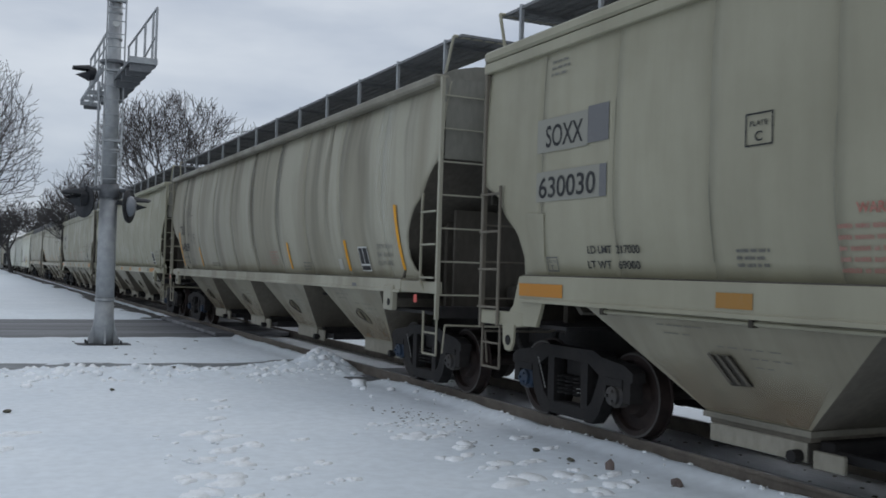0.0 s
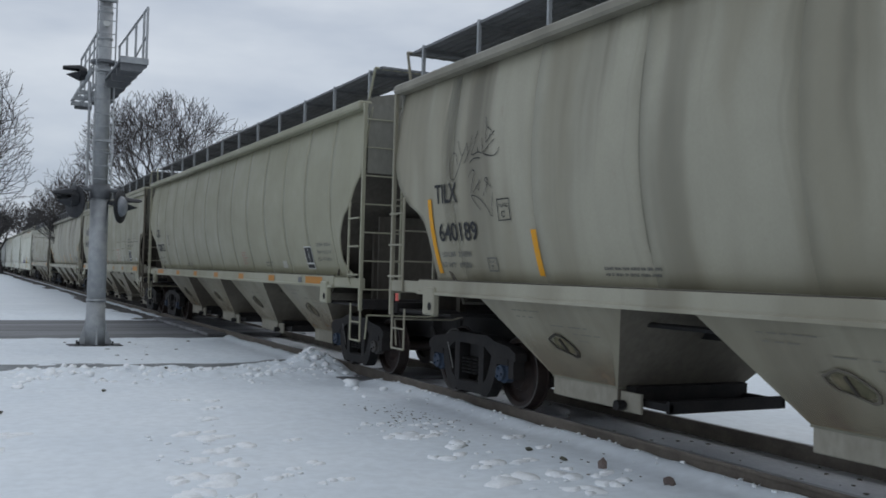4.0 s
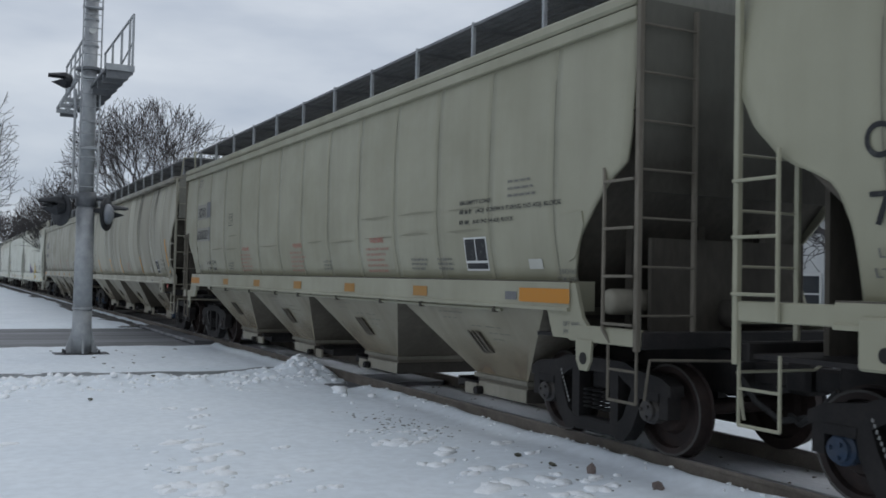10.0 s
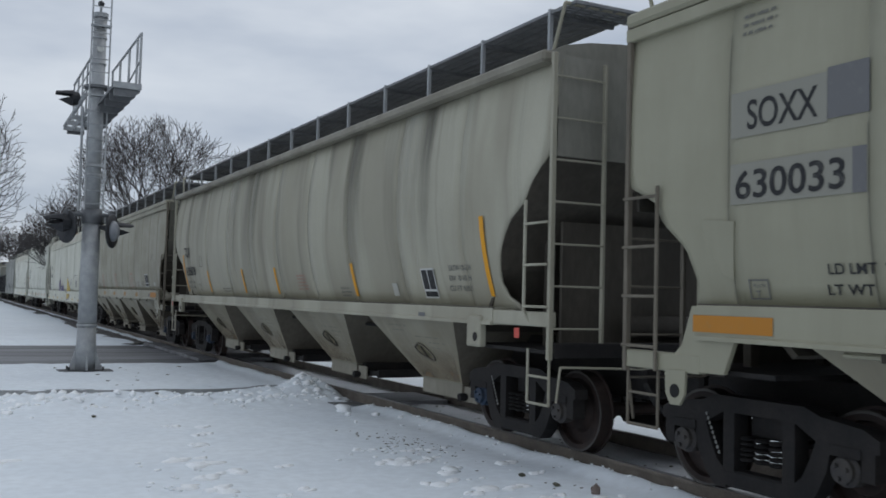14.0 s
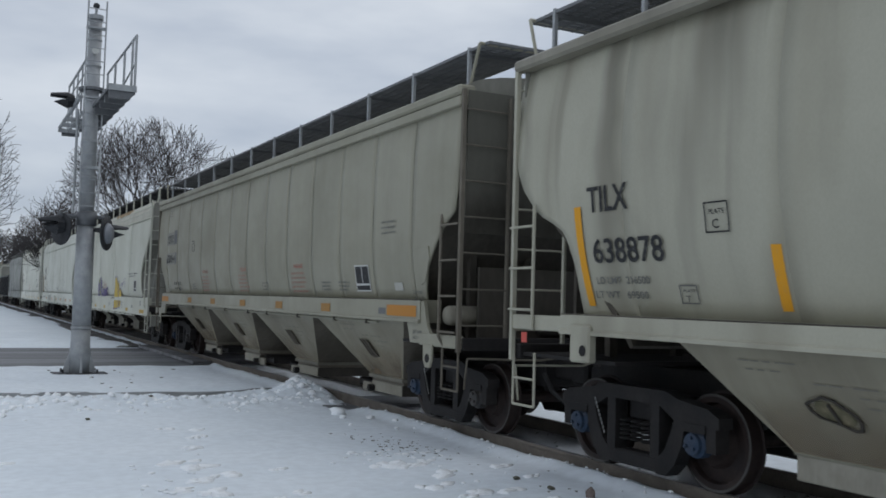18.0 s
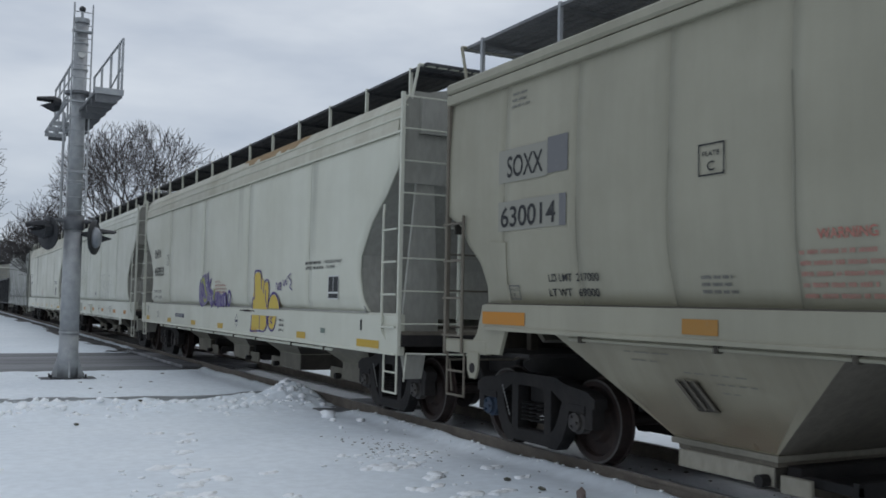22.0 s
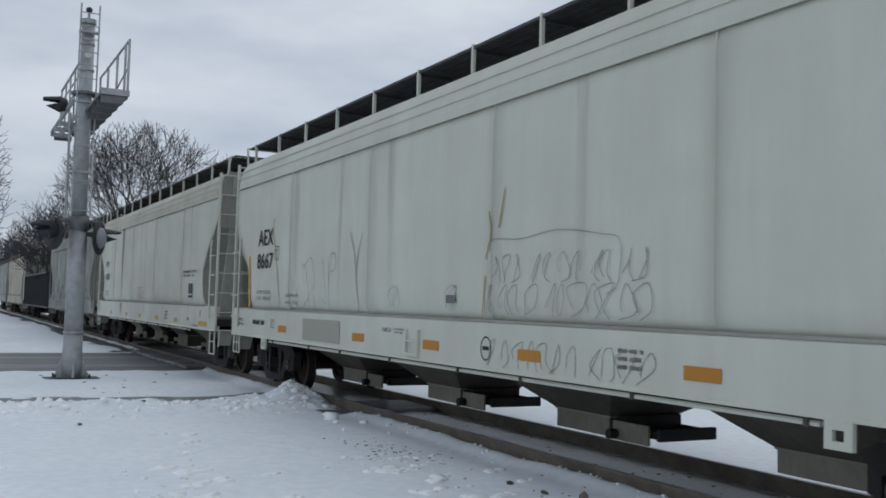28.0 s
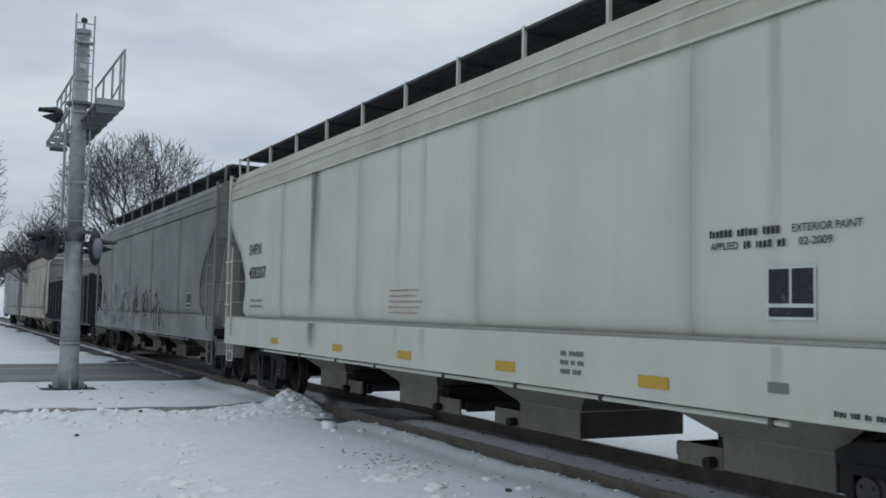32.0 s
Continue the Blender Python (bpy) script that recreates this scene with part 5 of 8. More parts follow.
def hopper_bay(car, yc, top, zt, zb, mat, xt=1.52, xb=0.72, yb=0.48, gate=True, bracket=True, gz=0.30, seed=0, style="flush", way=-1):
    bm = bmesh.new()
    vt = [bm.verts.new(c) for c in ((-xt, yc - top, zt), (xt, yc - top, zt), (xt, yc + top, zt), (-xt, yc + top, zt))]
    vb = [bm.verts.new(c) for c in ((-xb, yc - yb, zb), (xb, yc - yb, zb), (xb, yc + yb, zb), (-xb, yc + yb, zb))]
    bm.faces.new(vb)
    bm.faces.new(vt[::-1])
    for i in range(4):
        j = (i + 1) % 4
        bm.faces.new((vt[i], vt[j], vb[j], vb[i]))
    bmesh.ops.recalc_face_normals(bm, faces=bm.faces[:])
    # cross faces: grime plus their shade, painted as a darker material
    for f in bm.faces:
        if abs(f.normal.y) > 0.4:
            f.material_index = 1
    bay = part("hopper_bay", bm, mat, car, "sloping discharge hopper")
    bay.data.materials.append(M["undershade"] if not bracket else M["grime"])
    if style == "step":
        # a stepped flange over a narrower gate with a long dark housing
        for k in range(2):
            bm = bmesh.new()
            e = 0.03 - 0.05 * k
            box(bm, -xb - e, xb + e, yc - yb - e, yc + yb + e, zb - 0.05 - 0.05 * k, zb + 0.004 - 0.05 * k, 0.004)
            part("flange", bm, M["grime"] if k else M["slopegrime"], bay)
        zg = zb - 0.10
        y0, y1 = yc - yb + 0.03, yc + yb - 0.03
        bm = bmesh.new()
        box(bm, -xb + 0.0, -xb + 0.05, *sorted((yc + way * (yb + 0.02), yc + way * (yb + 0.34))), gz - 0.03, zg - 0.05, 0.01)
        part("gate_block", bm, M["hopfront"], bay, "pale gate bearing block")
    else:
        zg, y0, y1 = zb, yc - yb + 0.004, yc + yb - 0.004
        bm = bmesh.new()
        box(bm, -xb - 0.012, xb + 0.012, yc - yb - 0.012, yc + yb + 0.012, zb - 0.012, zb + 0.008, 0.003)
        part("flange", bm, M["seam"], bay)
    bm = bmesh.new()
    box(bm, -xb + 0.004, xb - 0.004, y0, y1, gz, zg - 0.002, 0.01)
    bmesh.ops.recalc_face_normals(bm, faces=bm.faces[:])
    # the gate's end faces carry their shade in a darker material
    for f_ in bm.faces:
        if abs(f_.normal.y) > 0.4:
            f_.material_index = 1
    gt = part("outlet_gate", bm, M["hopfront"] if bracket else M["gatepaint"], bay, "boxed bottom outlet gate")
    gt.data.materials.append(M["grime"] if bracket and style == "flush" else M["undershade"])
    # gate shaft with its end socket
    ys = yc + way * (yb - 0.12) if style == "step" else yc + way * (yb + 0.10)
    bm = bmesh.new()
    tube(bm, (-xb - 0.02, ys, gz + 0.05), (xb + 0.02, ys, gz + 0.05), 0.035, 8)
    part("gate_shaft", bm, M["truck"], bay, "dark gate shaft")
    bm = bmesh.new()
    lathe_x(bm, [(-0.07, 0.055), (0.03, 0.055), (0.035, 0.04)], -xb - 0.03, ys, gz + 0.05, 10)
    part("capstan", bm, M["truck"], bay)
    # rack frame that the gate slides out on, with a pale bearing plate
    run = 0.72
    for sx in (-1, 1):
        bm = bmesh.new()
        box(bm, *sorted((sx * (xb - 0.16), sx * (xb - 0.10))), *sorted((yc + way * yb, yc + way * (yb + run))), gz + 0.05, gz + 0.13, 0.006)
        part("rack_rail", bm, M["truck"], bay, "dark gate rack rail")
    bm = bmesh.new()
    box(bm, -xb + 0.16, xb - 0.16, *sorted((yc + way * yb, yc + way * (yb + run - 0.06))), gz + 0.06, gz + 0.085, 0.004)
    part("gate_pan", bm, M["truck"], bay, "dark sliding gate plate")
    bm = bmesh.new()
    box(bm, -xb + 0.10, xb - 0.10, *sorted((yc + way * (yb + run), yc + way * (yb + run - 0.06))), gz + 0.03, gz + 0.16, 0.006)
    part("rack_end", bm, M["truck"], bay)
    bm = bmesh.new()
    box(bm, -xb + 0.10, xb - 0.10, *sorted((yc + way * (yb + 0.01), yc + way * (yb + 0.16))), gz + 0.03, zg + 0.02, 0.008)
    part("gate_beam", bm, M["truck"], bay, "dark cross beam of the gate")
    if style == "flush":
        bm = bmesh.new()
        box(bm, -xb + 0.02, -xb + 0.06, *sorted((yc + way * (yb + (0.62 if not bracket else 0.36)), yc + way * (yb + 0.02))), gz - 0.02, gz + 0.19, 0.008)
        part("gate_block", bm, M["hopfront"] if bracket else M["gatepaint"], bay, "pale gate bearing block")
    if bracket:
        # vibrator bracket on the near slope: a worn oblong socket
        f = lambda u: (-(xt + (xb - xt) * u) - 0.012, zt + (zb - zt) * u)
        if style == "step":
            # a slanting plate with two slots
            def slab(ya, yb_, ua, ub, out, low=0.0):
                bm = bmesh.new()
                ring = []
                for y, u in ((ya, ua), (yb_, ua - 0.02), (yb_ - 0.11, ub - 0.02), (ya - 0.11, ub)):
                    xx, zz = f(u)
                    ring.append((xx, yc + y, zz))
                a = [bm.verts.new((xx - low, y, zz)) for xx, y, zz in ring]
                b = [bm.verts.new((xx - out, y, zz + 0.3 * out)) for xx, y, zz in ring]
                bm.faces.new(a)
                bm.faces.new(b[::-1])
                for k in range(4):
                    bm.faces.new((a[k], a[(k + 1) % 4], b[(k + 1) % 4], b[k]))
                return bm
            part("vibrator_bracket", slab(0.19, -0.08, 0.41, 0.68, 0.022), M["darkbrown"], bay, "dark slotted vibrator bracket")
            for ya in (0.18, 0.075, -0.04):
                part("bracket_rib", slab(ya, ya - 0.034, 0.41, 0.665, 0.05, 0.02), M["grime"], bay)
        else:
            bm = bmesh.new()
            n = 14
            loops = []
            for wy, wu, out in ((0.22, 0.13, 0.0), (0.22, 0.13, 0.018), (0.195, 0.108, 0.018), (0.195, 0.108, 0.0)):
                row = []
                for i in range(n):
                    a = 2 * math.pi * i / n
                    u = 0.55 + wu * math.sin(a) * (1 + 0.25 * math.cos(3 * a))
                    xx, zz = f(u)
                    row.append(bm.verts.new((xx - out, yc + wy * math.cos(a) - 0.10 * math.sin(a), zz)))
                loops.append(row)
            for ra, rb in zip(loops, loops[1:] + loops[:1]):
                for i in range(n):
                    j = (i + 1) % n
                    bm.faces.new((ra[i], ra[j], rb[j], rb[i]))
            part("vibrator_socket", bm, M["darkbrown"] if seed % 2 else M["grime"], bay, "worn oblong vibrator socket")
            bm = bmesh.new()
            face = []
            for i in range(n):
                a = 2 * math.pi * i / n
                xx, zz = f(0.55 + 0.10 * math.sin(a))
                k = 0.9 + 0.25 * noise.noise(Vector((math.cos(a) * 2, math.sin(a) * 2, yc)))
                face.append(bm.verts.new((xx + 0.003, yc + k * 0.18 * math.cos(a) - 0.08 * math.sin(a), zz)))
            bm.faces.new(face)
            part("socket_plate", bm, M["olive_rust"], bay, "olive rust in the socket")
            bm = bmesh.new()
            (xa, za), (xc, zc) = f(0.47), f(0.63)
            tube(bm, (xa - 0.006, yc + 0.02, za), (xc - 0.006, yc - 0.03, zc), 0.016, 5)
            part("socket_rib", bm, M["darkbrown"], bay)
        # faint stencilling round the socket, and a rusty bloom near the outlet
        r = random.Random(seed * 7 + int(yc * 10))
        bm = bmesh.new()
        for (ya, u, k) in ((0.75, 0.14, 5), (0.70, 0.22, 3), (-0.30, 0.30, 3), (-0.32, 0.38, 4), (-0.34, 0.46, 2), (0.05, 0.30, 2)):
            for j in range(k):
                (xa, za), (xc, zc) = f(u), f(u + 0.014)
                y0 = yc + ya - j * 0.13 + r.uniform(0, 0.03)
                if abs(y0 - yc) < top * (1 - u) + yb * u - 0.25:
                    w = r.uniform(0.07, 0.125)
                    bm.faces.new([bm.verts.new(c) for c in ((xa + 0.004, y0, za), (xa + 0.004, y0 - w, za), (xc + 0.004, y0 - w, zc), (xc + 0.004, y0, zc))])
        tagged(part("stencil_bar", bm, M["inkghost"], bay), "small stencilled writing", "", "", "stuff")
        bm = bmesh.new()
        (xa, za), (xc, zc) = f(0.98), f(0.45)
        w0, w1 = top * 0.02 + yb * 0.98 - 0.03, top * 0.55 + yb * 0.45 - 0.12
        bm.faces.new([bm.verts.new(c) for c in ((xa + 0.006, yc - w0, za), (xa + 0.006, yc + w0, za), (xc + 0.006, yc + w1, zc), (xc + 0.006, yc - w1, zc))])
        part("rust_bloom", bm, M["rustflip"], bay, "tan rust bloom")
    return bay


def end_gear(car, half, mat, zt, tip, wheel=True, inner=-0.92):
    """End sills, end ladders and brake gear."""
    for s in (-1, 1):
        bm = bmesh.new()
        box(bm, -1.55, 1.55, min(s * tip[s], s * (tip[s] - 0.12)), max(s * tip[s], s * (tip[s] - 0.12)), 1.24, 1.40, 0.012)
        part("end_sill", bm, M["truck"], car)
        bm = bmesh.new()
        box(bm, -0.34, 0.34, min(s * 6.4, s * (tip[s] + 0.02)), max(s * 6.4, s * (tip[s] + 0.02)), 0.78, 1.22, 0.015)
        part("draft_sill", bm, M["truck"], car, "black draft sill")
        coupler(car, s * (tip[s] + 0.02), mat)
        bm = bmesh.new()
        box(bm, inner - 0.02, inner + 0.015, *sorted((s * (tip[s] - 0.06), s * (tip[s] - 0.01))), 1.25, zt, 0.004)
        el = part("end_ladder", bm, mat, car, "tall end ladder")
        z = 1.55
        while z < zt:
            bm = bmesh.new()
            tube(bm, (-1.58, s * (tip[s] - 0.02), z), (inner, s * (tip[s] - 0.02), z), 0.012, 6)
            part("rung", bm, mat, el)
            z += 0.45
    if wheel:
        y = half - 0.28
        bm = bmesh.new()
        n = 20
        pts = [(-0.55 + 0.27 * math.cos(2 * math.pi * i / n), y, 2.75 + 0.27 * math.sin(2 * math.pi * i / n)) for i in range(n + 1)]
        bent(bm, pts, 0.018, 5)
        for i in range(4):
            a = 2 * math.pi * i / 4 + 0.4
            tube(bm, (-0.55, y, 2.75), (-0.55 + 0.27 * math.cos(a), y, 2.75 + 0.27 * math.sin(a)), 0.012, 5)
        bw = part("brake_wheel", bm, mat, car, "spoked hand-brake wheel")
        bm = bmesh.new()
        box(bm, -0.8, -0.3, y - 0.26, y - 0.04, 2.45, 3.0, 0.03)
        part("brake_housing", bm, mat, bw, "boxy hand-brake housing")
    bm = bmesh.new()
    lathe_x(bm, [(-0.45, 0.05), (-0.42, 0.13), (0.3, 0.13), (0.33, 0.05)], -0.6, half - 1.0, 1.72, 14)
    part("brake_cylinder", bm, mat, car, "round brake reservoir", True)


def sunk(z, boxy=False):
    """How far the bowed side lies inside its widest line at a height; a boxy one turns in only at its foot and eave."""
    if boxy:
        return 0.155 * max(0.0, 2.75 - z) ** 2 + 0.05 * max(0.0, z - 3.4) ** 2
    return (0.13 if z < 3.2 else 0.085) * (z - 3.2) ** 2


STUCK_ON = ("patch", "letter", "stencil", "plate_outline", "stripe", "label", "panel_border", "data_panel", "panel_line", "run_off", "graffiti", "patch_plate")


def bowed(car, boxy):
    """Bends the side sheets, and all that is painted on them, to the bowed section."""
    half = max(v.co.y for c in car.children if c.name.startswith("top_chord") for v in c.data.vertices)
    panel_z = max([v.co.z for c in car.children if c.name.startswith("data_panel") for v in c.data.vertices] + [0]) - 0.18
    for ob in car.children:
        kind = ob.name.split(".")[0]
        sheet_part = kind in ("side_panel", "side_wall", "weld_seam", "dent_crease")
        if not sheet_part and not kind.startswith(STUCK_ON):
            continue
        vs = ob.data.vertices
        zs = [v.co.z for v in vs]
        if min(zs) < 1.71:
            continue
        if max(zs) - min(zs) > 0.2 and len(vs) < 9:
            bm = bmesh.new()
            bm.from_mesh(ob.data)
            z = min(zs) + 0.1
            while z < max(zs):
                bmesh.ops.bisect_plane(bm, geom=bm.verts[:] + bm.edges[:] + bm.faces[:], plane_co=(0, 0, z), plane_no=(0, 0, 1))
                z += 0.1
            bm.to_mesh(ob.data)
            bm.free()
            vs = ob.data.vertices
        zc = panel_z if "panel" in kind else (max(zs) + min(zs)) / 2
        yc = sum(v.co.y for v in vs) / len(vs)
        along = 0.0 if sheet_part or kind.startswith("run_off") else sunk(zc, boxy) * (1.22 + 0.22 * yc / half)
        for v in vs:
            v.co.x -= math.copysign(sunk(v.co.z, boxy), v.co.x)
            v.co.y += along


def flat_side_car(yc, L, paint_mat, label, cut_f, cut_b, sill, bays, seams=9, blue=True, wave=0.016, trim=None, seed=0, band=False, end="endgrime", hop=None, lines=True, dented=False):
    """A ribless covered hopper with four open bays."""
    car = thing("covered_hopper", label, "hopper car", "cars of the freight train")
    half = L / 2
    tip = {1: half, -1: half + (0.19 if sill < 1.75 else 0.07)}
    gear = M["grime"] if sill > 1.75 else paint_mat
    z0, z1 = sill - 0.01, 4.46
    edge = lambda z: half - lerp_table(cut_b, z) + (1.40 * sunk(z, sill > 1.75) if z < 3.2 else 0.0)
    edge_f = lambda z: -half + lerp_table(cut_f, z) + (1.0 * sunk(z, sill > 1.75) if z < 3.2 else 0.0)
    rs = random.Random(seed)
    ys = [-half + L * i / seams for i in range(seams + 1)]
    for i in range(seams):
        side_face("side_panel", car, ys[i], ys[i + 1], z0, z1, paint_mat, -1, wave, seed + i,
                  yedge_f=edge_f if i == 0 else None, yedge_b=edge if i == seams - 1 else None, nz=34 if i in (0, seams - 1) else 14)
        if i and (lines or i in (4, 7)):
            bm = bmesh.new()
            zlo, zhi = z0 + 0.5 * rs.random() ** 3, z1 - 1.9 * rs.random()
            dy = 0.025 * rs.uniform(-1, 1)
            for k in range(14):
                za, zb = zlo + (zhi - zlo) * k / 14, zlo + (zhi - zlo) * (k + 1) / 14
                bow = lambda z: ys[i] + dy * math.sin(math.pi * (z - zlo) / (zhi - zlo))
                v = [bm.verts.new((-1.6045, y, z)) for y, z in ((bow(za) - 0.005, za), (bow(za) + 0.005, za), (bow(zb) + 0.005, zb), (bow(zb) - 0.005, zb))]
                bm.faces.new(v)
            bmesh.ops.remove_doubles(bm, verts=bm.verts[:], dist=0.0005)
            part("weld_seam", bm, M["seam"], car)
    if dented:
        # shade of long shallow creases across the lower panels, painted, broken at the seams
        for zc in (2.43, 2.73):
            for i in range(2, seams - 2):
                if rs.random() < 0.3:
                    continue
                bm = bmesh.new()
                ya, yb = ys[i] + 0.03 + 0.25 * rs.random(), ys[i + 1] - 0.03 - 0.35 * rs.random()
                za, tall = zc + 0.02 * rs.uniform(-1, 1), rs.uniform(0.010, 0.018)
                row = []
                for k in range(7):
                    y, w = ya + (yb - ya) * k / 6, tall * math.sin(math.pi * (k + 0.3) / 6.6)
                    z = za + 0.012 * noise.noise(Vector((y * 2, zc, seed)))
                    row.append((bm.verts.new((-1.6045, y, z - w)), bm.verts.new((-1.6045, y, z + w))))
                for a, b in zip(row, row[1:]):
                    bm.faces.new((a[0], b[0], b[1], a[1]))
                part("dent_crease", bm, M["crease"], car, "painted shade of a shallow horizontal crease")
    side_face("side_wall", car, -half, half, z0, z1, paint_mat, 1, 0.0, seed, yedge_f=edge_f, yedge_b=edge, ny=6, nz=34)
    for sx in (-1, 1):
        bm = bmesh.new()
        x0, x1 = sorted((sx * 1.40, sx * 1.645))
        box(bm, x0, x1, -half, half, 4.44, 4.57, 0.03)
        part("top_chord", bm, trim or paint_mat, car)
        if band:
            bm = bmesh.new()
            box(bm, *sorted((sx * 1.46, sx * 1.632)), -half, half, 4.30, 4.425, 0.012)
            part("eave_band", bm, trim or paint_mat, car)
        bm = bmesh.new()
        extrude_xz(bm, [(sx * 1.62, sill), (sx * 1.62, 1.60), (sx * 1.645, 1.585), (sx * 1.645, 1.55), (sx * 1.30, 1.55), (sx * 1.30, sill + 0.02), (sx * 1.60, sill + 0.02)], -half + 1.0, half - 1.0)
        part("side_sill", bm, paint_mat, car)
        bm = bmesh.new()
        box(bm, *sorted((sx * 1.59, sx * 1.612)), -half + 1.0, half - 1.0, sill + 0.004, sill + 0.022)
        part("sill_crack", bm, M["darkbrown"], car, "dirt-filled joint over the side sill")
        for s in (-1, 1):
            bm = bmesh.new()
            zl = 1.565 if sill < 1.75 else 1.26
            box(bm, *sorted((sx * 1.52, sx * 1.61)), *sorted((s * (half - 1.02), s * (tip[s] - 0.02))), zl, zl + 0.16, 0.01)
            part("end_side_sill", bm, paint_mat, car, "short end beam")
            if zl < 1.4:
                bm = bmesh.new()
                extrude_yz(bm, [(s * (half - 1.42), 1.56), (s * (half - 1.30), 1.28), (s * (half - 0.55), 1.28), (s * (half - 0.80), 1.50), (s * (half - 0.92), sill), (s * (half - 1.02), sill)], sx * 1.56, sx * 1.604)
                part("end_gusset", bm, paint_mat, car)
    if sill > 1.75:
        bm = bmesh.new()
        lathe_x(bm, [(0.0, 0.04), (0.02, 0.11), (0.06, 0.13), (0.7, 0.13)], -1.42, -half + 0.66, 1.66, 16)
        part("air_cylinder", bm, M["hopfront"], car, "pale round cylinder end", True)
    # roof with a long hatch trough
    bm = bmesh.new()
    sec = [(-1.55, 4.5)] + [(1.55 * math.sin(a), 4.52 + 0.28 * math.cos(a)) for a in [radians(-80 + 20 * k) for k in range(9)]] + [(1.55, 4.5)]
    extrude_xz(bm, sec, -half + 0.05, half - 0.05)
    part("roof", bm, M["endmid"], car, "dirty roof sheet")
    bm = bmesh.new()
    box(bm, -0.35, 0.35, -half + 0.8, half - 0.8, 4.78, 4.93, 0.04)
    part("hatch_cover", bm, paint_mat, car, "long roof hatch cover")
    walkways(car, L, 5.12, paint_mat, post=M["galv"])
    # ends: upper wall, slope sheet, corner posts
    for s in (-1, 1):
        bm = bmesh.new()
        box(bm, -1.52, 1.52, *sorted((s * (tip[s] - 0.10), s * (tip[s] - 0.06))), 3.40 if sill < 1.75 else 2.70, 4.5)
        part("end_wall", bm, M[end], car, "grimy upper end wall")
        bm = bmesh.new()
        ya, yb = tip[s] - 0.06, half - 1.78
        rows = []
        for k in range(9):
            z = 1.44 + 2.02 * k / 8
            w = 1.585 - min(0.24, sunk(z, sill > 1.75))
            y = min(yb + (ya - yb) * k / 8, (abs(edge(z)) if s > 0 else abs(edge_f(z))) + 0.01)
            rows.append([bm.verts.new(c) for c in ((-w, s * y, z), (w, s * y, z), (w, s * (y - 0.05), z + 0.03), (-w, s * (y - 0.05), z + 0.03))])
        for ra, rb in zip(rows, rows[1:]):
            for k in range(4):
                bm.faces.new((ra[k], ra[(k + 1) % 4], rb[(k + 1) % 4], rb[k]))
        bm.faces.new(rows[0])
        bm.faces.new(rows[-1])
        bmesh.ops.recalc_face_normals(bm, faces=bm.faces[:])
        # the sheet's dark colour includes the shade under the car end
        part("slope_sheet", bm, M["darkbrown"], car, "dark sloping end sheet")
        for sx in (-1, 1):
            bm = bmesh.new()
            box(bm, *sorted((sx * 1.565, sx * 1.622)), *sorted((s * (tip[s] - 0.06), s * (tip[s] - 0.005))), 1.22, 4.5, 0.006)
            part("corner_post", bm, gear, car, "thin upright corner post")
            bm = bmesh.new()
            yj = s * (half - 1.38)
            zj = 1.65
            big_pad = sill < 1.75
            if big_pad:
                box(bm, *sorted((sx * 1.56, sx * 1.665)), yj - 0.16, yj + 0.16, zj - 0.37, zj, 0.02)
                jp = part("jacking_pad", bm, paint_mat, car)
            if not big_pad:
                bm = bmesh.new()
                yl_ = s * (half - 0.74)
                extrude_yz(bm, [(yl_ - 0.13, 1.28), (yl_ + 0.13, 1.28), (yl_ + 0.12, 1.08), (yl_ + 0.06, 0.98), (yl_ - 0.06, 0.98), (yl_ - 0.12, 1.08)], sx * 1.60, sx * 1.625)
                lp = part("lift_plate", bm, paint_mat, car, "pale rounded lifting plate")
                bm = bmesh.new()
                lathe_x(bm, [(-0.003, 0.06), (0.003, 0.06)], sx * 1.627, yl_, 1.10, 14)
                part("lift_hole", bm, M["truck"], lp, "dark round hole")
                continue
            bm = bmesh.new()
            lathe_x(bm, [(-0.004, 0.055), (0.004, 0.045)], sx * 1.668, yj - 0.07, zj - 0.25, 12)
            part("lift_eye", bm, M["truck"], jp, "dark round lifting hole")
        # end posts under the slope, coloured with the shade of the recess
        for x in (-0.9, 0.0, 0.9):
            bm = bmesh.new()
            box(bm, x - 0.05, x + 0.05, *sorted((s * (half - 0.95), s * (half - 0.86))), 1.3, 2.62)
            part("slope_post", bm, M["darkbrown"], car)
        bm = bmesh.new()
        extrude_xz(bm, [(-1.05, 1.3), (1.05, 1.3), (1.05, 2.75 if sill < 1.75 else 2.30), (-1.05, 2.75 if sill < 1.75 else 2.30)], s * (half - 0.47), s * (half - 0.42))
        part("end_bulkhead", bm, M["darkbrown"], car, "dark stiffener plate under the slope")
        bm = bmesh.new()
        lathe_x(bm, [(-0.5, 0.04), (-0.46, 0.14), (0.46, 0.14), (0.5, 0.04)], 0.3, s * (half - 0.32), 1.56, 14)
        part("air_reservoir", bm, M["undershade"], car, "dark cylindrical air tank", True)
        bm = bmesh.new()
        box(bm, -1.5, 1.5, *sorted((s * (half - 1.75), s * (half - 0.02))), 1.27, 1.31)
        part("shear_plate", bm, M["truck"], car, "dark end platform plate")
        ladder(car, s * tip[s], 1.62 if sill < 1.75 else 1.30, 2.95, gear)
        stirrup(car, s * (tip[s] - 0.26), 0.74, 1.32, gear)
        add_truck(car, s * (half - (1.28 if s < 0 else 1.16 if sill > 1.75 else 1.50)), blue, sill < 1.75 and s > 0)
    for k, (c, top) in enumerate(bays):
        wide_s = sill > 1.75
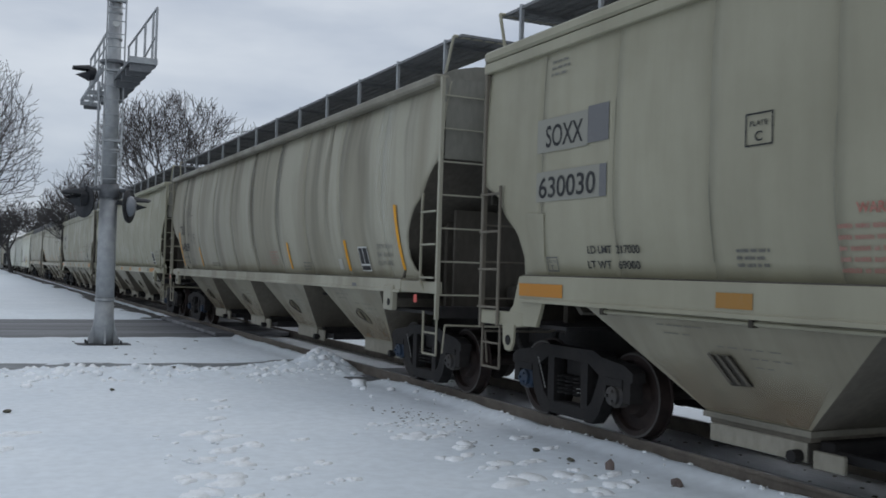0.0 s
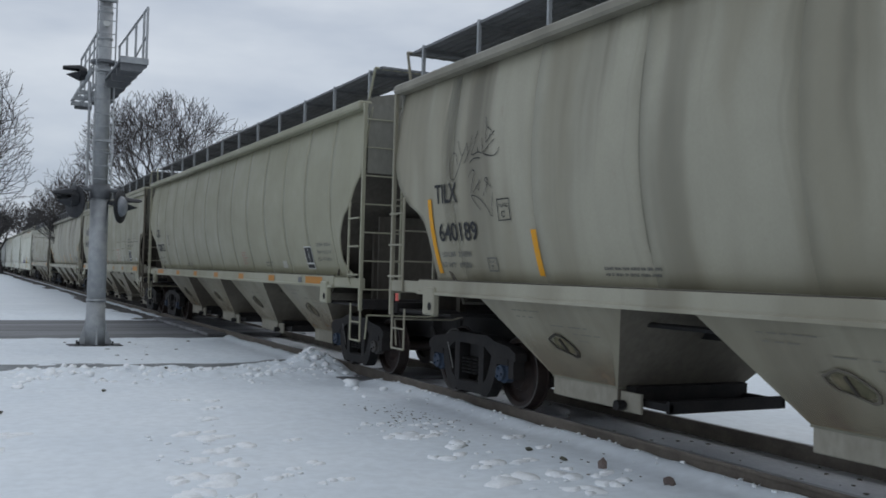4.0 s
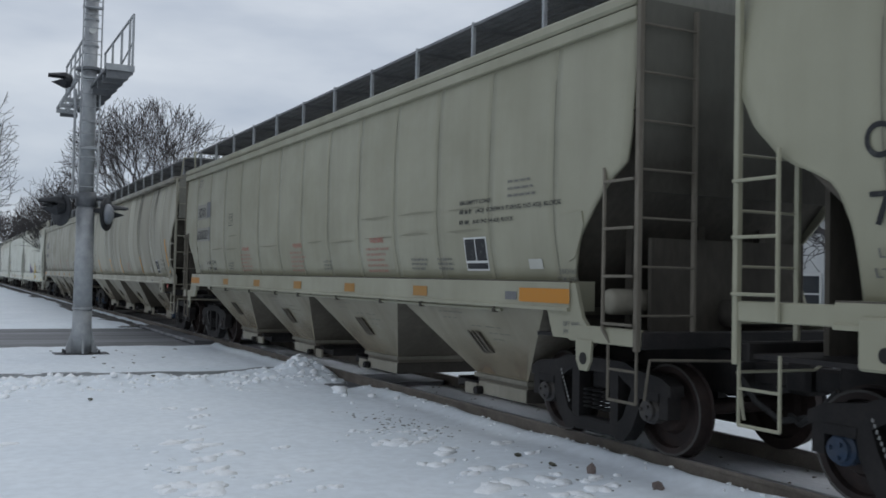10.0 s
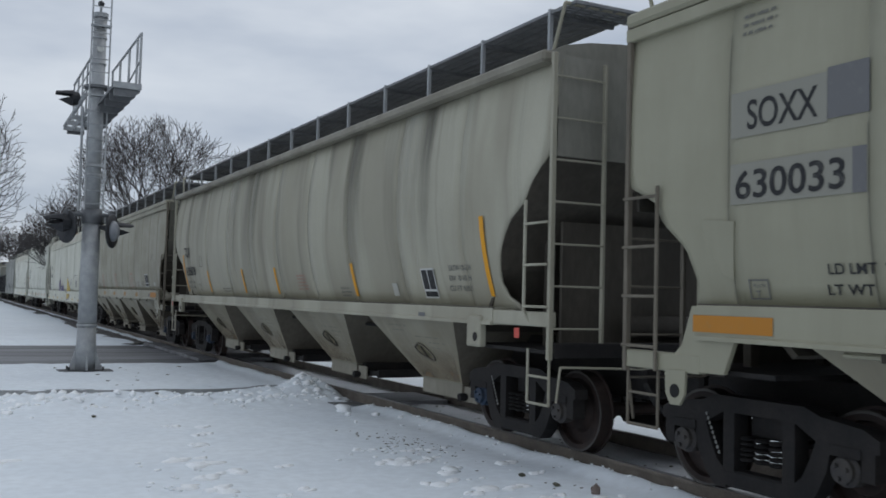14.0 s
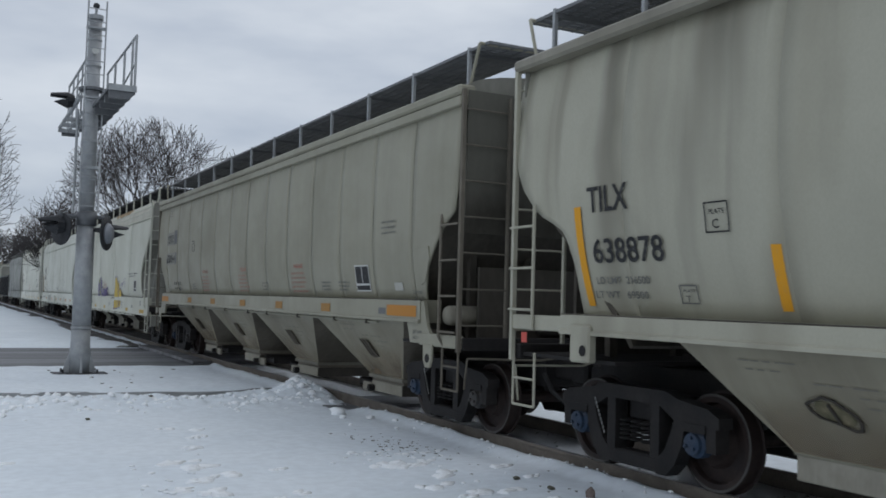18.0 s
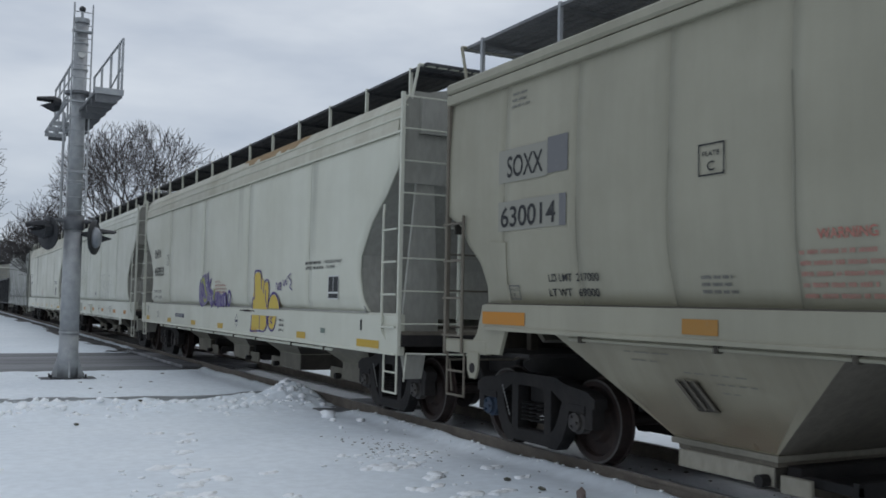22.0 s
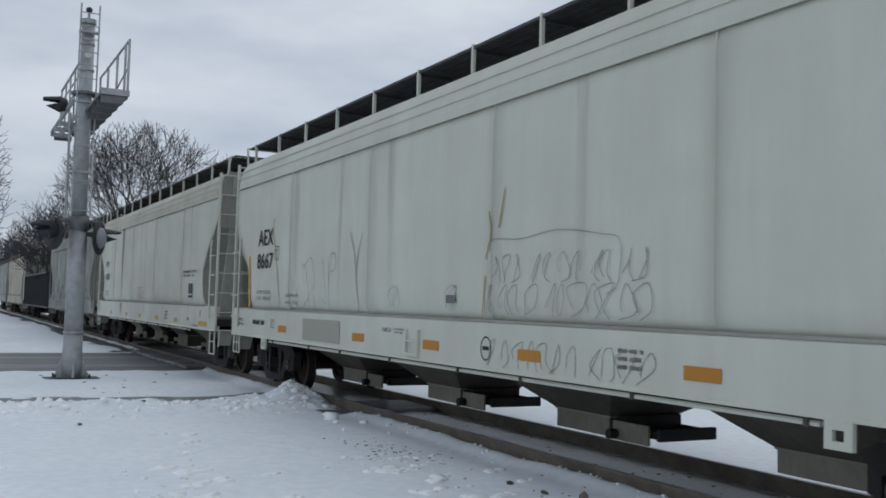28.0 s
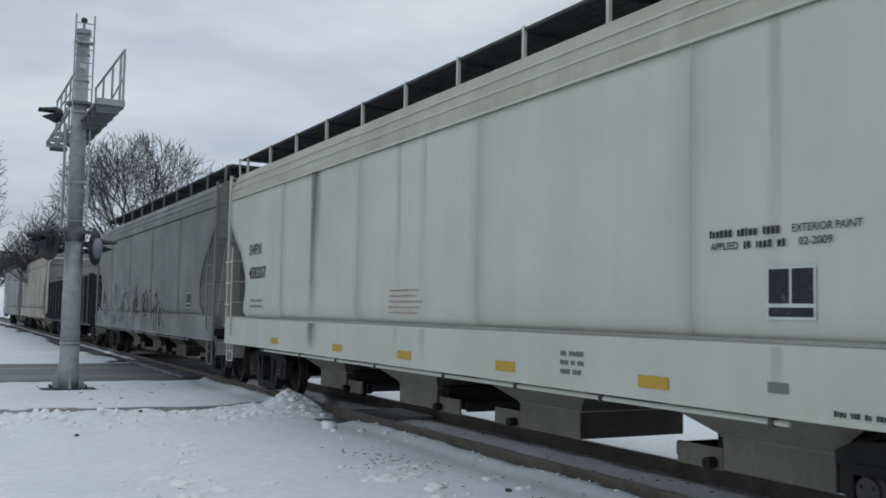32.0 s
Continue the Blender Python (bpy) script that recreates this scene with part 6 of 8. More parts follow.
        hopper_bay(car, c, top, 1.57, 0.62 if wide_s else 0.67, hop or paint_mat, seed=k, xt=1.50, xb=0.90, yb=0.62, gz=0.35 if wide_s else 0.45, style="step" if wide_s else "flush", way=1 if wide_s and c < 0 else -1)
    bm = bmesh.new()
    box(bm, -0.2, 0.2, -7.2, 7.2, 1.22, 1.50)
    part("center_sill", bm, M["truck"], car, "dark centre sill")
    bm = bmesh.new()
    if sill > 1.75:
        tube(bm, (-1.545, -6.9, 1.515), (-1.545, 6.9, 1.515), 0.022, 6)
        tp = part("train_pipe", bm, paint_mat, car, "pipe under the side sill")
        for k in range(9):
            bm = bmesh.new()
            y = -6.7 + 13.4 * k / 8 + 0.2 * math.sin(k * 2.1 + seed)
            box(bm, -1.58, -1.51, y - 0.025, y + 0.025, 1.48, 1.55, 0.005)
            part("pipe_hanger", bm, M["darkbrown"], tp, "dark pipe hanger")
    else:
        tube(bm, (-1.0, -7, 1.38), (-1.0, 7, 1.38), 0.03, 6)
        part("train_pipe", bm, M["truck"], car)
    end_gear(car, half, gear, 4.45, tip)
    return car


def round_side_car(yc, L, paint_mat, label, blue=False, seed=0, trim=None, seams=5, cut_b=None, shoulder=None, funnel=False):
    """A curved-side centre-flow covered hopper with a deep side sill."""
    car = thing("covered_hopper", label, "hopper car", "cars of the freight train")
    half = L / 2
    cut = [(1.66, 1.10), (1.94, 1.26), (2.25, 1.36), (2.52, 1.34), (3.0, 0.98), (3.36, 0.48), (3.75, 0.08), (4.1, 0.0), (5.0, 0.0)]
    edge = lambda z: half - 0.02 - lerp_table(cut_b or cut, z)
    edge_f = lambda z: -(half - 0.02 - lerp_table(cut, z))
    prof = lambda z: 1.60 - 0.085 * max(0, (1.95 - z) / 0.29) ** 2 - 0.03 * max(0, (z - 3.9) / 0.32) ** 2
    ys = [-half + L * i / seams for i in range(seams + 1)]
    z0, z1 = 1.66, 4.22
    for i in range(seams):
        side_face("side_panel", car, ys[i], ys[i + 1], z0, z1, paint_mat, -1, 0.010, seed + i, prof,
                  edge_f if i == 0 else None, edge if i == seams - 1 else None, nz=30 if i in (0, seams - 1) else 18)
        if i:
            bm = bmesh.new()
            for k in range(10):
                za, zb = z0 + 0.2 + (z1 - z0 - 0.2) * k / 10, z0 + 0.2 + (z1 - z0 - 0.2) * (k + 1) / 10
                xa = prof((za + zb) / 2)
                box(bm, -xa - 0.004, -xa + 0.02, ys[i] - 0.008, ys[i] + 0.008, za, zb)
            part("weld_seam", bm, paint_mat, car)
    side_face("side_wall", car, -half, half, z0, z1, paint_mat, 1, 0.0, seed, prof, edge_f, edge, ny=6, nz=30)
    for sx in (-1, 1):
        # rolled shoulder above the seam
        bm = bmesh.new()
        sec = [(sx * 1.60, 4.215), (sx * 1.60, 4.30), (sx * 1.575, 4.45), (sx * 1.52, 4.62), (sx * 1.42, 4.76), (sx * 1.30, 4.80), (sx * 1.30, 4.20)]
        extrude_xz(bm, sec, -half + 0.15, half - 0.15)
        part("roof_shoulder", bm, shoulder or paint_mat, car, "dirt-stained roof shoulder" if shoulder else "")
        for xa, za in ((1.588, 4.40), (1.545, 4.56)):
            bm = bmesh.new()
            box(bm, *sorted((sx * (xa - 0.02), sx * (xa + 0.012))), -half, half, za, za + 0.022)
            part("shoulder_rib", bm, paint_mat, car)
        bm = bmesh.new()
        box(bm, *sorted((sx * 1.585, sx * 1.612)), -half, half, 4.195, 4.222)
        part("eave_seam", bm, paint_mat, car)
        bm = bmesh.new()
        extrude_xz(bm, [(sx * 1.605, 1.655), (sx * 1.605, 1.16), (sx * 1.63, 1.14), (sx * 1.63, 1.12), (sx * 1.48, 1.12), (sx * 1.48, 1.675), (sx * 1.56, 1.69)], -half + 0.06, half - 0.06)
        part("side_sill", bm, trim or paint_mat, car, "deep side sill")
        bm = bmesh.new()
        box(bm, *sorted((sx * 1.53, sx * 1.598)), -half + 1.1, half - 1.1, 1.672, 1.70)
        part("sill_ledge", bm, M["endgrime"], car, "dirty ledge over the side sill")
    bm = bmesh.new()
    sec = [(-1.31, 4.2)] + [(1.31 * math.sin(a), 4.70 + 0.2 * math.cos(a)) for a in [radians(-80 + 20 * k) for k in range(9)]] + [(1.31, 4.2)]
    extrude_xz(bm, sec, -half + 0.02, half - 0.02)
    part("roof", bm, M["endgrime"], car, "dirty grey roof sheet")
    bm = bmesh.new()
    box(bm, -0.33, 0.33, -half + 0.7, half - 0.7, 4.85, 5.02, 0.04)
    part("hatch_cover", bm, paint_mat, car, "long roof hatch cover")
    walkways(car, L, 5.16, paint_mat, zr=4.75, grate="grate")
    for s in (-1, 1):
        bm = bmesh.new()
        box(bm, -1.565, 1.565, *sorted((s * (half - 0.14), s * (half - 0.10))), 3.5, 4.46)
        extrude_xz(bm, [(-1.565, 4.46), (1.565, 4.46), (1.50, 4.66), (1.38, 4.80), (-1.38, 4.80), (-1.50, 4.66)], s * (half - 0.138), s * (half - 0.102))
        part("end_wall", bm, M["endgrime"], car, "grimy upper end wall")
        bm = bmesh.new()
        zs = [1.60 + (3.85 - 1.60) * k / 12 for k in range(13)]
        out = [(s * (half - 0.05 - lerp_table(cut_b if cut_b and s > 0 else cut, z)), z) for z in zs]
        extrude_yz(bm, out + [(y - s * 0.05, z + 0.02) for y, z in reversed(out)], -1.57, 1.57)
        # at the far end the sheet's shade is put into a darker colour
        part("slope_sheet", bm, M["darkbrown"] if s > 0 else M["endgrime"], car, "curved sloping end sheet")
        if s < 0:
            for sx in (-1, 1):
                bm = bmesh.new()
                extrude_xz(bm, [(sx * 1.49, 1.45), (sx * 0.92, 1.45), (sx * 1.04, 3.75), (sx * 1.28, 3.75)], -half + 0.20, -half + 0.14)
                part("end_stiffener", bm, M["endgrime"], car, "tapering end post")
            bm = bmesh.new()
            lathe_x(bm, [(-0.20, 0.03), (-0.18, 0.10), (0.14, 0.10), (0.16, 0.03)], -1.12, -half + 0.42, 1.72, 14)
            part("brake_valve", bm, M["endgrime"], car, "round brake valve on the end platform", True)
        else:
            # the brake end is open: slim channel posts, pipes and a lever before the dark slope
            for x, w in ((-1.06, 0.05), (-0.30, 0.06), (0.5, 0.05)):
                bm = bmesh.new()
                box(bm, x - w, x + w, half - 0.24, half - 0.16, 1.45, 3.52, 0.008)
                part("channel_post", bm, M["endgrime"], car, "slim upright channel post")
            bm = bmesh.new()
            bent(bm, [(-1.35, half - 0.5, 1.45), (-1.35, half - 0.5, 2.0), (-1.2, half - 0.6, 2.2), (-0.7, half - 0.6, 2.2)], 0.022, 6)
            part("brake_pipe", bm, M["grime"], car)
            bm = bmesh.new()
            extrude_xz(bm, [(-0.82, 1.6), (-0.66, 1.6), (-0.44, 2.6), (-0.58, 2.62)], half - 0.42, half - 0.38)
            part("brake_lever", bm, M["grime"], car, "slanting brake lever")
            for k in range(4):
                bm = bmesh.new()
                tube(bm, (-1.42, half - 0.62 - 0.09 * k, 1.45), (-1.42, half - 0.62 - 0.09 * k, 1.66 + 0.03 * (k % 2)), 0.035, 8)
                part("valve_pipe", bm, M["gatepaint"], car, "stub of a brake valve pipe")
        bm = bmesh.new()
        extrude_xz(bm, [(-1.52, 1.12), (-1.16, 1.12), (-1.22, 0.80), (-1.46, 0.80)], s * (half - 0.10), s * (half - 0.04))
        part("corner_bracket", bm, M["endgrime"], car)
        for sx in (-1, 1):
            bm = bmesh.new()
            box(bm, *sorted((sx * 1.560, sx * 1.618)), *sorted((s * (half - 0.055), s * (half - 0.005))), 1.12, 4.75, 0.006)
            part("corner_post", bm, paint_mat, car, "thin upright corner post")
        bm = bmesh.new()
        box(bm, -1.55, 1.55, *sorted((s * 6.6, s * (half - 0.02))), 1.40, 1.45)
        part("end_platform", bm, M["grime"], car)
        ladder(car, s * half, 1.34, 3.22, paint_mat)
        stirrup(car, s * (half - 0.30), 0.60 if s < 0 else 0.76, 1.16, paint_mat)
        add_truck(car, s * (half - 1.35), blue)
    for k, c in enumerate((-5.52, -2.10, 1.33, 4.74)):
        if funnel:
            hopper_bay(car, c, 1.66, 1.38, 0.66, M["darkbrown"], xt=1.38, xb=0.50, yb=0.52, bracket=False, seed=k, gz=0.44, way=-1)
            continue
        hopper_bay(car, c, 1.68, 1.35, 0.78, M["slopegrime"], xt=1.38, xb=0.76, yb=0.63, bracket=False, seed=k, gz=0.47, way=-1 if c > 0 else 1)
    bm = bmesh.new()
    tube(bm, (-1.57, -6.4, 1.075), (-1.57, 6.4, 1.075), 0.024, 6)
    tp = part("train_pipe", bm, paint_mat, car, "pale pipe under the side sill")
    for k in range(8):
        bm = bmesh.new()
        y = -6.1 + 12.2 * k / 7 + 0.2 * math.sin(k * 2.1 + seed)
        box(bm, -1.605, -1.53, y - 0.025, y + 0.025, 1.04, 1.13, 0.005)
        part("pipe_hanger", bm, M["darkbrown"], tp, "dark pipe hanger")
    end_gear(car, half, paint_mat, 4.85, {1: half, -1: half}, inner=-0.66)
    return car


def gondola(yc, L):
    car = thing("gondola", "black open gondola car with ribbed sides", "gondola car", "cars of the freight train")
    half = L / 2
    bm = bmesh.new()
    for sx in (-1, 1):
        box(bm, *sorted((sx * 1.45, sx * 1.52)), -half, half, 1.15, 3.15)
    for s in (-1, 1):
        box(bm, -1.45, 1.45, *sorted((s * half, s * (half - 0.08))), 1.15, 3.15)
    part("tub", bm, M["black"], car)
    bm = bmesh.new()
    box(bm, -1.45, 1.45, -half + 0.08, half - 0.08, 1.05, 1.2)
    part("floor_plate", bm, M["black"], car)
    for i in range(13):
        y = -half + 0.15 + (L - 0.3) * i / 12
        for sx in (-1, 1):
            bm = bmesh.new()
            box(bm, *sorted((sx * 1.52, sx * 1.62)), y - 0.06, y + 0.06, 1.15, 3.1)
            part("side_post", bm, M["black"], car)
    for sx in (-1, 1):
        bm = bmesh.new()
        box(bm, *sorted((sx * 1.40, sx * 1.63)), -half, half, 3.1, 3.22, 0.02)
        part("top_rail", bm, M["black"], car)
    for s in (-1, 1):
        add_truck(car, s * (half - 1.5), False)
        coupler(car, s * half, M["black"])
        bm = bmesh.new()
        box(bm, -0.3, 0.3, *sorted((s * 5.0, s * half)), 0.8, 1.1)
        part("draft_sill", bm, M["black"], car)
    return car


P_TAN = paint("tan_grey_paint", (0.336, 0.322, 0.238), (0.138, 0.127, 0.091), 0.30, 0.45, 0.0)
P_STREAK = streaked("streaked_grey_paint", (0.305, 0.287, 0.218), (0.415, 0.402, 0.322), (0.112, 0.102, 0.076), 14.0)
P_OLIVE = paint("grey_green_paint", (0.346, 0.338, 0.250), (0.152, 0.146, 0.101), 0.18, 0.35, 31.0)
P_BONE = paint("bone_grey_paint", (0.328, 0.320, 0.239), (0.139, 0.132, 0.095), 0.25, 0.4, 47.0)
P_STREAK2 = streaked("rain_streaked_paint", (0.335, 0.320, 0.250), (0.455, 0.445, 0.360), (0.135, 0.126, 0.098), 63.0)
P_CHORD = paint("dirty_chord_paint", (0.27, 0.255, 0.205), (0.11, 0.10, 0.08), 0.5, 0.7, 170.0, 0.3)
P_DUSK = paint("dull_grey_paint", (0.324, 0.313, 0.242), (0.138, 0.134, 0.105), 0.25, 0.45, 77.0)
P_HOP = paint("dusty_hopper_paint", (0.305, 0.284, 0.212), (0.12, 0.100, 0.072), 0.5, 0.75, 160.0, 0.3)
P_WHITE = paint("white_grey_paint", (0.584, 0.594, 0.508), (0.317, 0.299, 0.226), 0.14, 0.3, 90.0, 0.05)
P_PALE = paint("pale_weathered_paint", (0.587, 0.604, 0.531), (0.312, 0.301, 0.235), 0.22, 0.35, 104.0, 0.05)
P_CHALK = paint("chalky_white_paint", (0.591, 0.601, 0.526), (0.312, 0.304, 0.238), 0.20, 0.35, 118.0, 0.05)
P_SHOULDER = paint("dirt_stained_paint", (0.53, 0.525, 0.435), (0.27, 0.235, 0.16), 0.45, 0.7, 210.0, 0.2)
P_SLATE = paint("slate_grey_paint", (0.220, 0.232, 0.209), (0.105, 0.105, 0.101), 0.3, 0.4, 131.0, 0.05)
P_BEIGE = paint("dirty_beige_paint", (0.361, 0.330, 0.259), (0.165, 0.143, 0.105), 0.4, 0.5, 145.0, 0.25)

CUT_A = [(1.70, 1.40), (1.82, 1.36), (2.26, 1.20), (2.52, 1.05), (2.64, 0.93), (2.81, 0.50), (3.10, 0.20), (3.48, 0.0), (5.0, 0.0)]
CUT_AF = [(1.70, 0.55), (1.81, 0.62), (1.88, 0.81), (2.07, 0.97), (2.35, 0.97), (2.58, 0.86), (2.80, 0.67), (2.90, 0.44), (3.00, 0.36), (3.14, 0.27), (3.44, -0.10), (3.6, -0.13), (5.0, -0.13)]
CUT_S = [(1.70, 1.02), (2.06, 1.0), (2.33, 0.84), (2.56, 0.53), (2.79, 0.39), (2.88, 0.10), (3.06, 0.0), (5.0, 0.0)]
CUT_SF = [(1.70, 0.92), (1.94, 0.97), (2.29, 0.89), (2.62, 0.61), (2.82, 0.40), (2.98, 0.14), (3.24, 0.08), (4.25, 0.0), (5.0, 0.0)]
BAYS_A = [(-5.95, 1.42), (-2.12, 1.42), (1.72, 1.42), (5.56, 1.42)]
BAYS_C = [(-6.14, 1.38), (-2.40, 1.38), (1.33, 1.38), (5.06, 1.38)]
BAYS_S = [(-5.86, 1.84), (-2.11, 1.84), (1.66, 1.84), (5.44, 1.84)]


def reflectors(car, spots, z, mat, w=0.42, h=0.15, x=-1.627):
    for y in spots:
        decal(car, "reflector", y + w / 2, y - w / 2, z - h / 2, z + h / 2, mat, x, "orange side reflector")


def black_panel(car, y, z, w=0.55, h=0.36):
    """A stencilled data panel: white edge, black field, two lines."""
    decal(car, "panel_border", y + w / 2 + 0.02, y - w / 2 - 0.02, z - h / 2 - 0.02, z + h / 2 + 0.02, M["white"], -1.6075)
    decal(car, "data_panel", y + w / 2, y - w / 2, z - h / 2 + 0.1, z + h / 2, M["ink"], -1.609, "black data panel")
    decal(car, "data_panel", y + w / 2, y - w / 2, z - h / 2, z - h / 2 + 0.07, M["ink"], -1.609, "black data panel")
    decal(car, "panel_line", y + 0.01, y - 0.01, z - h / 2 + 0.1, z + h / 2, M["white"], -1.610)


def soxx(y0, y1, number, mat, seed, label):
    c, L = (y0 + y1) / 2, y1 - y0
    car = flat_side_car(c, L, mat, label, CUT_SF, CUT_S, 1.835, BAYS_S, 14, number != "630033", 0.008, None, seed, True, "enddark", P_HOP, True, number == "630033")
    h = L / 2
    m = h - (0.12 if number == "630033" else 0.0)
    decal(car, "patch", m - 2.20, m - 2.56, 3.22, 3.60, M["patchdark"], -1.607, "blue-grey paint patch")
    decal(car, "patch", m - 1.24, m - 2.20, 3.20, 3.57, M["patch"], -1.6085)
    letters(car, "SOXX", m - 1.42, m - 2.12, 3.25, 3.49, M["ink"])
    decal(car, "patch", m - 2.42, m - 2.54, 2.66, 2.99, M["patchdark"], -1.607)
    decal(car, "patch", m - 1.24, m - 2.42, 2.66, 2.99, M["patch"], -1.607)
    letters(car, number, m - 1.30, m - 2.36, 2.70, 2.93, M["ink"])
    plate_box(car, h - 4.42, h - 4.72, 2.94, 3.21)
    for k, y in enumerate((3.55, 0.20, -3.38)):
        letters(car, "WARNING", y + 0.25, y - 0.25, 2.36, 2.44, M["redfaint"])
        bars(car, y + 0.37, y - 0.45, 2.29, 5, M["redpale"], 0.034, 0.046, seed=seed + k)
    letters(car, "LD LMT  217000", m - 2.25, m - 3.10, 2.09, 2.17, M["ink"])
    letters(car, "LT WT   69000", m - 2.27, m - 3.12, 1.94, 2.02, M["ink"])
    plate_box(car, m - 1.50, m - 1.71, 1.90, 2.06, "T", M["inkpale"])
    for k, (y, w) in enumerate(((4.95, 0.4), (-1.14, 0.4), (-4.55, 0.5), (-5.35, 0.5))):
        bars(car, y, y - w, 2.12, 3, M["inkpale"], 0.03, 0.03, seed=seed + 2 + k)
    bars(car, h - 1.5, h - 1.85, 4.20, 3, M["inkpale"], 0.03, 0.04, seed=seed + 6)
    if number == "630033":
        letters(car, "50% EMPTY LOAD", -5.95, -6.70, 2.76, 2.81, M["ink"])
        bars(car, -5.95, -6.30, 2.70, 1, M["ink"], 0.05, 0.05, seed=seed + 5)
        letters(car, "(ADJ. SCREW 8 TURNS) NO ADJ. BLOCK", -6.36, -8.15, 2.635, 2.70, M["ink"])
        bars(car, -5.95, -6.22, 2.575, 1, M["ink"], 0.05, 0.05, seed=seed + 8)
        letters(car, "AND EN2 1/4 ADJ. BLOCK", -6.28, -7.21, 2.51, 2.57, M["ink"])
    letters(car, "2 INCH H.F.", -8.10, -8.42, 1.93, 1.98, M["inkpale"])
    letters(car, "COMP. SHOES", -8.08, -8.44, 1.85, 1.90, M["inkpale"])
    letters(car, "LIFT AND", -8.22, -8.50, 1.40, 1.45, M["inkpale"], -1.608)
    letters(car, "JACK HERE", -8.22, -8.55, 1.32, 1.37, M["inkpale"], -1.608)
    for e in (-1, 1):
        # a raised patch plate beside the notch
        k = 0.0 if e < 0 else 0.28
        bm = bmesh.new()
        extrude_yz(bm, [(e * (h - 1.16 - k), 2.53), (e * (h - 0.80 - k), 2.56), (e * (h - 0.78 - k), 2.42), (e * (h - 0.98 - k), 2.10), (e * (h - 1.10 - k), 2.06)], -1.614, -1.590)
        part("patch_plate", bm, mat, car, "raised welded plate")
    black_panel(car, -6.35, 2.16, 0.50, 0.36)
    bars(car, -7.08, -7.68, 2.98, 3, M["inkpale"], 0.03, 0.05, seed=seed + 7)
    decal(car, "label", -7.52, -7.79, 1.98, 2.09, M["label"], -1.609)
    reflectors(car, (h - 1.40,), 1.69, M["orange"], 0.88, 0.14)
    reflectors(car, (4.98, 2.58, 0.05, -2.44, -4.93), 1.69, M["orangedull"], 0.42, 0.13)
    reflectors(car, (-7.87,), 1.70, M["orange"], 0.95, 0.15)
    decal(car, "patch", -7.10, -7.34, 1.64, 1.73, M["patchdark"], -1.627)
    return car


def tilx(y0, y1, number, mat, seed, label, stripes):
    c, L = (y0 + y1) / 2, y1 - y0
    car = flat_side_car(c, L, mat, label, CUT_AF, CUT_A, 1.735, BAYS_A, 10, True, 0.018, P_CHORD, seed, False, "endmid", P_HOP, False)
    h = L / 2
    letters(car, "TILX", h - 1.40, h - 2.02, 2.76, 3.01, M["ink"])
    letters(car, number, h - 1.52, h - 2.56, 2.26, 2.50, M["ink"])
    letters(car, "LD LMT  216500", h - 1.6, h - 2.4, 2.06, 2.13, M["inkpale"])
    letters(car, "LT WT   69500", h - 1.6, h - 2.4, 1.92, 1.99, M["inkpale"])
    plate_box(car, h - 3.06, h - 3.34, 2.48, 2.74)
    plate_box(car, h - 2.82, h - 3.05, 1.88, 2.05, "T", M["inkpale"])
    for y in stripes:
        o = decal(car, "stripe", h - y - 0.045, h - y - 0.155, 1.84, 2.36, M["stripe"], -1.609, "orange warning stripe")
    bm = bmesh.new()
    v = [bm.verts.new(p) for p in ((-1.609, h - 1.29, 2.83), (-1.609, h - 1.40, 2.83), (-1.609, h - 1.40, 1.84), (-1.609, h - 1.29, 1.84))]
    bm.faces.new(v)
    part("stripe", bm, M["stripe"], car, "orange warning stripe")
    decal(car, "stripe", -h + 1.34, -h + 1.24, 1.88, 2.84, M["stripe"], -1.609, "orange warning stripe")
    bars(car, h - 5.2, h - 6.1, 1.95, 2, M["inkpale"], 0.03, 0.03, seed=seed)
    bars(car, h - 10.8, h - 11.4, 2.2, 5, M["redpale"], 0.03, 0.03, seed=seed + 2)
    bars(car, h - 13.0, h - 13.5, 1.98, 3, M["inkpale"], 0.03, 0.03, seed=seed + 3)
    decal(car, "label", -5.52, -5.70, 1.86, 2.04, M["label"])
    black_panel(car, -6.73, 2.04, 0.36, 0.36)
    for i, tx in enumerate(("EXTW 10-2 H", "EW  8-10 H", "CU FT 6351")):
        letters(car, tx, -7.33, -7.92, 2.20 - i * 0.13, 2.27 - i * 0.13, M["inkpale"])
    reflectors(car, (-h + 2.85,), 1.60, M["patchdark"], 0.2, 0.1)
    decal(car, "marker", h - 0.33, h - 0.44, 1.43, 1.54, M["redlamp"], -1.665, "small red marker plate")
    decal(car, "marker", -h + 0.44, -h + 0.33, 1.43, 1.54, M["redlamp"], -1.665, "small red marker plate")
    return car


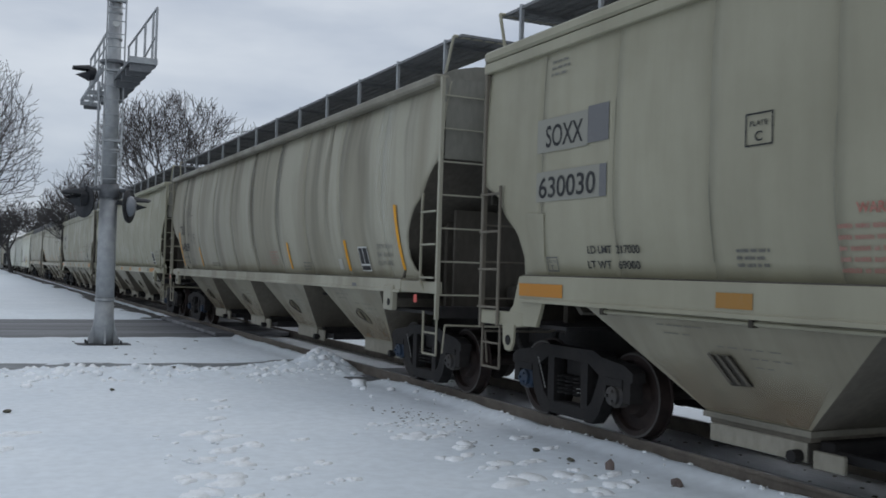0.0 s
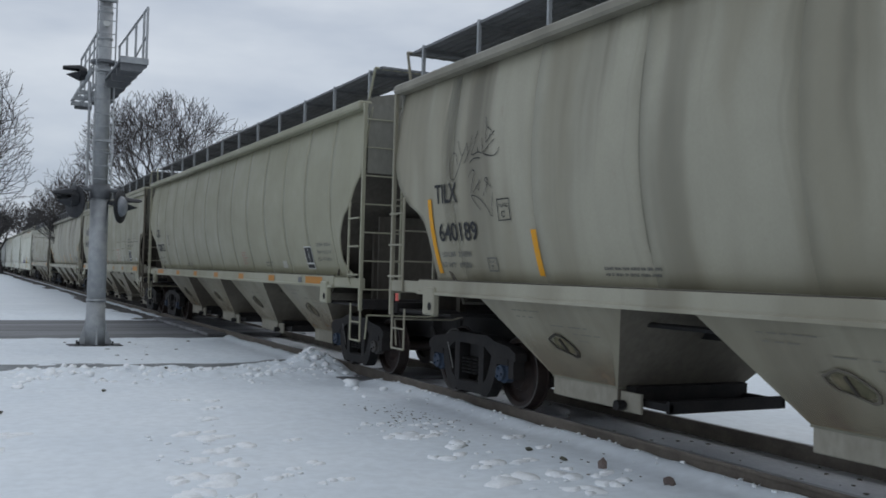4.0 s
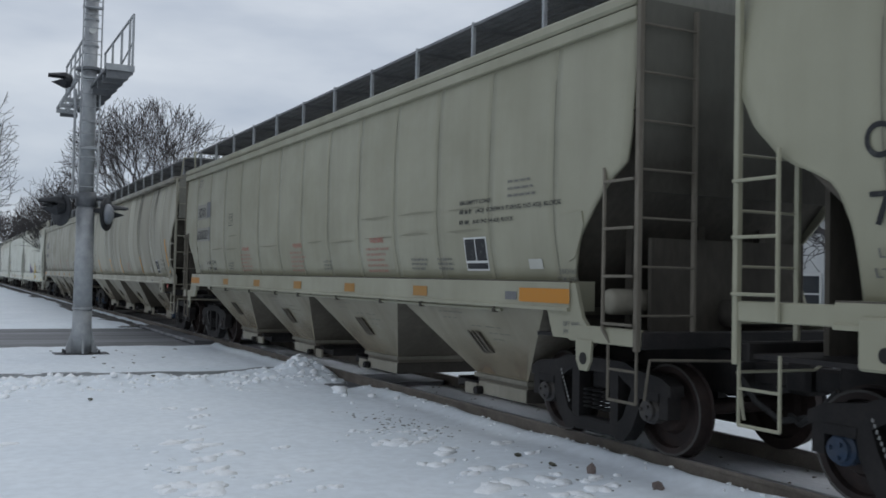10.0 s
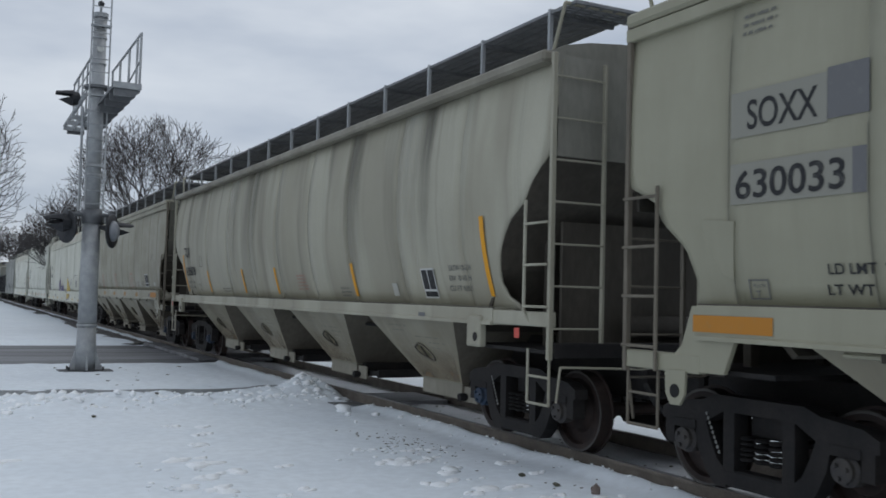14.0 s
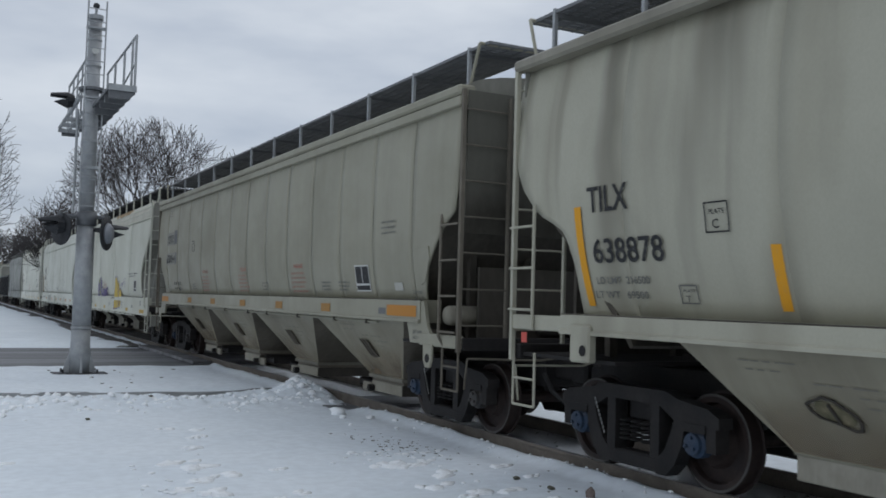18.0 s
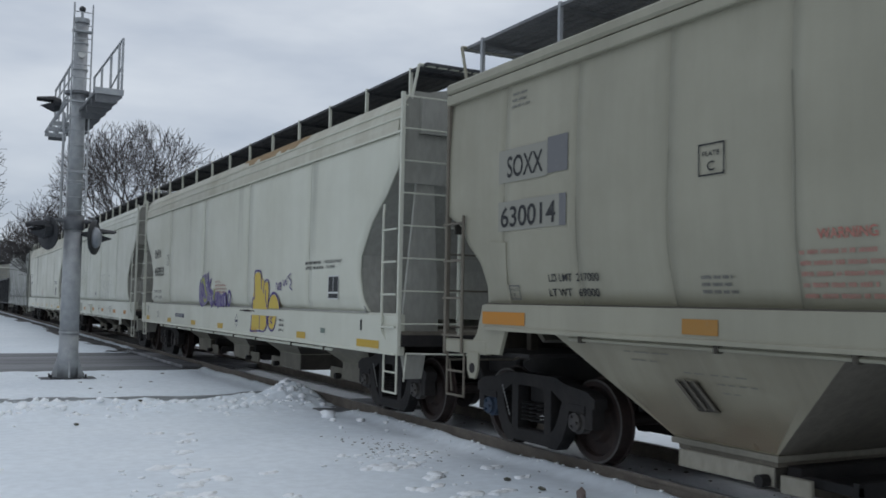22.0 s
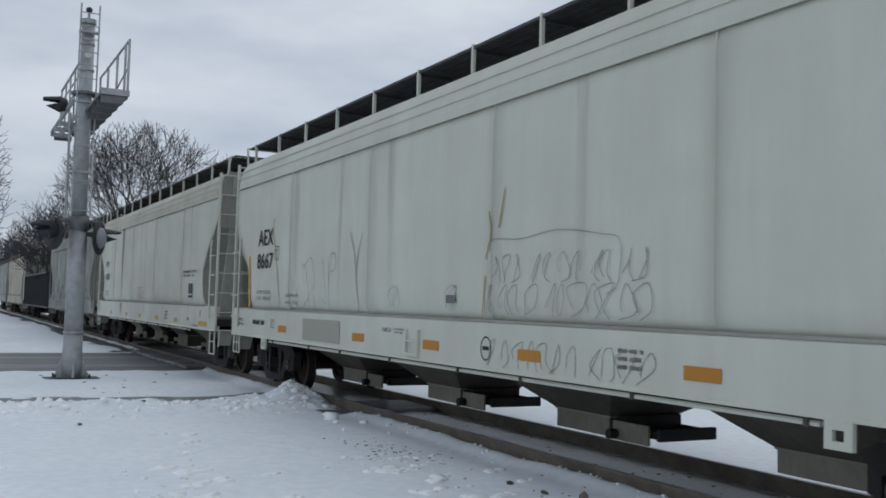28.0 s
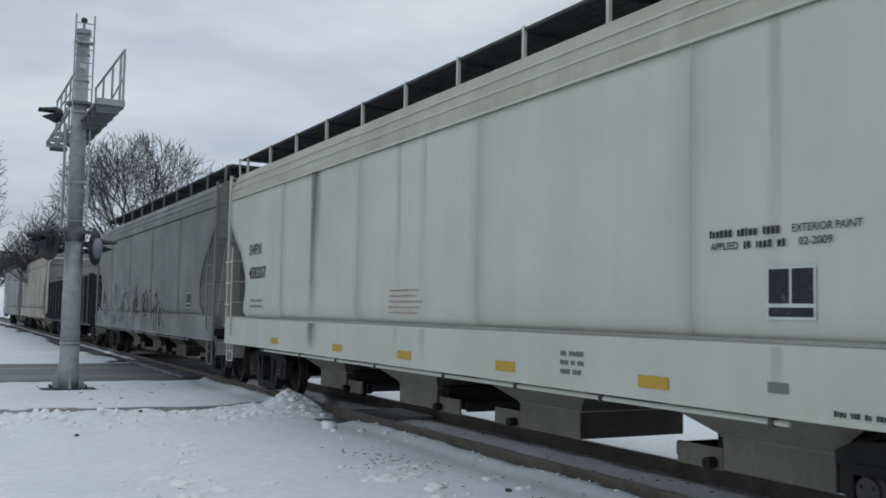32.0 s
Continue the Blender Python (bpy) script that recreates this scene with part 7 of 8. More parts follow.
def citx(y0, y1, seed):
    c, L = (y0 + y1) / 2, y1 - y0
    car = flat_side_car(c, L, P_OLIVE, "clean grey-green covered hopper car with orange reflectors", CUT_AF, CUT_A, 1.735, BAYS_C, 14, True, 0.014, None, seed, False, "endmid", P_HOP)
    h = L / 2
    letters(car, "CITX", h - 1.24, h - 1.94, 2.74, 2.99, M["ink"])
    letters(car, "700873", h - 1.34, h - 2.46, 2.28, 2.52, M["ink"])
    letters(car, "LD LMT  216400", h - 1.45, h - 2.3, 2.06, 2.13, M["inkpale"])
    letters(car, "LT WT   69600", h - 1.45, h - 2.3, 1.92, 1.99, M["inkpale"])
    plate_box(car, h - 3.0, h - 3.30, 2.48, 2.76)
    plate_box(car, h - 2.72, h - 2.98, 1.88, 2.06, "T", M["inkpale"])
    bars(car, h - 5.4, h - 6.2, 1.93, 2, M["inkpale"], 0.03, 0.03, seed=seed)
    bars(car, h - 11.6, h - 12.0, 2.2, 5, M["redpale"], 0.03, 0.03, seed=seed + 1)
    bars(car, h - 13.4, h - 13.9, 1.98, 2, M["inkpale"], 0.03, 0.03, seed=seed + 2)
    decal(car, "label", h - 14.6, h - 14.85, 1.86, 2.0, M["label"])
    black_panel(car, -6.82, 2.06, 0.36, 0.38)
    for i, tx in enumerate(("EXTW 10-8 H", "EW 10-2 H", "CU FT 6351")):
        letters(car, tx, -7.3, -8.0, 2.26 - i * 0.13, 2.32 - i * 0.13, M["inkpale"])
    reflectors(car, (7.1,), 1.65, M["orange"], 0.90, 0.14)
    reflectors(car, (4.44, 2.15, -0.17, -2.53, -4.87), 1.645, M["orange"], 0.40, 0.13)
    reflectors(car, (-7.45,), 1.65, M["orange"], 0.9, 0.14)
    decal(car, "patch", -6.58, -6.78, 1.60, 1.70, M["patchdark"], -1.627)
    return car


CUT_R = [(1.66, 1.08), (2.38, 1.06), (2.55, 0.95), (2.8, 0.56), (3.1, 0.28), (3.48, 0.0), (5.0, 0.0)]


def shpx(y0, y1, mat, seed, label, cut_b=None, shoulder=None):
    c, L = (y0 + y1) / 2, y1 - y0
    car = round_side_car(c, L, mat, label, False, seed, cut_b=cut_b, shoulder=shoulder, funnel=cut_b is not None)
    h = L / 2
    return car, h


def arrange():
    cars = []

    def put(car, y0, y1):
        cars.append((car, (y0 + y1) / 2))
        return car

    put(soxx(-8.42, 10.24, "630030", P_TAN, 3, "tan-grey covered hopper car with patched reporting marks"), -8.42, 10.24)
    c2 = put(tilx(11.62, 30.54, "640189", P_STREAK, 20, "heavily rain-streaked grey covered hopper car with orange stripes", (3.84, 12.03, 15.31)), 11.62, 30.54)
    spray(c2, [
        [(7.43, 3.53), (7.30, 3.33), (7.19, 3.48), (7.16, 3.32), (7.25, 3.23)],
        [(7.07, 3.57), (7.09, 3.42), (7.16, 3.31), (7.25, 3.23)],
        [(7.43, 3.23), (7.47, 3.37), (7.58, 3.37), (7.64, 3.24), (7.60, 3.08), (7.51, 3.05), (7.40, 3.16), (7.30, 3.33)],
        [(6.93, 3.61), (6.99, 3.45), (7.05, 3.32), (6.89, 3.34), (6.78, 3.33), (6.82, 3.51)],
        [(6.90, 3.41), (6.90, 3.34)],
        [(6.75, 3.76), (6.71, 3.64), (6.59, 3.56), (6.70, 3.44), (6.72, 3.63)],
        [(6.51, 3.56), (6.70, 3.44)],
        [(6.51, 3.46), (6.64, 3.39), (6.75, 3.31), (6.53, 3.26), (6.42, 3.29), (6.38, 3.35)],
        [(7.10, 3.22), (7.00, 3.27), (6.83, 3.26)]], 0.015, M["ink"], label="thin black sprayed tag")
    spray(c2, [
        [(7.10, 3.05), (7.02, 3.13), (6.95, 3.10), (7.00, 2.99), (7.04, 2.86), (7.03, 2.79), (6.93, 2.70), (6.84, 2.63)],
        [(7.00, 2.85), (6.87, 2.94), (6.82, 3.00)],
        [(6.87, 2.94), (6.85, 2.87)],
        [(7.03, 2.82), (6.87, 2.78), (6.69, 2.66), (6.57, 2.54), (6.55, 2.68), (6.52, 2.83)],
        [(6.74, 2.80), (6.65, 2.92), (6.62, 2.97), (6.66, 3.01), (6.70, 2.99), (6.64, 2.95), (6.53, 2.88)]], 0.013, M["ink"], label="thin black sprayed tag")
    for y, w, m in ((7.7, 0.30, "runoff_grey"), (0.1, 0.3, "runoff_grey"), (-2.0, 0.34, "runoff_grey"), (-5.0, 0.26, "runoff"), (-7.6, 0.5, "washed")):
        run_off(c2, y, w, 1.75 + 0.4 * random.random(), 4.42, M[m])
    put(citx(31.88, 50.76, 35), 31.88, 50.76)
    put(soxx(52.0, 70.66, "630033", P_BONE, 50, "bone-grey covered hopper car with faded red warnings"), 52.0, 70.66)
    c5 = put(tilx(72.07, 91.22, "638878", P_STREAK2, 70, "rain-streaked pale covered hopper car with orange stripes", (3.85, 7.0, 9.4, 13.5)), 72.07, 91.22)
    put(soxx(92.48, 111.37, "630014", P_DUSK, 90, "dull grey covered hopper car with patched reporting marks"), 92.48, 111.37)

    for y, w, m in ((-4.0, 0.6, "runoff_grey"), (-6.6, 0.3, "runoff_grey"), (-6.1, 0.5, "washed"), (1.6, 0.34, "runoff_grey"), (3.4, 0.6, "washed")):
        run_off(c5, y, w, 1.75 + 0.7 * random.random(), 4.42, M[m])

    for k, (car, yc) in enumerate(cars):
        bowed(car, k in (0, 3, 5))

    # white centre-flow car with sprayed lettering
    y0, y1 = 112.68, 130.50
    c7, h = shpx(y0, y1, P_WHITE, 110, "white centre-flow covered hopper car with yellow and purple graffiti", None, P_SHOULDER)
    maker_ring(c7, -1.13, 1.39, 0.14, 4, M["navy"])
    put(c7, y0, y1)
    o = (y0 + y1) / 2
    letters(c7, "SHPX", 128.92 - o, 128.12 - o, 2.95, 3.19, M["ink"])
    letters(c7, "458923", 128.90 - o, 127.71 - o, 2.45, 2.69, M["ink"])
    letters(c7, "LD LMT  219200", 128.85 - o, 127.9 - o, 1.98, 2.05, M["inkpale"])
    letters(c7, "LT WT   66800", 128.80 - o, 127.85 - o, 1.82, 1.89, M["inkpale"])
    plate_box(c7, 127.31 - o, 127.06 - o, 2.72, 2.99)
    bars(c7, 126.06 - o, 124.97 - o, 1.45, 1, M["navy"], 0.10, 0.03, -1.612, 4, "maker_mark")
    plate_box(c7, 128.35 - o, 128.12 - o, 1.30, 1.46, "T", M["inkpale"])
    reflectors(c7, (129.6 - o, 126.80 - o, 124.17 - o, 121.71 - o, 119.25 - o, 116.53 - o), 1.255, M["amber"], 0.44, 0.11, -1.612)
    reflectors(c7, (113.7 - o,), 1.24, M["amber"], 0.8, 0.11, -1.612)
    reflectors(c7, (115.5 - o,), 1.365, M["greenplate"], 0.2, 0.08, -1.612)
    decal(c7, "vent_slot", 129.62 - o, 129.56 - o, 1.42, 1.58, M["ink"], -1.612)
    decal(c7, "vent_slot", 113.98 - o, 113.92 - o, 1.42, 1.58, M["ink"], -1.612)
    black_panel(c7, 115.1 - o, 2.06, 0.40, 0.34)
    bars(c7, 116.4 - o, 115.5 - o, 2.50, 1, M["ink"], 0.05, 0.035, -1.611, 8)
    letters(c7, "EXTERIOR PAINT", 115.5 - o, 114.75 - o, 2.45, 2.50, M["ink"])
    letters(c7, "APPLIED", 116.38 - o, 116.05 - o, 2.365, 2.415, M["ink"])
    bars(c7, 116.0 - o, 115.45 - o, 2.415, 1, M["ink"], 0.05, 0.035, -1.611, 28)
    letters(c7, "03-2009", 115.42 - o, 115.05 - o, 2.365, 2.415, M["ink"])
    S = lambda pts: [(y - o, z) for y, z in pts]
    # the small purple and green piece: smudged letters over a warning panel
    fill(c7, S([(123.60, 2.18), (123.42, 2.36), (123.12, 2.42), (122.98, 2.20), (122.78, 2.30), (122.66, 2.08), (122.38, 2.02), (122.30, 1.76), (122.52, 1.64), (122.74, 1.80), (123.02, 1.70), (123.34, 1.64), (123.60, 1.86)]), M["smudge"], -1.611, label="smudged purple graffiti fill")
    fill(c7, S([(122.22, 1.98), (121.98, 2.00), (121.62, 1.92), (121.30, 2.00), (121.26, 1.72), (121.60, 1.68), (121.94, 1.66), (122.16, 1.76)]), M["smudge"], -1.611, label="smudged purple graffiti fill")
    spray(c7, [S([(123.48, 2.20), (123.36, 2.30), (123.20, 2.16)]), S([(123.26, 2.34), (123.10, 2.06), (122.92, 1.90)]), S([(123.24, 1.84), (123.10, 1.78), (122.96, 1.84)]), S([(122.32, 2.06), (122.26, 1.98), (122.36, 1.82)])], 0.095, M["olive"], -1.6125, label="yellow-green sprayed strokes")
    spray(c7, [S([(123.56, 2.30), (123.64, 2.06), (123.58, 1.78), (123.34, 1.66)]), S([(123.40, 2.20), (123.22, 2.02), (123.34, 1.90), (123.44, 2.02)]), S([(122.86, 2.46), (122.82, 2.20), (122.64, 1.94), (122.46, 1.63)]), S([(122.98, 2.42), (122.94, 2.20)]), S([(122.56, 2.30), (122.70, 2.16), (122.84, 2.10)]),
               S([(122.70, 2.04), (122.48, 1.94), (122.38, 1.68)]), S([(122.22, 1.96), (122.24, 1.74), (122.08, 1.72), (122.02, 1.92)]), S([(121.98, 2.00), (121.93, 1.62)]), S([(121.84, 1.86), (121.66, 1.88), (121.74, 1.72), (121.58, 1.70)]), S([(121.50, 2.00), (121.46, 1.66)]), S([(121.60, 1.92), (121.36, 1.94)]),
               S([(121.30, 1.98), (121.34, 1.76), (121.26, 1.68)]), S([(121.12, 1.98), (121.18, 1.84), (121.08, 1.70), (120.98, 1.76), (120.96, 1.92), (121.06, 2.01), (121.14, 1.96)])], 0.075, M["purple"], -1.613, label="purple sprayed letters")
    spray(c7, [S([(122.76, 2.00), (122.62, 1.88), (122.56, 1.74)]), S([(122.44, 1.92), (122.36, 1.78)]), S([(123.00, 2.30), (122.96, 2.10)]), S([(121.40, 1.90), (121.38, 1.74)])], 0.028, M["white"], -1.614, label="thin white sprayed strokes")
    bars(c7, 122.24 - o, 121.80 - o, 2.24, 1, M["redpale"], 0.035, 0.03, -1.6095, 29)
    bars(c7, 122.22 - o, 121.22 - o, 2.16, 3, M["redpale"], 0.04, 0.035, -1.6095, 30)
    # rust broken through along the ledge
    for ya, yb, w in ((120.24, 119.96, 0.022), (119.98, 119.52, 0.05), (119.56, 119.20, 0.03)):
        spray(c7, [S([(ya, 1.625), ((2 * ya + yb) / 3, 1.612), ((ya + 2 * yb) / 3, 1.620), (yb, 1.605)])], w, M["wheel"], -1.612, "rust_patch", "dark rust along the ledge")
    # grain dust spilt along the roof shoulder
    bm = bmesh.new()
    prev = None
    for k in range(40):
        y = -0.9 - 3.9 * k / 39
        w = max(0.015, 0.20 * math.sin(math.pi * k / 39) ** 0.5 * (0.6 + 0.8 * noise.noise(Vector((y * 2.3, 3, 0)))))
        row = [bm.verts.new(c) for c in ((-1.43, y, 4.765), (-1.528 + 0.25 * max(0, 0.14 - w), y, 4.63), (-1.531 - 0.25 * w * 0.5, y, 4.62 - w * 0.8))]
        if prev:
            bm.faces.new((prev[0], row[0], row[1], prev[1]))
            bm.faces.new((prev[1], row[1], row[2], prev[2]))
        prev = row
    part("spilt_grain", bm, M["grain"], c7, "tan grain dust on the shoulder")
    # the large yellow piece, broken by the ledge
    fill(c7, S([(119.34, 1.66), (119.33, 1.86), (119.22, 1.88), (119.26, 2.34), (119.06, 2.38), (118.88, 2.34), (118.82, 2.02), (118.66, 2.00), (118.60, 2.16), (118.42, 2.18), (118.36, 2.02), (118.42, 1.66)]), M["yellow"], -1.612, label="yellow graffiti fill")
    fill(c7, S([(118.36, 1.68), (118.30, 1.84), (118.14, 1.94), (117.94, 1.92), (117.78, 1.82), (117.70, 1.68)]), M["yellow"], -1.612, label="yellow graffiti fill")
    fill(c7, S([(119.40, 1.28), (119.38, 1.54), (118.46, 1.54), (118.42, 1.34), (118.62, 1.26)]), M["yellow"], -1.612, label="yellow graffiti fill")
    fill(c7, S([(118.38, 1.54), (118.36, 1.40), (118.22, 1.30), (118.04, 1.30), (117.90, 1.42), (117.86, 1.54)]), M["yellow"], -1.612, label="yellow graffiti fill")
    spray(c7, [S([(119.35, 1.66), (119.34, 1.86), (119.23, 1.89), (119.28, 2.35), (119.06, 2.40), (118.87, 2.36), (118.81, 2.04)]), S([(118.68, 1.96), (118.62, 2.18), (118.42, 2.21), (118.34, 2.04), (118.40, 1.66)]), S([(118.56, 2.02), (118.52, 1.84), (118.44, 1.70)]),
               S([(118.34, 1.80), (118.20, 1.93), (118.02, 1.97), (117.82, 1.88), (117.68, 1.66)])], 0.050, M["purple"], -1.614, label="purple graffiti outline")
    spray(c7, [S([(119.40, 1.54), (119.42, 1.28), (119.44, 1.22), (118.90, 1.24), (118.60, 1.24), (118.44, 1.34), (118.46, 1.54)]), S([(118.88, 1.54), (118.88, 1.28)]), S([(118.40, 1.54), (118.34, 1.36), (118.14, 1.27), (117.96, 1.34), (117.86, 1.54)]),
               S([(118.36, 1.52), (118.34, 1.40), (118.26, 1.40)]), S([(118.36, 1.52), (118.27, 1.52)]), S([(118.35, 1.46), (118.28, 1.46)]), S([(118.20, 1.53), (118.19, 1.40)]), S([(118.08, 1.53), (118.18, 1.46), (118.08, 1.39)])], 0.044, M["purple"], -1.614, label="purple graffiti outline")
    spray(c7, [S([(117.93, 2.02), (117.92, 2.16), (117.80, 2.02), (117.79, 2.16)]), S([(117.74, 2.08), (117.64, 2.10), (117.70, 2.16), (117.74, 2.06), (117.62, 2.02)]), S([(117.56, 2.22), (117.48, 2.10), (117.42, 2.20), (117.34, 2.12), (117.32, 2.28)]), S([(117.12, 2.32), (117.26, 2.26), (117.08, 2.16), (117.18, 2.08), (117.02, 2.02)])], 0.030, M["purple"], -1.612, label="purple sprayed tag")
    bars(c7, 117.72 - o, 117.42 - o, 1.50, 3, M["inkpale"], 0.04, 0.05, -1.612, 10)

    # weathered centre-flow car with scrawled lines
    y0, y1 = 131.83, 149.65
    c8, h = shpx(y0, y1, P_PALE, 130, "pale weathered centre-flow covered hopper car with faint scrawls", CUT_R)
    letters(c8, "2 INCH H.F.", 8.42, 8.08, 1.42, 1.48, M["ink"])
    letters(c8, "COMP. SHOES", 8.42, 8.05, 1.33, 1.39, M["ink"])
    maker_ring(c8, -1.74, 1.37, 0.14, 28, M["ink"])
    tow_bracket(c8, 6.6, 1.14, P_PALE)
    tow_bracket(c8, -6.6, 1.14, P_PALE)
    put(c8, y0, y1)
    o = (y0 + y1) / 2
    letters(c8, "AEX", 147.97 - o, 147.02 - o, 2.92, 3.23, M["ink"])
    letters(c8, "8667", 147.99 - o, 147.0 - o, 2.47, 2.77, M["ink"])
    letters(c8, "LD LMT 215200 LBS", 147.95 - o, 147.1 - o, 1.98, 2.05, M["inkpale"])
    letters(c8, "LT WT   70800 LBS", 147.95 - o, 147.1 - o, 1.86, 1.93, M["inkpale"])
    plate_box(c8, 146.92 - o, 146.66 - o, 2.62, 2.88)
    S = lambda pts: [(y - o, z) for y, z in pts]
    bm = bmesh.new()
    bm.faces.new([bm.verts.new((-1.612, y - o, z)) for y, z in ((148.6, 2.74), (148.5, 2.74), (148.36, 1.72), (148.46, 1.72))])
    part("stripe", bm, M["stripe"], c8, "orange stripe")
    bars(c8, 148.15 - o, 147.2 - o, 1.47, 1, M["ink"], 0.09, 0.03, -1.612, 14, "maker_mark")
    plate_box(c8, 147.0 - o, 146.8 - o, 1.34, 1.5, "T", M["inkpale"])
    decal(c8, "patch", 145.2 - o, 143.5 - o, 1.20, 1.56, M["patchpale"], -1.612, "grey repaint patch")
    decal(c8, "patch", 140.0 - o, 139.75 - o, 1.88, 1.98, M["patchdark"], -1.612)
    reflectors(c8, (146.31 - o, 142.76 - o, 140.38 - o, 138.1 - o, 135.5 - o, 133.5 - o), 1.34, M["orange"], 0.44, 0.12, -1.613)
    letters(c8, "GATE OPERATION", 146.2 - o, 145.5 - o, 1.93, 1.98, M["inkpale"])
    letters(c8, "OPEN    CLOSE", 146.2 - o, 145.5 - o, 1.80, 1.85, M["inkpale"])
    letters(c8, "CAUTION", 141.9 - o, 141.6 - o, 1.46, 1.52, M["inkpale"])
    bars(c8, 141.5 - o, 141.15 - o, 1.52, 2, M["inkpale"], 0.025, 0.02, -1.612, 15)
    bars(c8, 136.6 - o, 136.2 - o, 1.5, 3, M["inkpale"], 0.04, 0.035, -1.612, 16)
    bm = bmesh.new()
    for ya, yb, za, zb in ((141.1, 141.06, 1.2, 1.52), (140.74, 140.70, 1.2, 1.52), (141.1, 140.7, 1.18, 1.22), (141.1, 140.7, 1.36, 1.38)):
        box(bm, -1.65, -1.60, yb - o, ya - o, za, zb)
    part("placard_holder", bm, P_PALE, c8, "square placard frame")
    spray(c8, [S([(147.0, 3.42), (147.05, 3.2), (146.9, 2.9), (146.75, 2.5), (146.65, 2.2), (146.5, 1.72)]), 
               S([(139.0, 2.95), (138.95, 2.7), (139.05, 2.4)]), S([(139.1, 1.72), (139.05, 2.2)]), S([(138.65, 3.2), (138.72, 2.95), (138.78, 2.75)])], 0.034, M["ochre"], -1.613, label="ochre drip lines")
    spray(c8, [S([(143.2, 2.95), (143.0, 2.6), (142.9, 2.2), (142.75, 1.72)]), S([(142.7, 2.9), (142.85, 2.6), (142.9, 2.3)])], 0.024, M["ghost"], -1.613, label="thin grey drip lines")
    spray(c8, [S([(145.35, 2.42), (145.28, 2.5), (145.1, 2.3), (144.95, 1.9), (144.9, 1.72)]), S([(145.3, 2.42), (144.9, 2.6), (144.7, 2.2), (144.75, 2.0), (144.6, 1.72)]), S([(144.35, 2.55), (144.2, 2.1), (144.1, 1.8), (144.3, 1.9)]),
               S([(144.05, 2.2), (144.0, 2.6), (143.8, 2.62), (143.78, 2.4), (143.95, 2.35)]), S([(145.55, 2.1), (145.6, 1.8), (145.3, 1.72), (144.95, 1.95), (144.75, 2.15)]), S([(144.12, 2.6), (144.0, 1.9), (143.95, 1.72)])], 0.014, M["ghost"], -1.613, label="thin grey scrawl")
    r8 = random.Random(31)
    lines = []
    for k in range(44):
        y = 139.0 - 2.9 * (k % 11 + r8.random() * 0.6) / 11
        z, up = ((1.76, 0.34), (2.12, 0.30), (1.18, 0.30), (1.80, 0.3))[k // 11]
        if k // 11 == 3:
            if k % 3:
                continue
            y = 142.3 - 3.0 * r8.random()
        lines.append(S([(y, z + r8.uniform(0, 0.1)), (y + r8.uniform(-0.12, 0.12), z + up * r8.uniform(0.5, 0.9)), (y - r8.uniform(0.05, 0.2), z + up), (y - r8.uniform(0.0, 0.22), z + up * r8.uniform(0.2, 0.6)), (y - r8.uniform(-0.1, 0.2), z)]))
    spray(c8, lines, 0.012, M["ghost"], -1.613, label="faint grey scrawled lines")
    spray(c8, [S([(138.95, 2.5), (138.9, 2.62), (138.3, 2.6), (137.6, 2.66), (136.9, 2.58), (136.6, 2.5), (136.62, 2.1), (136.8, 2.0)])], 0.012, M["ghost"], -1.613, label="faint grey scrawled line")

    y0, y1 = 151.08, 168.98
    c9, h = shpx(y0, y1, P_CHALK, 150, "chalky white centre-flow covered hopper car with brown streaks", None, P_SHOULDER)
    put(c9, y0, y1)
    o = (y0 + y1) / 2
    letters(c9, "SHPX", 167.36 - o, 166.55 - o, 2.93, 3.15, M["ink"])
    letters(c9, "458207", 167.34 - o, 166.25 - o, 2.46, 2.69, M["ink"])
    bars(c9, 167.2 - o, 166.4 - o, 2.05, 2, M["inkpale"], 0.05, 0.06, -1.611, 20)
    bars(c9, 160.62 - o, 159.5 - o, 2.16, 5, M["redpale"], 0.026, 0.05, -1.611, 21)
    bars(c9, 154.41 - o, 153.62 - o, 2.56, 1, M["ink"], 0.06, 0.04, -1.612, 24)
    letters(c9, "EXTERIOR PAINT", 153.56 - o, 152.95 - o, 2.50, 2.56, M["ink"])
    letters(c9, "APPLIED", 154.40 - o, 154.1 - o, 2.40, 2.46, M["ink"])
    bars(c9, 154.04 - o, 153.55 - o, 2.46, 1, M["ink"], 0.06, 0.04, -1.612, 25)
    letters(c9, "02-2009", 153.5 - o, 153.2 - o, 2.40, 2.46, M["ink"])
    black_panel(c9, 153.58 - o, 2.05, 0.42, 0.36)
    reflectors(c9, (165.6 - o, 162.5 - o, 160.1 - o, 157.55 - o, 155.1 - o), 1.28, M["amber"], 0.40, 0.11, -1.612)
    reflectors(c9, (152.2 - o,), 1.26, M["amber"], 0.85, 0.11, -1.612)
    reflectors(c9, (153.7 - o,), 1.34, M["greenplate"], 0.2, 0.08, -1.612)
    bars(c9, 156.5 - o, 156.1 - o, 1.50, 3, M["inkpale"], 0.05, 0.04, -1.612, 22)
    bars(c9, 153.2 - o, 152.7 - o, 1.22, 1, M["ink"], 0.04, 0.04, -1.612, 23)
    decal(c9, "vent_slot", 152.5 - o, 152.44 - o, 1.42, 1.58, M["ink"], -1.612)

    for y, w, m in ((3.65, 0.40, "runoff_grey"), (3.7, 0.22, "runoff_grey"), (-0.4, 0.16, "faint"), (0.35, 0.14, "faint"), (-6.3, 0.12, "faint")):
        run_off(c9, y, w, 1.7, 4.20, M[m])
        run_off(c9, y, w, 1.2, 1.64, M[m], -1.6075)
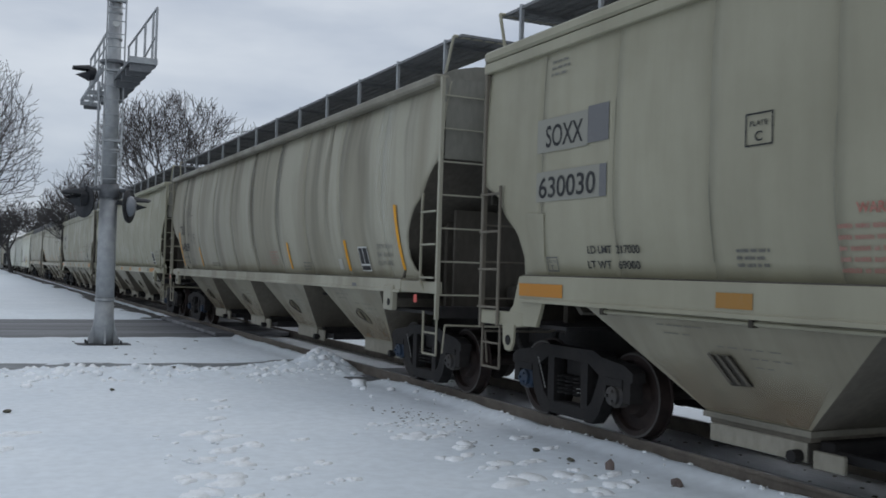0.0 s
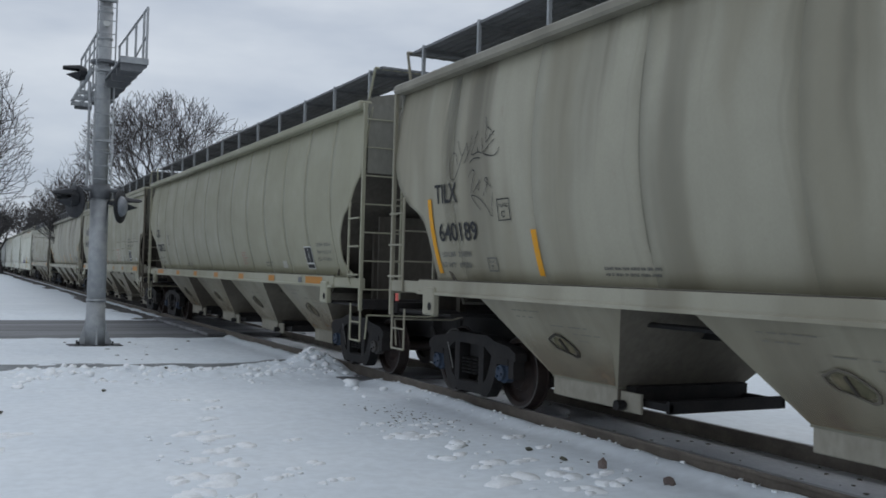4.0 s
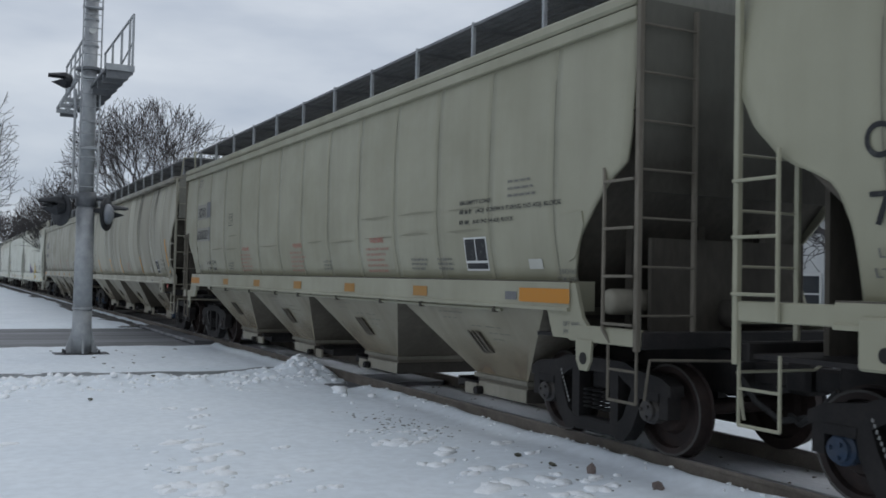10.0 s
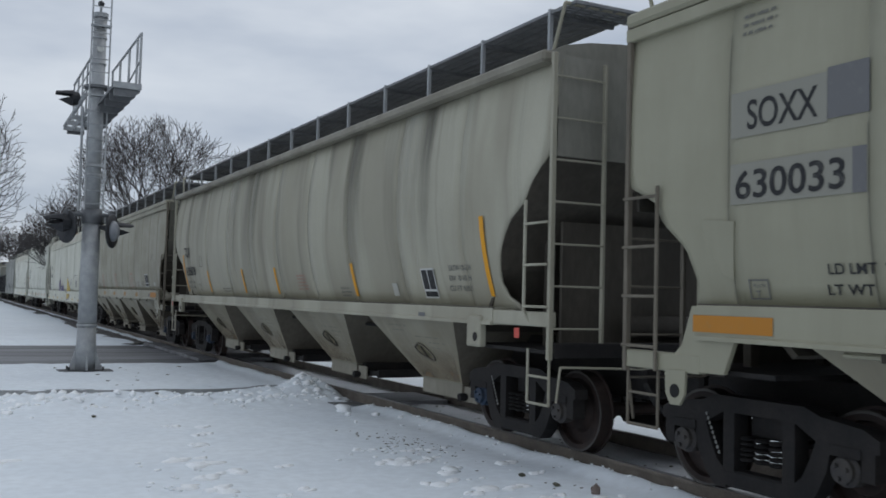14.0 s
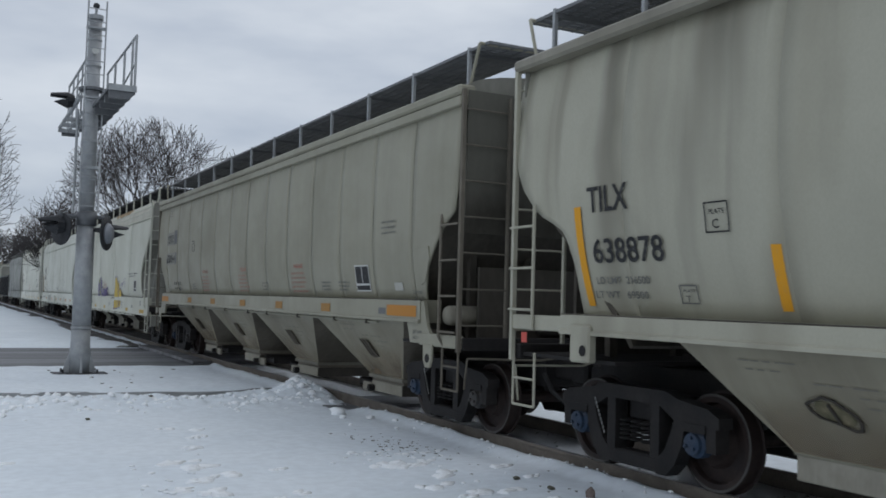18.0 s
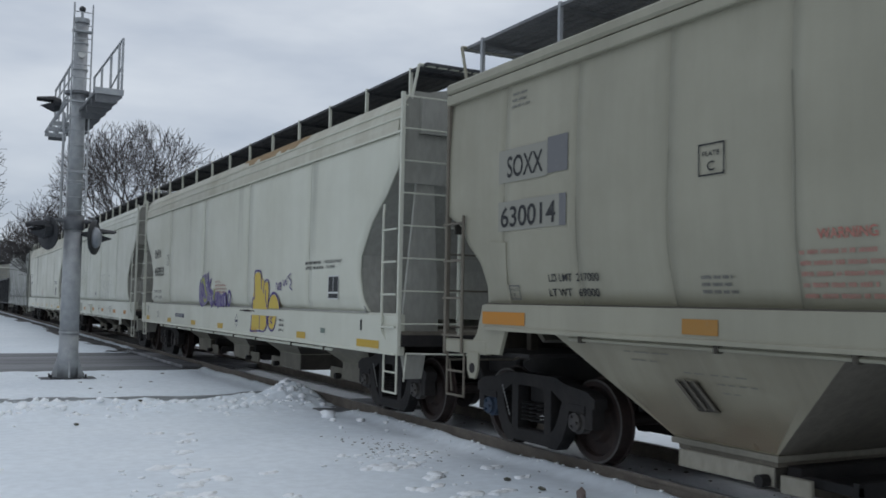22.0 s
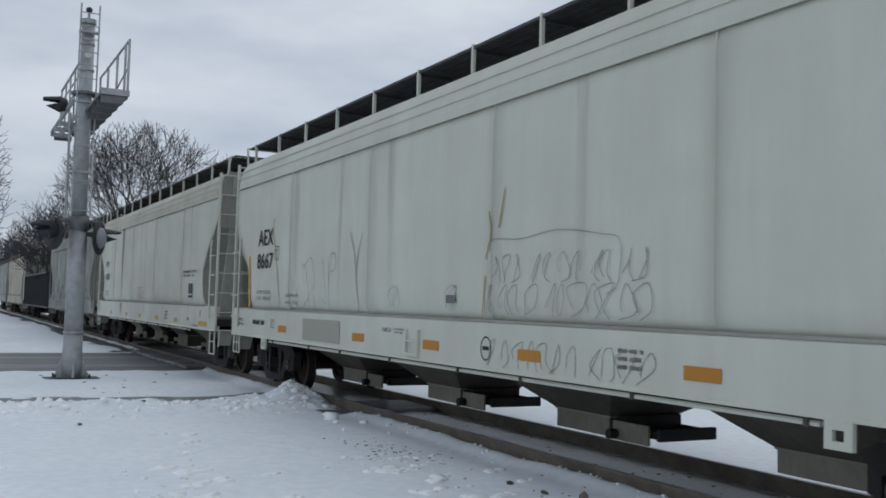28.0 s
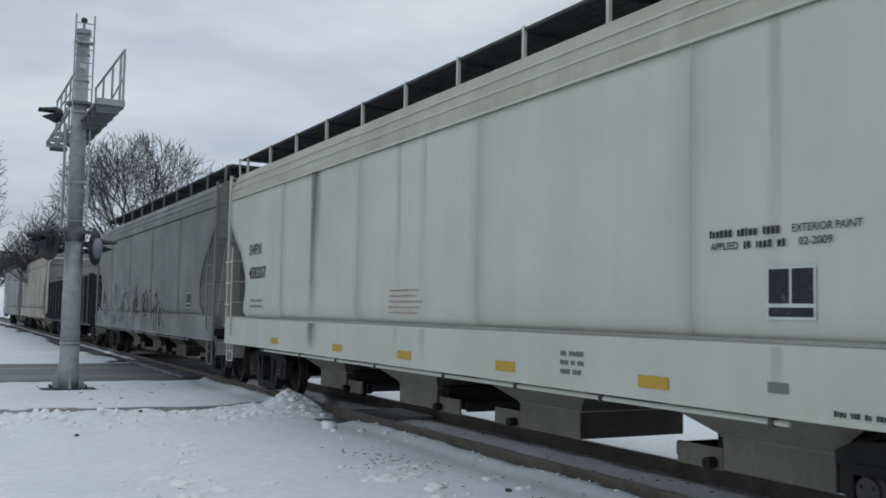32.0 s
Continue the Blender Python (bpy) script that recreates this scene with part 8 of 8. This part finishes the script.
    for y, w, m in ((-3.5, 0.2, "faint"), (1.0, 0.2, "faint"), (5.0, 0.2, "faint"), (2.9, 0.16, "faint")):
        run_off(c8, y, w, 1.7, 4.20, M[m])
    for y, w, m in ((3.2, 0.2, "faint"), (-1.2, 0.25, "faint"), (-5.6, 0.2, "faint")):
        run_off(c7, y, w, 2.4, 4.20, M[m])

    y0, y1 = 170.05, 187.6
    c10, h = shpx(y0, y1, P_SLATE, 170, "slate-grey centre-flow covered hopper car with graffiti scrawls")
    put(c10, y0, y1)
    rr = random.Random(9)
    lines = []
    dark = []
    for k in range(64):
        y = rr.uniform(-3.2, 8.2) if k % 3 else rr.uniform(1.0, 8.2)
        z = rr.uniform(1.2, 2.1)
        up = rr.uniform(0.25, 0.75)
        (dark if k % 2 else lines).append([(y, z), (y - rr.uniform(-0.2, 0.2), z + up * 0.6), (y - rr.uniform(0.05, 0.4), z + up), (y - rr.uniform(0.2, 0.5), z + up * 0.5), (y - rr.uniform(0.1, 0.6), z)])
    spray(c10, dark, 0.08, M["ink"], -1.611, label="dark sprayed scrawls")
    spray(c10, lines, 0.06, M["palespray"], -1.6125, label="pale sprayed scrawls")
    black_panel(c10, -h + 2.4, 2.05, 0.4, 0.34)

    put(gondola(197.5, 15.6), 189.7, 205.3)
    y0, y1 = 206.8, 223.8
    put(round_side_car(0, y1 - y0, P_BEIGE, "dirty beige covered hopper car", False, 200), y0, y1)
    bm = bmesh.new()
    bent(bm, [(-1.52, -8.56, 1.4), (-1.52, -8.56, 4.2), (-1.36, -8.56, 4.55), (1.36, -8.56, 4.55), (1.52, -8.56, 4.2), (1.52, -8.56, 1.4)], 0.055, 6)
    part("end_frame", bm, P_CHALK, cars[-1][0], "white arched end frame")
    y0, y1 = 225.2, 242.2
    put(round_side_car(0, y1 - y0, P_SLATE, "dark grey covered hopper car far down the train", False, 220), y0, y1)
    return cars


CARS = arrange()

# metres that the train has rolled, second by second
ROLLED = [0.0, 4.402, 8.837, 13.301, 17.788, 22.297, 26.823, 31.366, 35.923, 40.493, 45.075, 49.669, 54.274, 58.891, 63.519, 68.159, 72.812, 77.477,
          82.154, 86.845, 91.549, 96.267, 100.996, 105.738, 110.49, 115.251, 120.019, 124.792, 129.566, 134.338, 139.102, 143.854, 148.588]


def rolled(t):
    k = min(int(t), 31)
    f = t - k
    p = [ROLLED[min(max(k + i, 0), 32)] for i in (-1, 0, 1, 2)]
    if k == 0:
        p[0] = 2 * p[1] - p[2]
    if k == 31:
        p[3] = 2 * p[2] - p[1]
    return 0.5 * (2 * p[1] + (p[2] - p[0]) * f + (2 * p[0] - 5 * p[1] + 4 * p[2] - p[3]) * f * f + (3 * p[1] - p[0] - 3 * p[2] + p[3]) * f ** 3)


def motions():
    for car, yc in CARS:
        walk(car, [(t * 0.5, pose(TX, yc - rolled(t * 0.5), 0)) for t in range(65)])
    steps = [i * 4 / 30 for i in range(240)] + [32.0]
    for ws, ya in WHEELSETS:
        walk(ws, [(t, pose(0, ya, 0.457, math.degrees(rolled(t) / 0.457), 0, 0)) for t in steps])


motions()
